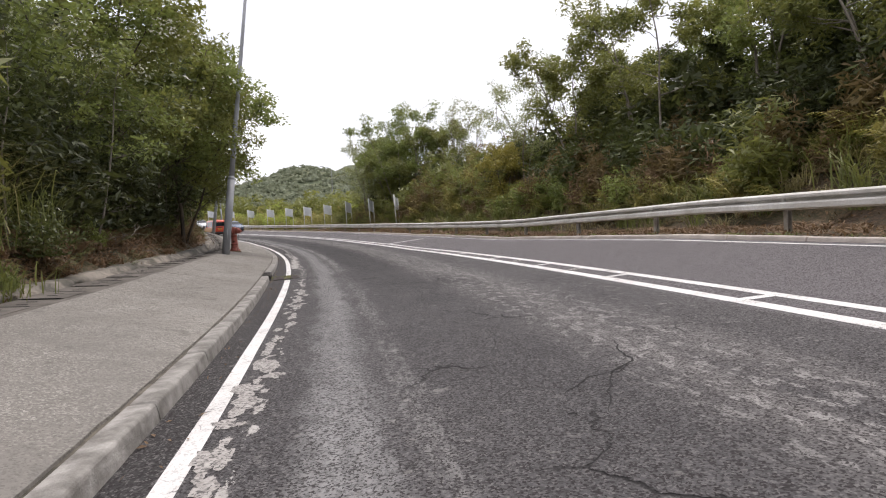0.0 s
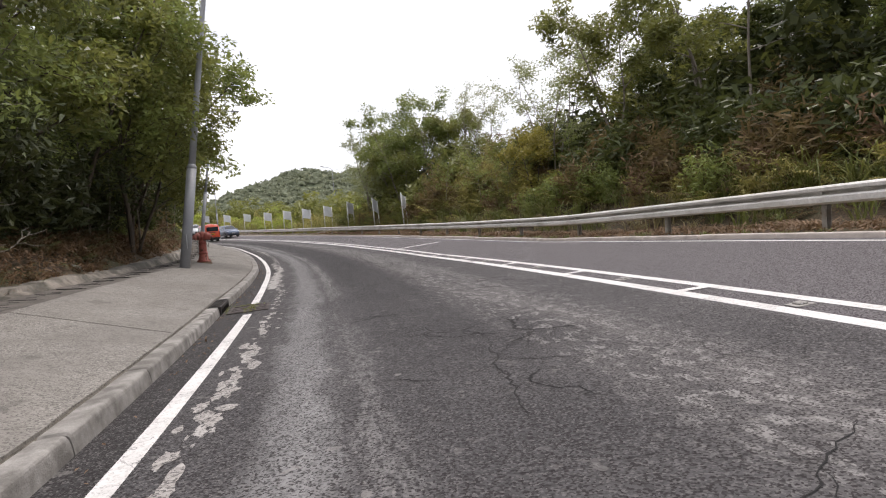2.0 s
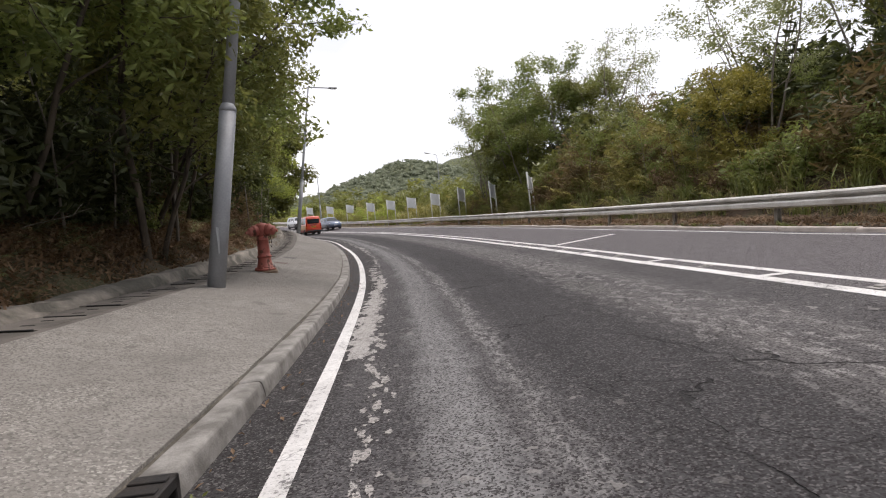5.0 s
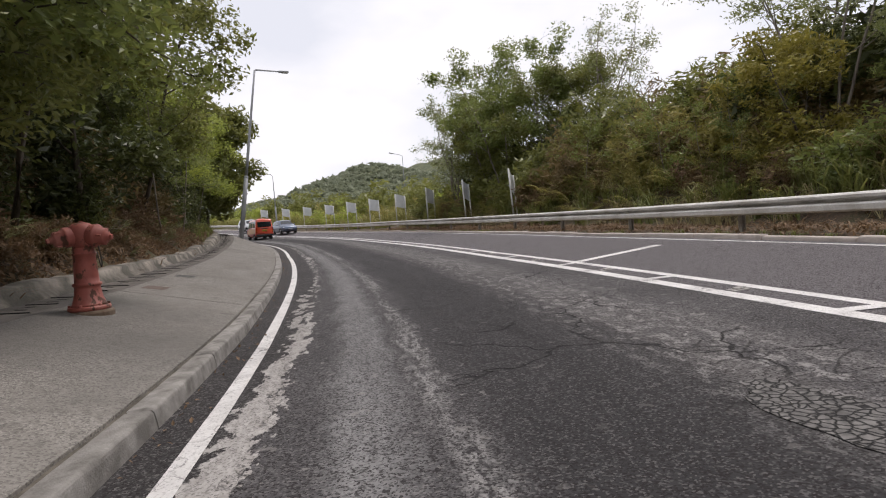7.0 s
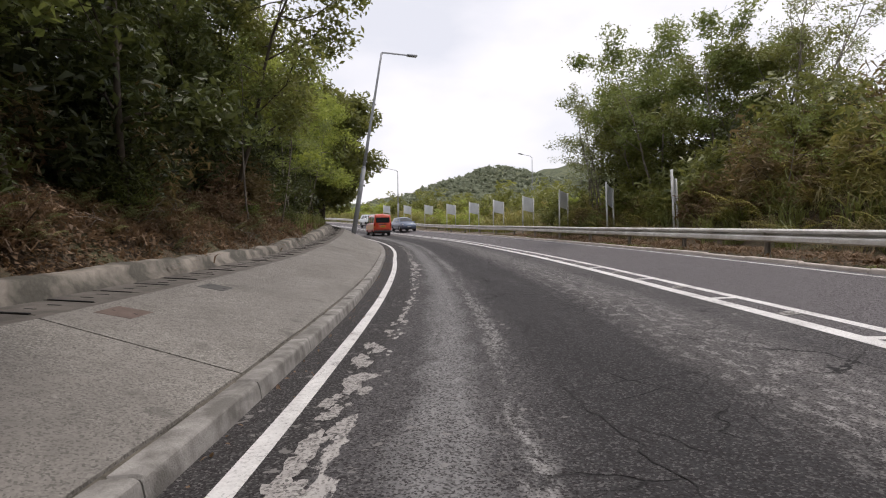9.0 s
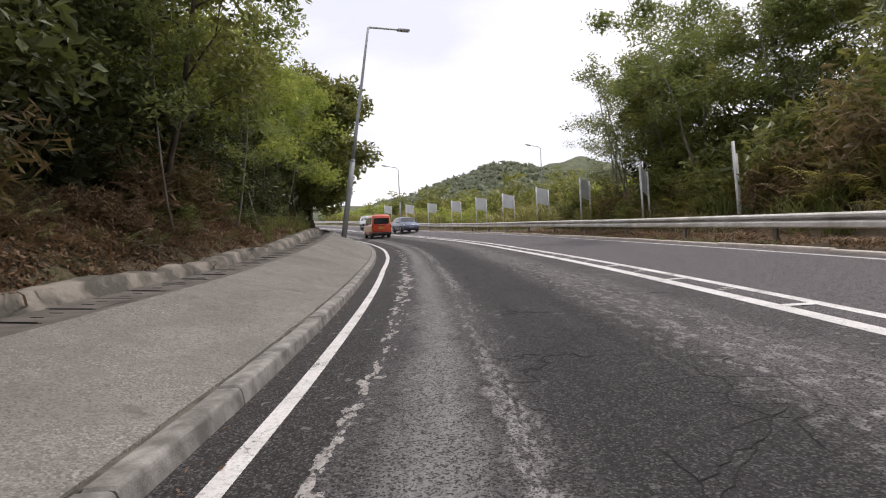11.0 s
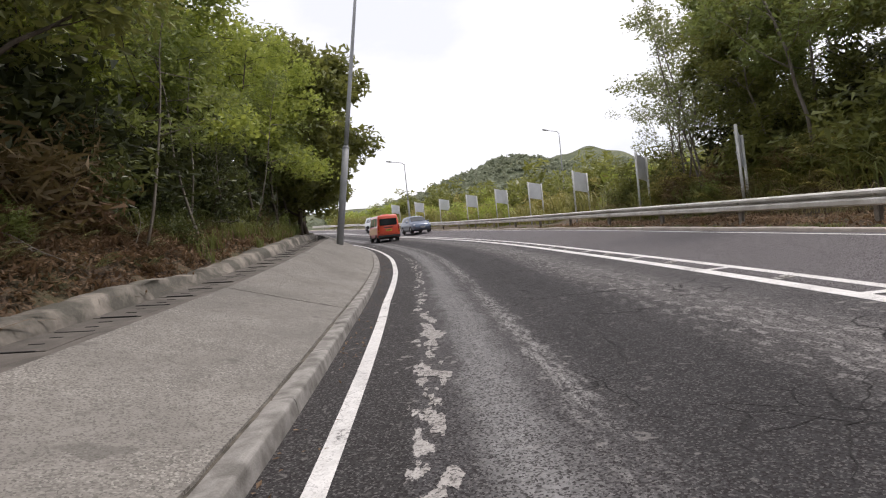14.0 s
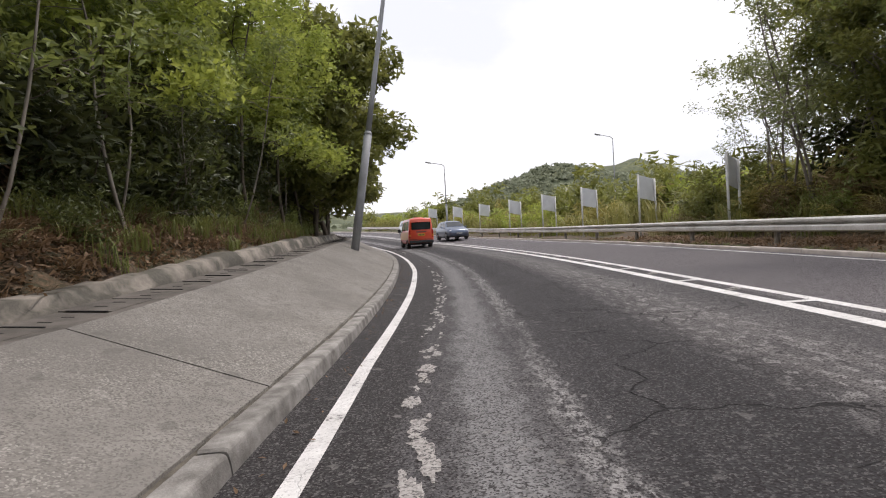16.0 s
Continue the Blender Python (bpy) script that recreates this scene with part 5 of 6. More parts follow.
T_BACK = [tree(s, 9.0, 3.6, LEAF_SHADED, 4500, (0.44, 0.25), clear=0.08, trunk_r=0.13, clump=1.3, limbs=12, tri=True, sides=5) for s in (31, 32)]
T_BACKM = [tree(s, 8.6, 3.6, LEAF_DARK, 5500, (0.36, 0.18), clear=0.1, trunk_r=0.1, clump=1.3, limbs=13, tri=True, sides=5) for s in (33, 34)]
S_DARK = [shrub(s, 1.7, 1.3, LEAF_DARK, 1500, (0.115, 0.05), tri=False) for s in (20, 21)]
S_TALL = [shrub(s, 2.7, 1.9, LEAF_SHADED, 1300, (0.165, 0.074), tri=False) for s in (61, 62)]
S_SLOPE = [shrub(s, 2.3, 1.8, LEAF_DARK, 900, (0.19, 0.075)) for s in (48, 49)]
S_MASS = [shrub(s, 3.9, 3.0, LEAF_SHADED, 1500, (0.26, 0.13)) for s in (53, 54)]
S_MID = [shrub(s, 1.6, 1.2, LEAF_MID, 1600, (0.13, 0.055)) for s in (22, 23)]
S_OLIVE = [shrub(s, 2.2, 1.6, LEAF_OLIVE, 1800, (0.19, 0.07)) for s in (44, 45)]
S_LIME = [shrub(s, 1.6, 1.3, LEAF_LIME, 1500, (0.16, 0.07)) for s in (24, 25)]
S_OCHRE = [shrub(s, 1.7, 1.2, LEAF_OCHRE, 1500, (0.19, 0.045)) for s in (26, 27)]
S_RUST = [shrub(s, 2.0, 1.5, LEAF_RUST, 1500, (0.22, 0.05)) for s in (46, 47)]
S_BROWN = [shrub(s, 1.3, 1.2, LITTER_MAT, 900, (0.16, 0.05)) for s in (28, 29)]
PROTOS = S_SLOPE + S_MASS + T_DARK + T_MID + T_EDGE + T_LIME + T_MIDR + T_TALLR + T_BIG + T_ROW2 + T_PALE + T_BARE + T_GOLD + T_BACK + T_BACKM + S_DARK + S_TALL + S_MID + S_OLIVE + S_LIME + S_OCHRE + S_RUST + S_BROWN

# left bank
LAB_L = "dense dark green roadside tree on the earth bank"
LEFT = "trees on the left bank"
for k in range(16):
    s = -9 + 4.1 * k + rp.uniform(-0.8, 0.8)
    if -3 < s < 5 or 43 < s < 60:
        continue
    plant((T_MID + T_EDGE)[k % 5] if 7 < s < 31 or k > 12 else T_DARK[k % 3], s, (-6.6 if 26 < s < 45 else -5.9) + rp.uniform(-.7, .4), rp.uniform(0.85, 1.0), any_turn(), LAB_L, LEFT)
for k in range(5, 18):
    plant(rp.choice(T_ROW2), 9 + 3.8 * k + rp.uniform(-1, 1), -8.6 + rp.uniform(-1, 1), rp.uniform(0.6, 0.75) * (1.0 if k < 7 else 1.2), any_turn(), LAB_L, LEFT)
for k in range(9):
    plant(rp.choice(T_BACK), 30 + 6.2 * k + rp.uniform(-1, 1), -14 + rp.uniform(-1, 1), rp.uniform(1.1, 1.3), any_turn(), LAB_L, LEFT)
for k in range(5):
    plant(rp.choice(T_BACK), 30 + 10 * k + rp.uniform(-1, 1), -21 + rp.uniform(-1, 1), rp.uniform(1.2, 1.4), any_turn(), LAB_L, LEFT)
for k, (s, n, sc, lean) in enumerate(((17.6, -4.8, 1.0, 0.05), (21.8, -3.5, 1.0, 0.22), (22.6, -3.6, 0.7, 0.2), (23.4, -4.4, 1.08, 0.16), (26.4, -4.3, 1.0, 0.13), (29.5, -5.2, 0.95, 0.03), (31.6, -4.4, 1.0, 0.09), (37.5, -5.4, 1.05, 0.06), (40.4, -5.0, 1.1, 0.1), (43.0, -5.4, 1.0, 0.06))):
    plant(T_DARK[0] if 31 < s < 39 else T_EDGE[k % 2], s, n, sc, heading(s) + 0.5 * (k % 3 == 2), "tall olive-green tree leaning over the footpath", LEFT, tilt=(0, lean))
for k, (s, n, sc, lean) in enumerate(((19.8, -5.0, 0.95, 0.08), (24.8, -4.6, 1.0, 0.14), (28.0, -4.7, 1.0, 0.08))):
    plant(T_MID[k], s, n, sc, heading(s), "large green tree shading the footpath", LEFT, tilt=(0, lean))
for s, n, sc in ((44.6, -5.2, 0.95), (47.4, -4.6, 0.98), (50.6, -4.6, 0.96), (53.8, -4.0, 1.0), (57.2, -3.6, 1.04), (60.5, -3.5, 1.02)):
    plant(T_LIME[int(s) % 2], s, n, sc, heading(s), "bright yellow-green leafy tree beside the footpath", LEFT, tilt=(0, 0.12 if s > 50 else 0.03))
for s, n, sc in ((48.6, -6.6, 1.05), (54.5, -6.4, 1.1), (59.5, -6.0, 1.1)):
    plant(rp.choice(T_MID), s, n, sc, any_turn(), "leafy green tree behind the yellow-green ones", LEFT)
for s, n, sc in ((61.8, -3.2, 1.0), (66.0, -2.9, 1.06), (73, -3.2, 1.04)):
    plant(rp.choice(T_BIG), s, n, sc, any_turn(), "large dark tree overhanging the bend", LEFT)
for k in range(15):
    plant(rp.choice(S_TALL), 9 + 1.05 * k, rp.uniform(-5.3, -4.7), rp.uniform(0.75, 1.05), any_turn(), "dense dark green undergrowth shrub", "undergrowth on the left bank", 0.05, "shrub")
for k in range(22):
    s = rp.uniform(42, 64)
    plant(rp.choice(S_TALL + S_DARK), s, rp.uniform(-6.2, -4.7), rp.uniform(0.8, 1.2), any_turn(), "dark undergrowth beneath the yellow-green trees", "undergrowth on the left bank", 0.05, "shrub")
for k in range(44):
    s, n = rp.uniform(-8, 74), rp.uniform(-4.9, -3.7)
    plant(rp.choice(S_DARK + S_MID[:1] + S_BROWN), s, n, rp.uniform(0.3, 0.65), any_turn(), "low leafy undergrowth among fallen leaves", "undergrowth on the left bank", 0.05, "shrub")
for k in range(26):
    s, n = rp.uniform(26, 46), rp.uniform(-6.2, -4.4)
    plant(rp.choice(S_RUST + S_BROWN + S_DARK), s, n, rp.uniform(0.6, 1.1), any_turn(), "withered reddish-brown undergrowth on the shaded bank", "undergrowth on the left bank", 0.05, "shrub")

T_SLIM = [tree(s, 5.2, 1.5, m, 1000, (0.14, 0.06), bark=BARK_PALE, clear=0.45, trunk_r=0.035, clump=0.6, limbs=7, lean=(0.06, 0.05), tufts=0.8) for s, m in ((71, LEAF_MID), (72, LEAF_DARK))]
PROTOS += T_SLIM
for k in range(16):
    plant(rp.choice(T_SLIM), rp.choice((rp.uniform(6, 24), rp.uniform(45, 62))), rp.uniform(-4.9, -4.0), rp.uniform(0.7, 1.1), any_turn(), "slender sapling with a thin pale stem", "saplings on the left bank", tilt=(rp.uniform(-.14, .14), rp.uniform(-.14, .14)))
for s, n in ((24.2, -3.75), (42.8, -3.9), (45.9, -3.75), (49.6, -3.9), (52.4, -4.0), (38.4, -4.0)):
    plant(T_SLIM[0], s, n, rp.uniform(1.0, 1.25), any_turn(), "slender sapling with a thin pale stem", "saplings on the left bank", tilt=(rp.uniform(-.1, .1), rp.uniform(-.05, .2)))


def blossom_shrub(seed, s, n, scale):
    """Tall bush with white flower heads on its upper side."""
    rng = np.random.default_rng(seed)
    th = shrub(seed, 3.6, 2.2, LEAF_DARK, 6000, (0.1, 0.045))
    k = 34
    c = np.column_stack((rng.normal(size=k) * 1.2, rng.normal(size=k) * 1.2, rng.uniform(2.4, 4.2, k)))
    heads = (c[:, None, :] + rng.normal(size=(k, 26, 3)) * (0.16, 0.16, 0.09)).reshape(-1, 3)
    v, q = leaf_quads(heads, rng, 0.07, 0.05, up=1.5)
    part("blossom", fast_mesh("blossom", v, q, FLOWER), th, "clusters of small white flowers")
    th.matrix_world = Matrix.Translation(put(s, n, ground_at(s, n))) @ Matrix.Rotation(any_turn(), 4, "Z") @ Matrix.Scale(scale, 4)
    tagged(th, "tall green bush with white flower heads", "shrub", "flowering bushes")


for k, (s, n, sc) in enumerate(((8.0, -5.7, 1.15), (11.0, -5.5, 1.2), (14.5, -5.6, 1.2), (18.0, -5.6, 1.15))):
    blossom_shrub(60 + k, s, n, sc)

for k in range(12):
    plant(rp.choice(S_MID + S_OLIVE), rp.uniform(-3, 7), rp.uniform(-6.6, -4.8), rp.uniform(0.9, 1.5), any_turn(), "green shrub among dry reeds", "undergrowth on the left bank", 0.05, "shrub")

# right bank: tall trees, then a scrub slope, then a stand of trees at the bend
LAB_R = "leafy green tree on the slope behind the barrier"
RIGHT = "trees on the right bank"
for k in range(11):
    s = -14 + 3.8 * k + rp.uniform(-.8, .8)
    plant(rp.choice(T_MIDR + T_TALLR), s, 16.2 + rp.uniform(-.8, 1.2), rp.uniform(0.85, 1.0), any_turn(), LAB_R, RIGHT, tilt=(0, rp.uniform(-.08, .04)))
for k in range(11):
    s = -13 + 3.8 * k + rp.uniform(-1, 1)
    plant(rp.choice(T_BACKM + T_MIDR), s, 19.6 + rp.uniform(-1, 1.5), rp.uniform(0.7, 0.84), any_turn(), LAB_R, RIGHT)
for k in range(5):
    s = -12 + 9.5 * k + rp.uniform(-1, 1)
    plant(rp.choice(T_BACKM), s, 24 + rp.uniform(-1, 2), rp.uniform(0.65, 0.8), any_turn(), LAB_R, RIGHT)
for k in range(13):
    plant(rp.choice(T_BACKM), -12 + 3.2 * k + rp.uniform(-.8, .8), 18.6 + rp.uniform(-1, 1), rp.uniform(0.5, 0.66), any_turn(), "low bushy tree under the taller ones", RIGHT)
for s, n, sc in ((29.0, 15.2, 0.95), (31.4, 17.6, 0.92), (29.5, 20.5, 1.0)):
    plant(T_PALE[0], s, n, sc, any_turn(), "thin pale-barked tree with sparse grey-green leaves", RIGHT)
for s, n, sc in ((28.6, 13.9, 0.75), (30.4, 14.2, 0.74), (32.6, 15.6, 0.46), (34.4, 16.4, 0.34)):
    plant(rp.choice(T_GOLD), s, n, sc, any_turn(), "bushy small tree with golden-green leaves", RIGHT)
for s, n, sc in ((43.6, 16.8, 0.98), (45.6, 20.4, 0.9)):
    plant(rp.choice(T_BARE), s, n, sc, any_turn(), "tall thin tree with a nearly bare top", RIGHT)
for k, (s, n, sc) in enumerate(((44.6, 18.6, 0.76), (46.0, 16.2, 0.84), (48.2, 15.4, 1.0), (50.2, 17.6, 1.0), (51.2, 14.9, 0.85), (53.2, 16.6, 0.85), (47.6, 20.0, 0.9), (49.4, 14.6, 0.95), (52.4, 15.0, 1.05), (54.4, 16.0, 1.0), (56.0, 17.6, 0.95))):
    plant((T_MIDR + T_TALLR[1:])[k % 4], s, n, sc, k * 1.3, LAB_R, RIGHT)
for s, n, sc in ((54.6, 14.4, 1.1), (56.2, 14.2, 1.0), (57.6, 14.5, 0.72), (56.2, 16.2, 1.05), (58.0, 16.4, 0.82)):
    plant(T_PALE[int(s) % 2], s, n, sc, s, "thin pale-barked tree with sparse grey-green leaves", RIGHT)
for k in range(16):
    plant(rp.choice(S_TALL + S_OLIVE), rp.uniform(43, 57), rp.uniform(14.5, 20), rp.uniform(0.8, 1.2), any_turn(), "dense scrub under the trees on the slope", "scrub on the right bank", 0.05, "shrub")
for k in range(14):
    plant(rp.choice(S_TALL + S_RUST[:1] + S_OLIVE[:1]), rp.uniform(-8, 31), rp.uniform(14.0, 19.0), rp.uniform(0.7, 1.15), any_turn(), "dense scrub under the trees on the slope", "scrub on the right bank", 0.05, "shrub")
for k in range(46):
    s = rp.uniform(31.5, 44)
    plant(rp.choice(S_OCHRE + S_RUST + S_OLIVE + S_OCHRE[:1]), s, rp.uniform(13.2, 21), rp.uniform(0.8, 1.5), any_turn(), "scrubby bush of brown and ochre leaves on slope", "scrub on the right bank", 0.05, "shrub")
for k in range(44):
    plant(rp.choice(S_OCHRE + S_MID + S_OLIVE[:1]), rp.uniform(-8, 60), rp.uniform(12.3, 14.2), rp.uniform(0.45, 0.95), any_turn(), "low scrub behind the barrier", "scrub on the right bank", 0.05, "shrub")
for k in range(12):
    plant(rp.choice(S_BROWN), rp.uniform(-2, 44), rp.uniform(12.4, 14.5), rp.uniform(0.6, 1.1), any_turn(), "withered brown shrub on the slope", "scrub on the right bank", 0.05, "shrub")
for k in range(16):
    plant(rp.choice(T_SLIM), rp.uniform(20, 44), rp.uniform(12.8, 16.5), rp.uniform(0.4, 0.75), any_turn(), "slender sapling with a thin pale stem", "saplings on the right bank", tilt=(rp.uniform(-.12, .12), rp.uniform(-.12, .12)))

# rough field beyond the bend, and the mass of undergrowth
def leaves_of(proto):
    return next(c.data for c in proto.children if c.name.startswith("foliage"))


def thicket(name, protos, spots, label, keep=0.45):
    """One mesh of many shrubs at (s, n, scale), each with a share of its leaves, those larger."""
    rng = np.random.default_rng(len(spots))
    vs, fs, k = [], [], 0
    for s, n, sc in spots:
        me = leaves_of(rp.choice(protos))
        v = np.empty(len(me.vertices) * 3, np.float32)
        me.vertices.foreach_get("co", v)
        w = len(me.polygons[0].vertices)
        v = v.reshape(-1, w, 3)
        v = v[rng.random(len(v)) < keep]
        mid = v.mean(1, keepdims=True)
        v = ((mid + (v - mid) * keep ** -0.5) * sc).reshape(-1, 3)
        a = any_turn()
        x = v[:, 0] * math.cos(a) - v[:, 1] * math.sin(a)
        y = v[:, 0] * math.sin(a) + v[:, 1] * math.cos(a)
        p = put(s, n, ground_at(s, n) - 0.05)
        vs.append(np.column_stack((x + p.x, y + p.y, v[:, 2] + p.z)))
        fs.append(np.arange(len(v)).reshape(-1, w) + k)
        k += len(v)
    tagged(new(name, fast_mesh(name, np.concatenate(vs), np.concatenate(fs), leaves_of(protos[0]).materials[0])), label, "shrubs", kind="stuff")


thicket("field_scrub", S_LIME, [(rp.uniform(58, 130), 13 + rp.random() ** 1.4 * 30, rp.uniform(0.8, 1.4)) for _ in range(60)], "yellow-green scrub in the rough field")
thicket("field_dry_scrub", S_OCHRE, [(rp.uniform(58, 130), 13 + rp.random() ** 1.4 * 24, rp.uniform(0.8, 1.4)) for _ in range(34)], "ochre dry scrub in the rough field")
thicket("field_lime_bushes", S_LIME, [(rp.uniform(64, 140), rp.uniform(18, 48), rp.uniform(1.2, 2.2)) for _ in range(60)], "bright yellow-green bushes below the hills", 0.35)
thicket("field_bushes", S_OLIVE, [(rp.uniform(62, 135), rp.uniform(17, 46), rp.uniform(0.9, 1.8)) for _ in range(95)], "olive green bushes at the edge of the field", 0.25)
thicket("field_thicket", S_TALL, [(rp.uniform(64, 120), rp.uniform(22, 38), rp.uniform(0.9, 1.4)) for _ in range(26)], "dark green thicket at the edge of the field", 0.25)
thicket("stand_scrub", S_OLIVE, [(rp.uniform(42, 60), rp.uniform(12.9, 16.0), rp.uniform(0.5, 0.95)) for _ in range(40)], "olive green scrub at the foot of the trees by the boards")
thicket("stand_dry_scrub", S_RUST, [(rp.uniform(40, 60), rp.uniform(12.6, 15.5), rp.uniform(0.4, 0.85)) for _ in range(34)], "withered brown scrub at the foot of the trees by the boards")
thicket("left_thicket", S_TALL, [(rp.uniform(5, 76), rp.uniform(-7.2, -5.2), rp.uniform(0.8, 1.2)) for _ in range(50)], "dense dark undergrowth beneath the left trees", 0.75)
# added bushes whose leaf colour carries the shade under these trees
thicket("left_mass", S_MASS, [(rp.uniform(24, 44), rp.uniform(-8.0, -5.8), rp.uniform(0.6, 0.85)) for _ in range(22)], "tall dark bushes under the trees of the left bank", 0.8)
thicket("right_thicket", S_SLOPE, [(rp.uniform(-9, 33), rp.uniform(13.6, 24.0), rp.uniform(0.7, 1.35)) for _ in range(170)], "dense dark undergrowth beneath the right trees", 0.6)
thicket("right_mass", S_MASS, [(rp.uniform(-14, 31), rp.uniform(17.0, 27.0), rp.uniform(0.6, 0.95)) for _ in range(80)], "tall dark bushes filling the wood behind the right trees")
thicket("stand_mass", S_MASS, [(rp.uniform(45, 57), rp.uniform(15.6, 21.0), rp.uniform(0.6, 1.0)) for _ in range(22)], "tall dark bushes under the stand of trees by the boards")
thicket("right_rusty_thicket", S_RUST, [(rp.uniform(-8, 44), rp.uniform(13.0, 19.0), rp.uniform(0.5, 1.0)) for _ in range(80)], "withered brown vines and scrub on the right slope")


def far_woods():
    rng = np.random.default_rng(77)
    pts = []
    while len(pts) < 10000:
        a, d = radians(rng.uniform(-12, 46)), 70 + 420 * rng.random() ** 0.8
        x, y = -8 - math.sin(a) * d, 35 + math.cos(a) * d
        pts.append((x, y))
    pts = np.array(pts)
    s, n = near_line(pts[:, 0], pts[:, 1])
    keep = (n > 26) | (n < -14) | (s > 235)
    pts = pts[keep]
    z = ground_height(pts[:, 0], pts[:, 1])
    cs, size = [], []
    for (x, y), h in zip(pts, z):
        d = math.hypot(x + 8, y - 35)
        r = rng.uniform(0.55, 1.25) * (1 + d / 380)
        k = 14
        q = rng.normal(size=(k, 3))
        q /= np.linalg.norm(q, axis=1)[:, None]
        q *= r * rng.uniform(0.5, 1.0, (k, 1))
        q[:, 2] = np.abs(q[:, 2]) * 0.9 + 0.2 * r
        cs.append(q + (x, y, h))
        size += [r * 0.85] * k
    c = np.concatenate(cs)
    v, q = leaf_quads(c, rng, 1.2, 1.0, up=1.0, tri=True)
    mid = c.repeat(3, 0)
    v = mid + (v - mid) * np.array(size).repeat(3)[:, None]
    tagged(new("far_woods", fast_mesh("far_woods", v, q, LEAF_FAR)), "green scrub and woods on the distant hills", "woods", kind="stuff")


far_woods()


def grass(name, spots, mats, seed, label, blade=(0.5, 0.012), per=60, lay=1.0):
    """Tufts of arching blades at (s, n, size)."""
    rng = np.random.default_rng(seed)
    xy = np.array([put(s, n)[:2] for s, n, _ in spots])
    z = ground_height(xy[:, 0], xy[:, 1])
    vs = []
    for (x, y), h, (_, _, size) in zip(xy, z, spots):
        a = rng.uniform(0, 6.283, per)
        out = rng.uniform(0.15, 0.75, per) * size * (1 + 2.2 * (1 - lay))
        ln = blade[0] * size * rng.uniform(0.6, 1.2, per)
        bx, by = x + rng.normal(size=per) * 0.12 * size, y + rng.normal(size=per) * 0.12 * size
        w = blade[1] * rng.uniform(0.7, 1.4, per) * (0.6 + 0.4 * size)
        sx, sy = -np.sin(a) * w, np.cos(a) * w
        rows = []
        for f, up, wide in ((0, 0, 1), (0.45, 0.62, 0.9), (0.8, 0.88, 0.6), (1.0, 0.8, 0.1)):
            ox, oy = np.cos(a) * out * f * f * blade[0], np.sin(a) * out * f * f * blade[0]
            zz = h - 0.03 + ln * up * lay
            rows.append(np.stack((np.column_stack((bx + ox - sx * wide, by + oy - sy * wide, zz)), np.column_stack((bx + ox + sx * wide, by + oy + sy * wide, zz))), 1))
        vs.append(np.concatenate(rows, 1))
    v = np.concatenate(vs)
    k = len(v)
    base = (np.arange(k) * 8)[:, None]
    q = np.concatenate([base + np.array((0, 1, 3, 2)) + 2 * j for j in range(3)])
    tagged(new(name, fast_mesh(name, v.reshape(-1, 3), q, mats)), label, "grass", kind="stuff")


def ferns(name, spots, mat, seed, label, length=0.55):
    """Ferns at (s, n, size): arching fronds with narrow leaflets on both sides."""
    rng = np.random.default_rng(seed)
    xy = np.array([put(s, n)[:2] for s, n, _ in spots])
    z = ground_height(xy[:, 0], xy[:, 1])
    out = []
    for (x, y), h, (_, _, size) in zip(xy, z, spots):
        for a in rng.uniform(0, 6.283, 8):
            ln = length * size * rng.uniform(0.7, 1.2)
            rise = rng.uniform(0.8, 2.0)
            f = np.linspace(0.15, 1.0, 13)
            r, up = ln * f, ln * rise * (f - 0.62 * f * f)
            c = np.column_stack((x + np.cos(a) * r, y + np.sin(a) * r, h + 0.02 + up))
            w = ln * 0.3 * np.sin(np.pi * (0.12 + 0.88 * f)) ** 0.8 + 0.01
            d = np.array((math.cos(a), math.sin(a), 0.0))
            for sd in (-1, 1):
                side = np.array((-math.sin(a) * sd, math.cos(a) * sd, -0.25))
                tip = c + side * w[:, None] + d * w[:, None] * 0.45
                out.append(np.stack((c - d * ln * 0.016, c + d * ln * 0.026, tip), 1))
    v = np.concatenate(out).reshape(-1, 3)
    tagged(new(name, fast_mesh(name, v, np.arange(len(v)).reshape(-1, 3), mat)), label, "ferns", kind="stuff")


rg = random.Random(5)
grass("grass", [(rg.uniform(-6, 6), rg.uniform(-5.0, -3.3), rg.uniform(0.8, 1.8)) for _ in range(150)] + [(rg.uniform(44, 62), rg.uniform(-4.6, -3.2), rg.uniform(0.5, 1.05)) for _ in range(150)], GRASS_GREEN, 1, "green grass tufts along the left bank", (0.45, 0.009), 36)
grass("tall_reeds", [(rg.uniform(-6, 8.0), rg.uniform(-6.8, -4.4), rg.uniform(1.0, 2.4)) for _ in range(150)], REED, 2, "tall olive-brown reeds hanging over the left bank", (0.9, 0.007), 60, 0.62)
grass("tall_green_grass", [(rg.uniform(-6, 9), rg.uniform(-5.8, -3.7), rg.uniform(0.9, 2.0)) for _ in range(70)], GRASS_GREEN, 23, "tall green grass among the reeds", (0.85, 0.007), 40, 0.8)
grass("verge_grass", [(rg.uniform(-4, 60), rg.uniform(11.2, 14.8), rg.uniform(0.6, 1.9)) for _ in range(270)], GRASS_GREEN, 3, "long green grass on the slope behind the barrier", (0.8, 0.012), 36, 0.72)
grass("verge_dry_grass", [(rg.uniform(-4, 62), rg.uniform(11.2, 14.6), rg.uniform(0.6, 1.9)) for _ in range(260)], GRASS_DRY, 4, "dry straw grass below the slope", (0.6, 0.009), 34, 0.65)
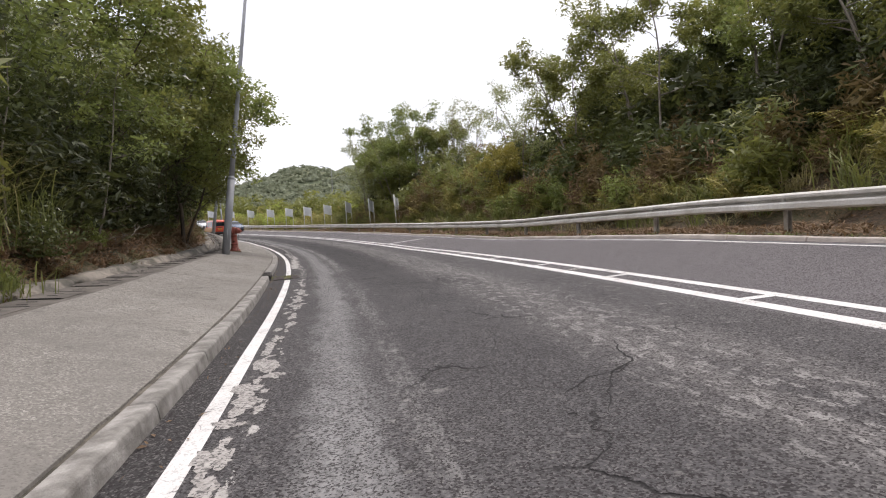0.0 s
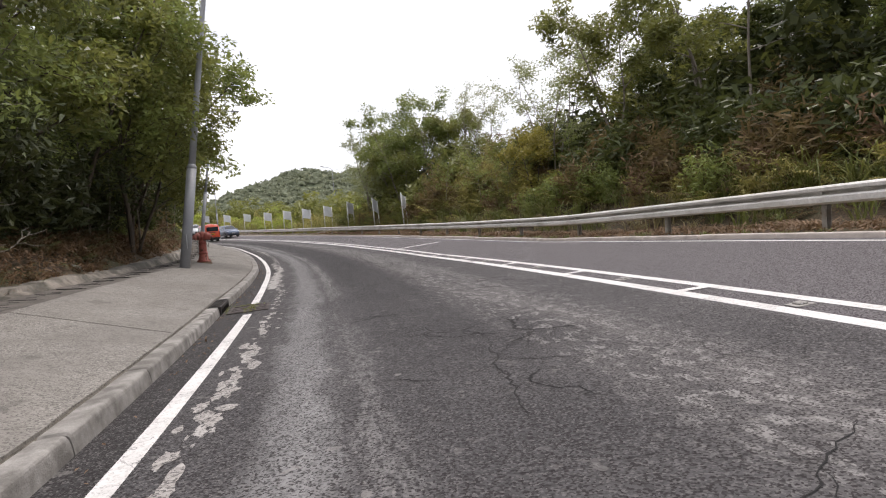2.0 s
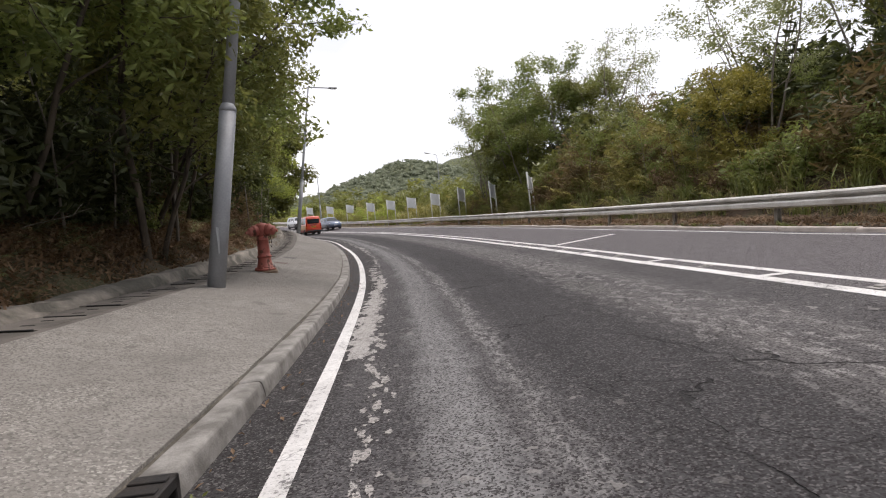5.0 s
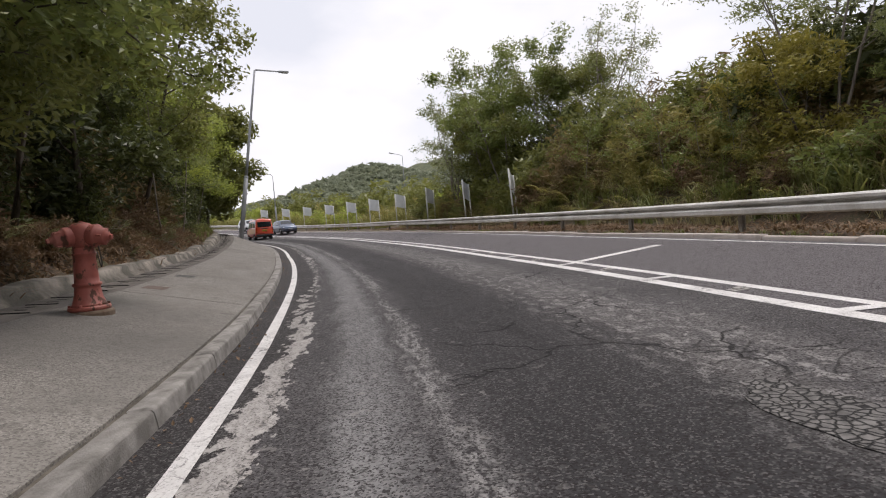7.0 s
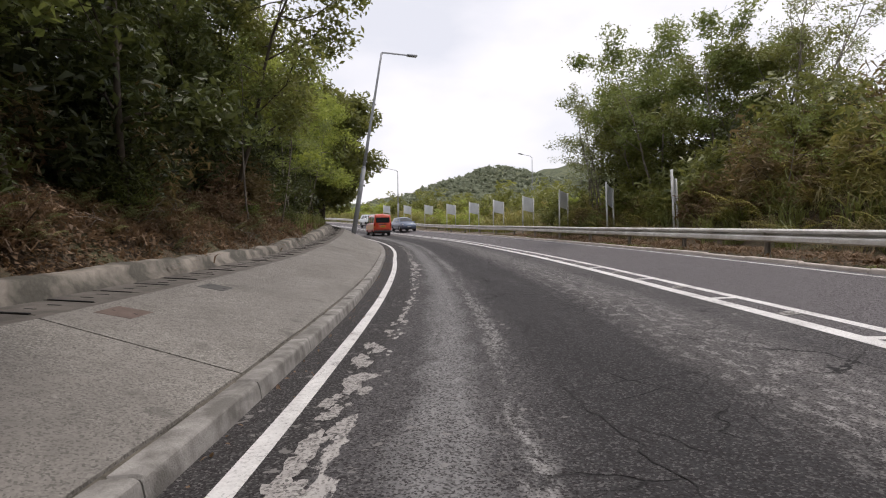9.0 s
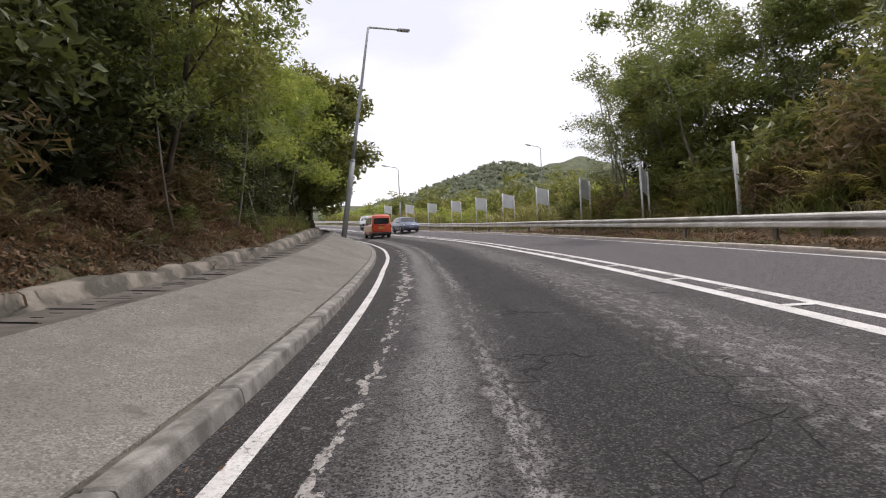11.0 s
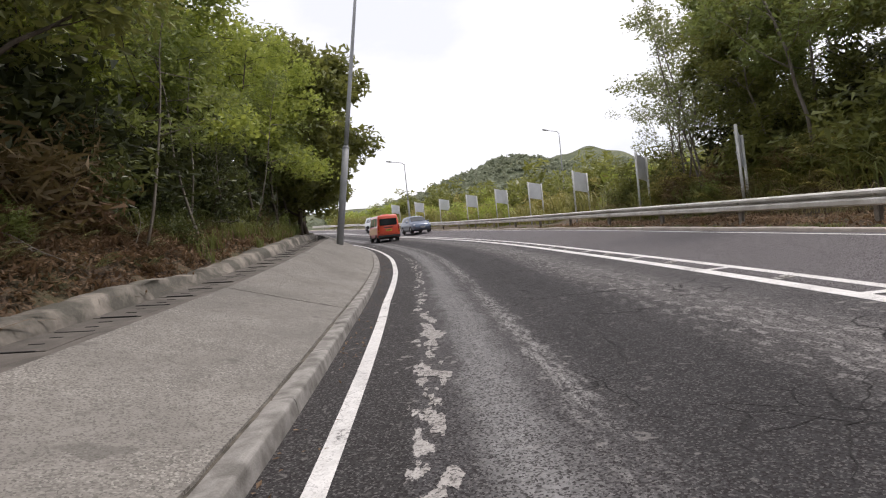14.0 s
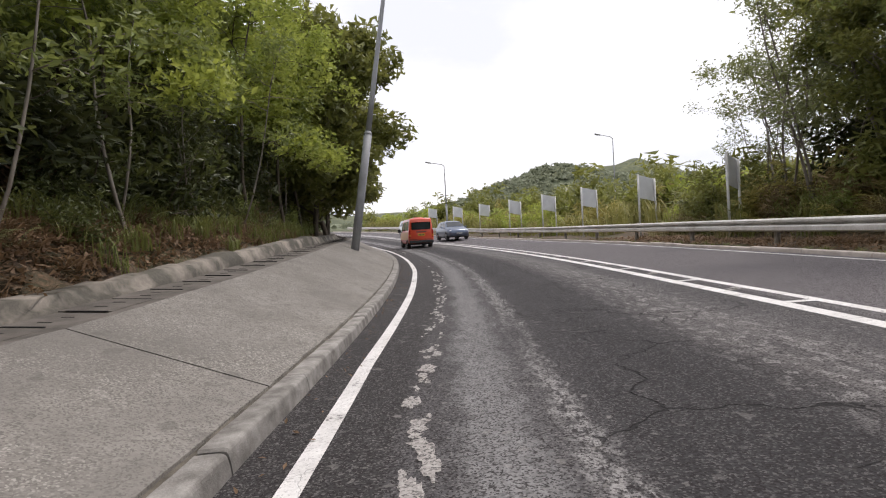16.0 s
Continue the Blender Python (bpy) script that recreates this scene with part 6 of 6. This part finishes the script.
grass("field_grass", [(rg.uniform(54, 125), rg.uniform(11.6, 22), rg.uniform(1.2, 2.6)) for _ in range(330)], FIELD, 6, "yellow-green tall grass in the rough field", (0.6, 0.02), 34)


def litter(name, count, box, seed, label, size=(0.1, 0.05), lift=0.02, mat=None):
    rng = np.random.default_rng(seed)
    s = rng.uniform(box[0], box[1], count)
    n = rng.uniform(box[2], box[3], count)
    x, y = at(s, n)
    z = ground_height(x, y) + lift + rng.random(count) * 0.05
    v, q = leaf_quads(np.column_stack((x, y, z)), rng, *size, up=2.5, droop=0.0, tri=True)
    tagged(new(name, fast_mesh(name, v, q, mat or LITTER_MAT)), label, "leaf litter", kind="stuff")


def fallen_branch(seed, s, n, ln, turn, tilt):
    rng = np.random.default_rng(seed)
    main = wander(rng, (0, 0, 0), (1, 0, tilt), ln, 7, 0.16)
    runs = [(main, list(np.linspace(0.011, 0.004, len(main))))]
    for i in (2, 3, 4, 5):
        tw = wander(rng, main[i], (1, rng.normal(), rng.uniform(-0.2, 0.9)), ln * rng.uniform(0.2, 0.4), 4, 0.25)
        runs.append((tw, list(np.linspace(0.008, 0.003, len(tw)))))
    ob = new("fallen_branch", tubes_mesh("fallen_branch", runs, BARK_PALE, 5))
    ob.matrix_world = Matrix.Translation(put(s, n, ground_at(s, n) + 0.03)) @ Matrix.Rotation(turn, 4, "Z")
    tagged(ob, "bare grey branch lying among the fallen leaves", "branch", "fallen branches")


for k in range(46):
    fallen_branch(300 + k, rp.uniform(-2, 58), rp.uniform(-5.4, -3.6), rp.uniform(0.5, 1.5), any_turn(), rp.uniform(0.0, 0.8))


def rock(seed, s, n, size):
    bm = bmesh.new()
    bmesh.ops.create_icosphere(bm, subdivisions=3, radius=1.0)
    for v in bm.verts:
        d = 1 + 0.25 * noise.noise(v.co * 1.3 + Vector((seed, 0, 0))) + 0.1 * noise.noise(v.co * 4 + Vector((0, seed, 0)))
        v.co = Vector((v.co.x * size * 1.2 * d, v.co.y * size * d, v.co.z * size * 0.7 * d))
    me = bpy.data.meshes.new("rock")
    bm.to_mesh(me)
    bm.free()
    me.materials.append(WALL_MAT)
    ob = new("rock", me)
    ob.matrix_world = Matrix.Translation(put(s, n, float(back_z(s)) + 0.24)) @ Matrix.Rotation(seed, 4, "Z")
    tagged(ob, "rough grey stone on the mortar edging", "rock", "stones on the edging")


for k, (s, n, size) in enumerate(((16.2, -3.75, 0.2), (15.3, -3.8, 0.13), (10.8, -4.0, 0.11), (18.4, -3.75, 0.12), (30.2, -3.75, 0.1))):
    rock(k + 1.0, s, n, size)


def gutter_litter():
    rng = np.random.default_rng(31)
    s = rng.uniform(-6, 60, 420)
    n = kerb_n(s) + 0.03 + rng.random(420) ** 2 * 0.3
    x, y = at(s, n)
    v, q = leaf_quads(np.column_stack((x, y, road_z(s, n) + 0.012)), rng, 0.05, 0.025, up=4, droop=0.0)
    tagged(new("gutter_litter", fast_mesh("gutter_litter", v, q, LITTER_MAT)), "small dry leaves and grit in the gutter", "leaf litter", kind="stuff")


gutter_litter()


def gully_weeds():
    """Moss in the gully grate and small weeds round its rim and the inlet's foot."""
    rng = np.random.default_rng(47)
    s = np.concatenate((rng.normal(12.3, 0.26, 170), rng.normal(12.78, 0.04, 90), rng.uniform(11.9, 13.1, 50)))
    n = np.concatenate((rng.normal(0.1, 0.05, 170), rng.normal(0.06, 0.14, 90), rng.normal(-0.27, 0.025, 50)))
    x, y = at(s, n)
    z = road_z(s, n) + 0.018 + rng.random(310) * 0.01
    v, q = leaf_quads(np.column_stack((x, y, z)), rng, 0.034, 0.012, up=1.0)
    tagged(new("gully_weeds", fast_mesh("gully_weeds", v, q, GRASS_GREEN)), "yellow-green moss and weeds in the gully grate", "moss", kind="stuff")


gully_weeds()
ferns("ferns", [(rg.uniform(4, 50), rg.uniform(-5.0, -3.45), rg.uniform(0.6, 1.3)) for _ in range(170)], LEAF_DARK, 12, "arching green ferns on the left bank", 0.36)
ferns("pale_ferns", [(rg.uniform(26, 54), rg.uniform(-5.8, -3.6), rg.uniform(0.6, 1.2)) for _ in range(90)], LEAF_PALE, 19, "arching grey-green ferns among the litter", 0.36)
ferns("slope_ferns", [(rg.uniform(-6, 60), rg.uniform(11.9, 15.0), rg.uniform(1.0, 2.2)) for _ in range(260)], LEAF_GOLD, 29, "arching yellow-green fronds on the right slope")
ferns("brown_fronds", [(rg.uniform(-6, 60), rg.uniform(11.6, 16.0), rg.uniform(0.9, 2.0)) for _ in range(170)], LEAF_RUST, 39, "withered brown fronds on the right slope")
grass("dead_fronds", [(rg.uniform(-4, 56), rg.uniform(-5.0, -3.2), rg.uniform(0.6, 1.3)) for _ in range(380)], LITTER_MAT, 13, "brown dead fronds on the left bank", (0.5, 0.011), 26, 0.35)
litter("leaf_litter", 90000, (-8, 62, -6.8, -3.15), 8, "brown fallen leaves on the left bank")
litter("edge_litter", 30000, (-8, 62, -4.5, -3.3), 18, "brown fallen leaves banked against the mortar edging", (0.1, 0.05), 0.06)
grass("rail_fronds", [(rg.uniform(-4, 60), rg.uniform(9.7, 11.6), rg.uniform(0.6, 1.3)) for _ in range(300)], LITTER_MAT, 57, "brown dead fronds lying under the barrier", (0.5, 0.013), 26, 0.35)
grass("kerb_weeds", [(rg.uniform(-4, 70), RIGHT_KERB + rg.uniform(0.26, 0.6), rg.uniform(0.25, 0.6)) for _ in range(110)], GRASS_GREEN, 17, "small weeds behind the far kerb", (0.4, 0.01), 22, 0.6)
litter("verge_litter", 26000, (0, 62, 8.9, 13.5), 9, "brown leaves and twigs below the barrier")

for proto in PROTOS:
    drop_proto(proto)


# ---- vehicles ----
CAR_GLASS, _nt, _b = material("tinted_glass")
_b.inputs["Base Color"].default_value = (0.02, 0.025, 0.028, 1)
_b.inputs["Roughness"].default_value, _b.inputs["Specular IOR Level"].default_value = 0.05, 0.8
RUBBER = worn("tyre_rubber", (0.025, 0.025, 0.026), (0.04, 0.038, 0.036), 0.85, 8, 60, 0.2)
BLACK_TRIM = worn("black_plastic", (0.03, 0.03, 0.032), (0.045, 0.044, 0.044), 0.6, 6, 60, 0.1)
ALLOY = worn("wheel_alloy", (0.55, 0.56, 0.57), (0.35, 0.35, 0.36), 0.35, 6, 60, 0.05, 0.8)
CHROME = worn("bright_trim", (0.7, 0.71, 0.72), (0.55, 0.56, 0.57), 0.25, 6, 60, 0.02, 0.9)
LENS_RED = worn("red_lens", (0.45, 0.02, 0.015), (0.3, 0.015, 0.012), 0.25, 6, 60, 0.02)
LENS_AMBER = worn("amber_lens", (0.7, 0.25, 0.02), (0.55, 0.18, 0.02), 0.25, 6, 60, 0.02)
LENS_CLEAR = worn("clear_lens", (0.75, 0.77, 0.8), (0.55, 0.57, 0.6), 0.15, 6, 60, 0.02)


def car_paint(name, base, dirt, metal=0.0):
    m, nt, b = material(name)
    pos = nt.nodes.new("ShaderNodeTexCoord").outputs["Object"]
    sep = nt.nodes.new("ShaderNodeSeparateXYZ")
    nt.links.new(pos, sep.inputs[0])
    f = math_node(nt, "MULTIPLY", ramp(nt, sep.outputs[2], 0.75, 0.25, 0, 0.6), noise_tex(nt, 5, 4, 0.6, pos))
    col = mix_rgb(nt, f, base, dirt)
    col = mix_rgb(nt, ramp(nt, noise_tex(nt, 1.4, 4, 0.6, pos), 0.45, 0.75, 0, 0.15), col, dirt)
    nt.links.new(col, b.inputs["Base Color"])
    b.inputs["Roughness"].default_value, b.inputs["Metallic"].default_value = 0.35, metal
    b.inputs["Coat Weight"].default_value, b.inputs["Coat Roughness"].default_value = 0.6, 0.08
    return m


class Hull:
    """A body lofted through cross-sections: y, half width, floor, waist, roof, half width of the roof."""

    def __init__(self, rows):
        self.rows = np.array(rows, float)

    def section(self, y):
        w, zb, belt, zr, wt = (np.interp(y, self.rows[:, 0], self.rows[:, i]) for i in range(1, 6))
        mid = zb + (belt - zb) * 0.55
        return np.array([(0, zb), (w * 0.86, zb), (w * 0.97, zb + 0.1), (w, mid), (w * 0.985, belt - 0.03), (w * 0.95, belt), (wt, zr - 0.07), (wt - 0.035, zr - 0.025), (wt - 0.13, zr), (0, zr + 0.025)])

    def mesh(self, name, mat):
        ys = sorted(set(list(self.rows[:, 0]) + list(np.linspace(self.rows[0, 0], self.rows[-1, 0], 22))))
        vs, fs = [], []
        for y in ys:
            p = self.section(y)
            ring = [(x, y, z) for x, z in p] + [(-x, y, z) for x, z in p[-2:0:-1]]
            vs += ring
        w = len(ring)
        for i in range(len(ys) - 1):
            for k in range(w):
                a, b = i * w + k, i * w + (k + 1) % w
                fs.append((b, a, a + w, b + w))
        fs.append(tuple(range(w)))
        fs.append(tuple(range(len(vs) - w, len(vs)))[::-1])
        me = mesh_of(name, vs, fs, mat, True)
        bm = bmesh.new()
        bm.from_mesh(me)
        bmesh.ops.recalc_face_normals(bm, faces=bm.faces)
        bm.to_mesh(me)
        bm.free()
        return me

    def side(self, name, y0, y1, f0, f1, side, mat, slant=(0, 0), out=0.012):
        vs = []
        k = 6
        for i in range(k):
            for f in (f0, f1):
                g = i / (k - 1)
                y = y0 + (y1 - y0) * g + (slant[0] * (1 - g) + slant[1] * g) * (f - f0) / max(f1 - f0, 1e-6)
                p = self.section(y)
                x, z = p[5] + (p[6] - p[5]) * f
                vs += [(side * (x + out), y, z + 0.002), (side * (x - 0.01), y, z)]
        fs = []
        for i in range(k - 1):
            a = i * 4
            fs += [(a, a + 2, a + 6, a + 4), (a + 1, a, a + 4, a + 5), (a + 2, a + 3, a + 7, a + 6)]
        return mesh_of(name, vs, fs, mat)

    def low_side(self, name, y0, y1, z0, z1, side, mat, out=0.012):
        vs, k = [], 8
        for i in range(k):
            y = y0 + (y1 - y0) * i / (k - 1)
            p = self.section(y)
            for z in np.linspace(z0, z1, 4):
                x = np.interp(z, [p[2][1], p[3][1], p[4][1], p[5][1], p[6][1]], [p[2][0], p[3][0], p[4][0], p[5][0], p[6][0]])
                vs.append((side * (x + out), y, z))
        fs = [(i * 4 + j, i * 4 + j + 1, (i + 1) * 4 + j + 1, (i + 1) * 4 + j) for i in range(k - 1) for j in range(3)]
        return mesh_of(name, vs, fs, mat, True)

    def top(self, name, y0, y1, g, mat, out=0.012, narrow=0.0):
        vs, k, c = [], 5, 7
        for i in range(k):
            y = y0 + (y1 - y0) * i / (k - 1)
            p = self.section(y)
            for j in range(c):
                h = (j / (c - 1) * 2 - 1) * (g - narrow * i / (k - 1))
                x = abs(h) * p[7][0]
                z = np.interp(x, [0, p[8][0], p[7][0]], [p[9][1], p[8][1], p[7][1]])
                vs.append((math.copysign(x, h), y, z + out))
        fs = [(i * c + j, i * c + j + 1, (i + 1) * c + j + 1, (i + 1) * c + j) for i in range(k - 1) for j in range(c - 1)]
        return mesh_of(name, vs, fs, mat, True)


def add_wheel(th, x, y, r, rim_mat):
    side = 1 if x > 0 else -1
    m = Matrix.Translation((x, y, r)) @ Matrix.Rotation(side * math.pi / 2, 4, "Y")
    v, f = lathe([(r * 0.6, -0.1), (r * 0.94, -0.1), (r, -0.07), (r, 0.07), (r * 0.94, 0.1), (r * 0.66, 0.1), (r * 0.64, 0.07)], 26)
    wheel = part("wheel", mesh_of("wheel", [m @ Vector(p) for p in lathe([(r * 0.3, -0.09), (r * 0.3, 0.02)], 16)[0]], lathe([(0, 0), (0, 1)], 16)[1], BLACK_TRIM), th)
    part("tyre", mesh_of("tyre", [m @ Vector(p) for p in v], f, RUBBER, True), wheel, "black rubber tyre")
    bm = bmesh.new()
    bmesh.ops.create_cone(bm, cap_ends=True, segments=24, radius1=r * 0.17, radius2=r * 0.14, depth=0.05, matrix=Matrix.Translation((0, 0, 0.07)))
    for k in range(6):
        bm_box(bm, (r * 0.14, r * 0.6, 0.03), Matrix.Rotation(k * math.pi / 3, 4, "Z") @ Matrix.Translation((0, r * 0.34, 0.06)), 0.006)
    v, f = lathe([(r * 0.58, 0.03), (r * 0.66, 0.075), (r * 0.6, 0.08), (r * 0.56, 0.05)], 24)
    bmesh.ops.transform(bm, matrix=m, verts=bm.verts)
    part("rim", bm, wheel, "metal wheel rim", rim_mat)
    v2, f2 = lathe([(r * 1.13, -0.12), (r * 1.13, -0.01), (r * 1.02, 0.0)], 26)
    part("wheel_arch", mesh_of("wheel_arch", [m @ Vector(p) for p in v2], f2, BLACK_TRIM), th)


def build_van(s, n):
    th = empty("van", Matrix.Translation(put(s, n, float(road_z(s, n)))) @ Matrix.Rotation(heading(s), 4, "Z"))
    tagged(th, "orange-red van with yellow sides driving up the road", "van")
    red = car_paint("orange_red_paint", (0.72, 0.075, 0.025), (0.3, 0.1, 0.06))
    yellow = car_paint("yellow_orange_paint", (0.75, 0.32, 0.04), (0.35, 0.18, 0.07))
    h = Hull([(0.0, .80, .40, 1.12, 1.90, .71), (0.07, .855, .34, 1.16, 1.99, .73), (.3, .865, .32, 1.17, 2.03, .735), (3.2, .865, .32, 1.17, 2.03, .735), (3.55, .865, .32, 1.16, 1.98, .72), (4.15, .86, .32, 1.12, 1.28, .76), (4.5, .84, .34, .92, 1.06, .74), (4.72, .76, .38, .8, .9, .66)])
    part("body", h.mesh("body", red), th, "orange-red painted van body")
    for sd in (-1, 1):
        for a, b in ((0.35, 1.45), (1.6, 2.75)):
            part("side_window", h.side("side_window", a, b, 0.08, 0.86, sd, CAR_GLASS), th, "dark tinted window")
        part("front_side_window", h.side("front_side_window", 2.9, 3.95, 0.08, 0.84, sd, CAR_GLASS, (0, -0.42)), th, "dark tinted window")
        part("side_panel", h.low_side("side_panel", 0.2, 4.2, 0.62, 1.12, sd, yellow), th, "yellow-orange side panel")
        part("tail_light", box_mesh("tail_light", (0.1, 0.04, 0.52), LENS_RED, 0.015, (sd * 0.775, 0.0, 0.98)), th, "red tail light")
        part("indicator", box_mesh("indicator", (0.1, 0.042, 0.14), LENS_AMBER, 0.012, (sd * 0.776, -0.004, 0.86)), th, "amber indicator")
        part("headlight", box_mesh("headlight", (0.3, 0.08, 0.2), LENS_CLEAR, 0.03, (sd * 0.56, 4.66, 0.78)), th, "clear headlight")
        part("mirror", box_mesh("mirror", (0.2, 0.1, 0.26), BLACK_TRIM, 0.03, (sd * 0.99, 3.85, 1.28)), th, "black door mirror")
        add_wheel(th, sd * 0.77, 0.95, 0.32, ALLOY)
        add_wheel(th, sd * 0.77, 3.75, 0.32, ALLOY)
    part("rear_window", box_mesh("rear_window", (1.3, 0.02, 0.5), CAR_GLASS, 0.05, (0, -0.0, 1.5)), th, "dark rear window")
    part("windscreen", h.top("windscreen", 3.6, 4.1, 0.95, CAR_GLASS), th, "dark windscreen")
    part("tailgate_seam", box_mesh("tailgate_seam", (1.42, 0.012, 0.015), BLACK_TRIM, 0, (0, -0.002, 0.6)), th)
    part("tailgate_handle", box_mesh("tailgate_handle", (0.7, 0.04, 0.07), BLACK_TRIM, 0.015, (0, -0.012, 1.1)), th, "black tailgate handle")
    part("rear_bumper", box_mesh("rear_bumper", (1.66, 0.16, 0.2), BLACK_TRIM, 0.04, (0, 0.0, 0.44)), th, "black rear bumper")
    part("underbody", box_mesh("underbody", (1.4, 4.1, 0.14), BLACK_TRIM, 0.03, (0, 2.3, 0.3)), th)
    plate = part("number_plate", box_mesh("number_plate", (0.46, 0.02, 0.15), worn("yellow_plate", (0.75, 0.5, 0.03), (0.6, 0.4, 0.03), 0.5), 0.004, (0, -0.018, 0.9)), th, "yellow plate with dark bars")
    for k in range(4):
        part("bar", box_mesh("bar", (0.06, 0.006, 0.08), BLACK_TRIM, 0, (-0.15 + 0.1 * k, -0.03, 0.9)), plate)
    part("roof_hatch", box_mesh("roof_hatch", (0.6, 0.7, 0.07), red, 0.03, (0, 1.2, 2.07)), th)


def build_car(s, n, name, label, paint, tall=1.0, estate=False):
    th = empty(name, Matrix.Translation(put(s, n, float(road_z(s, n)))) @ Matrix.Rotation(heading(s) + math.pi, 4, "Z"))
    tagged(th, label, "car")
    u = tall
    back = [(0.0, .68, .36, .72, .92, .58), (.1, .83, .26, .86 * u, 1.2 * u, .64), (.3, .87, .24, .93 * u, 1.4 * u, .63)] if not estate else [(0.0, .72, .4, .85, 1.1, .6), (.1, .86, .3, .95 * u, 1.42 * u, .66), (.3, .89, .28, .97 * u, 1.5 * u, .66)]
    h = Hull(back + [(1.0, .89, .22 * u, .94 * u, 1.47 * u, .62), (2.0, .89, .22 * u, .93 * u, 1.48 * u, .63), (2.5, .89, .22 * u, .92 * u, 1.42 * u, .61), (3.2, .89, .22 * u, .9 * u, .97 * u, .76), (3.75, .87, .22 * u, .8 * u, .88 * u, .7), (4.08, .8, .24, .64 * u, .74 * u, .62), (4.22, .6, .32, .54, .6, .5)])
    part("body", h.mesh("body", paint), th)
    for sd in (-1, 1):
        part("rear_side_window", h.side("rear_side_window", 0.55, 1.55, 0.1, 0.86, sd, CAR_GLASS, (0.2, 0)), th, "dark side window")
        part("front_side_window", h.side("front_side_window", 1.66, 3.0, 0.1, 0.86, sd, CAR_GLASS, (0, -0.5)), th, "dark side window")
        part("headlight", box_mesh("headlight", (0.32, 0.2, 0.13), LENS_CLEAR, 0.04, (sd * 0.6, 3.98, 0.66 * u)), th, "clear headlight")
        part("tail_light", box_mesh("tail_light", (0.2, 0.12, 0.2), LENS_RED, 0.04, (sd * 0.68, 0.06, 0.82 * u)), th, "red tail light")
        part("mirror", box_mesh("mirror", (0.2, 0.12, 0.14), paint, 0.04, (sd * 0.97, 2.75, 0.98 * u)), th)
        part("fog_light", box_mesh("fog_light", (0.2, 0.06, 0.09), BLACK_TRIM, 0.02, (sd * 0.55, 4.12, 0.38)), th)
        part("sill", box_mesh("sill", (0.05, 2.0, 0.1), BLACK_TRIM, 0.02, (sd * 0.82, 2.05, 0.26)), th)
        add_wheel(th, sd * 0.8, 0.78, 0.315 * u, ALLOY)
        add_wheel(th, sd * 0.8, 3.4, 0.315 * u, ALLOY)
    part("windscreen", h.top("windscreen", 2.56, 3.14, 0.96, CAR_GLASS), th, "dark windscreen")
    part("rear_window", h.top("rear_window", 0.11, 0.28, 0.9, CAR_GLASS), th, "dark rear window")
    part("grille", box_mesh("grille", (0.8, 0.06, 0.1), BLACK_TRIM, 0.02, (0, 4.13, 0.6 * u)), th, "black grille")
    part("lower_grille", box_mesh("lower_grille", (0.9, 0.06, 0.14), BLACK_TRIM, 0.02, (0, 4.17, 0.38)), th, "black lower air intake")
    part("grille_trim", box_mesh("grille_trim", (0.8, 0.02, 0.016), CHROME, 0.004, (0, 4.165, 0.6 * u)), th)
    part("number_plate", box_mesh("number_plate", (0.46, 0.02, 0.11), worn("white_plate", (0.7, 0.7, 0.68), (0.6, 0.6, 0.58), 0.5), 0.004, (0, 4.21, 0.47)), th, "white plate")
    part("underbody", box_mesh("underbody", (1.4, 3.6, 0.12), BLACK_TRIM, 0.03, (0, 2.1, 0.22)), th)
    if estate:
        for sd in (-1, 1):
            part("roof_rail", tubes_mesh("roof_rail", [([(sd * 0.56, 0.5, 1.5 * u), (sd * 0.57, 1.4, 1.55 * u), (sd * 0.56, 2.3, 1.48 * u)], [0.018] * 3)], CHROME, 6), th)


build_van(75.0, 3.0)
build_car(84.0, 6.9, "hatchback", "metallic blue-grey hatchback coming down the far lane", car_paint("blue_grey_paint", (0.075, 0.105, 0.165), (0.12, 0.115, 0.11), 0.35))
build_car(97.0, 6.9, "estate_car", "silver estate car coming down the far lane", car_paint("silver_paint", (0.55, 0.56, 0.57), (0.3, 0.29, 0.27), 0.4), 1.1, True)
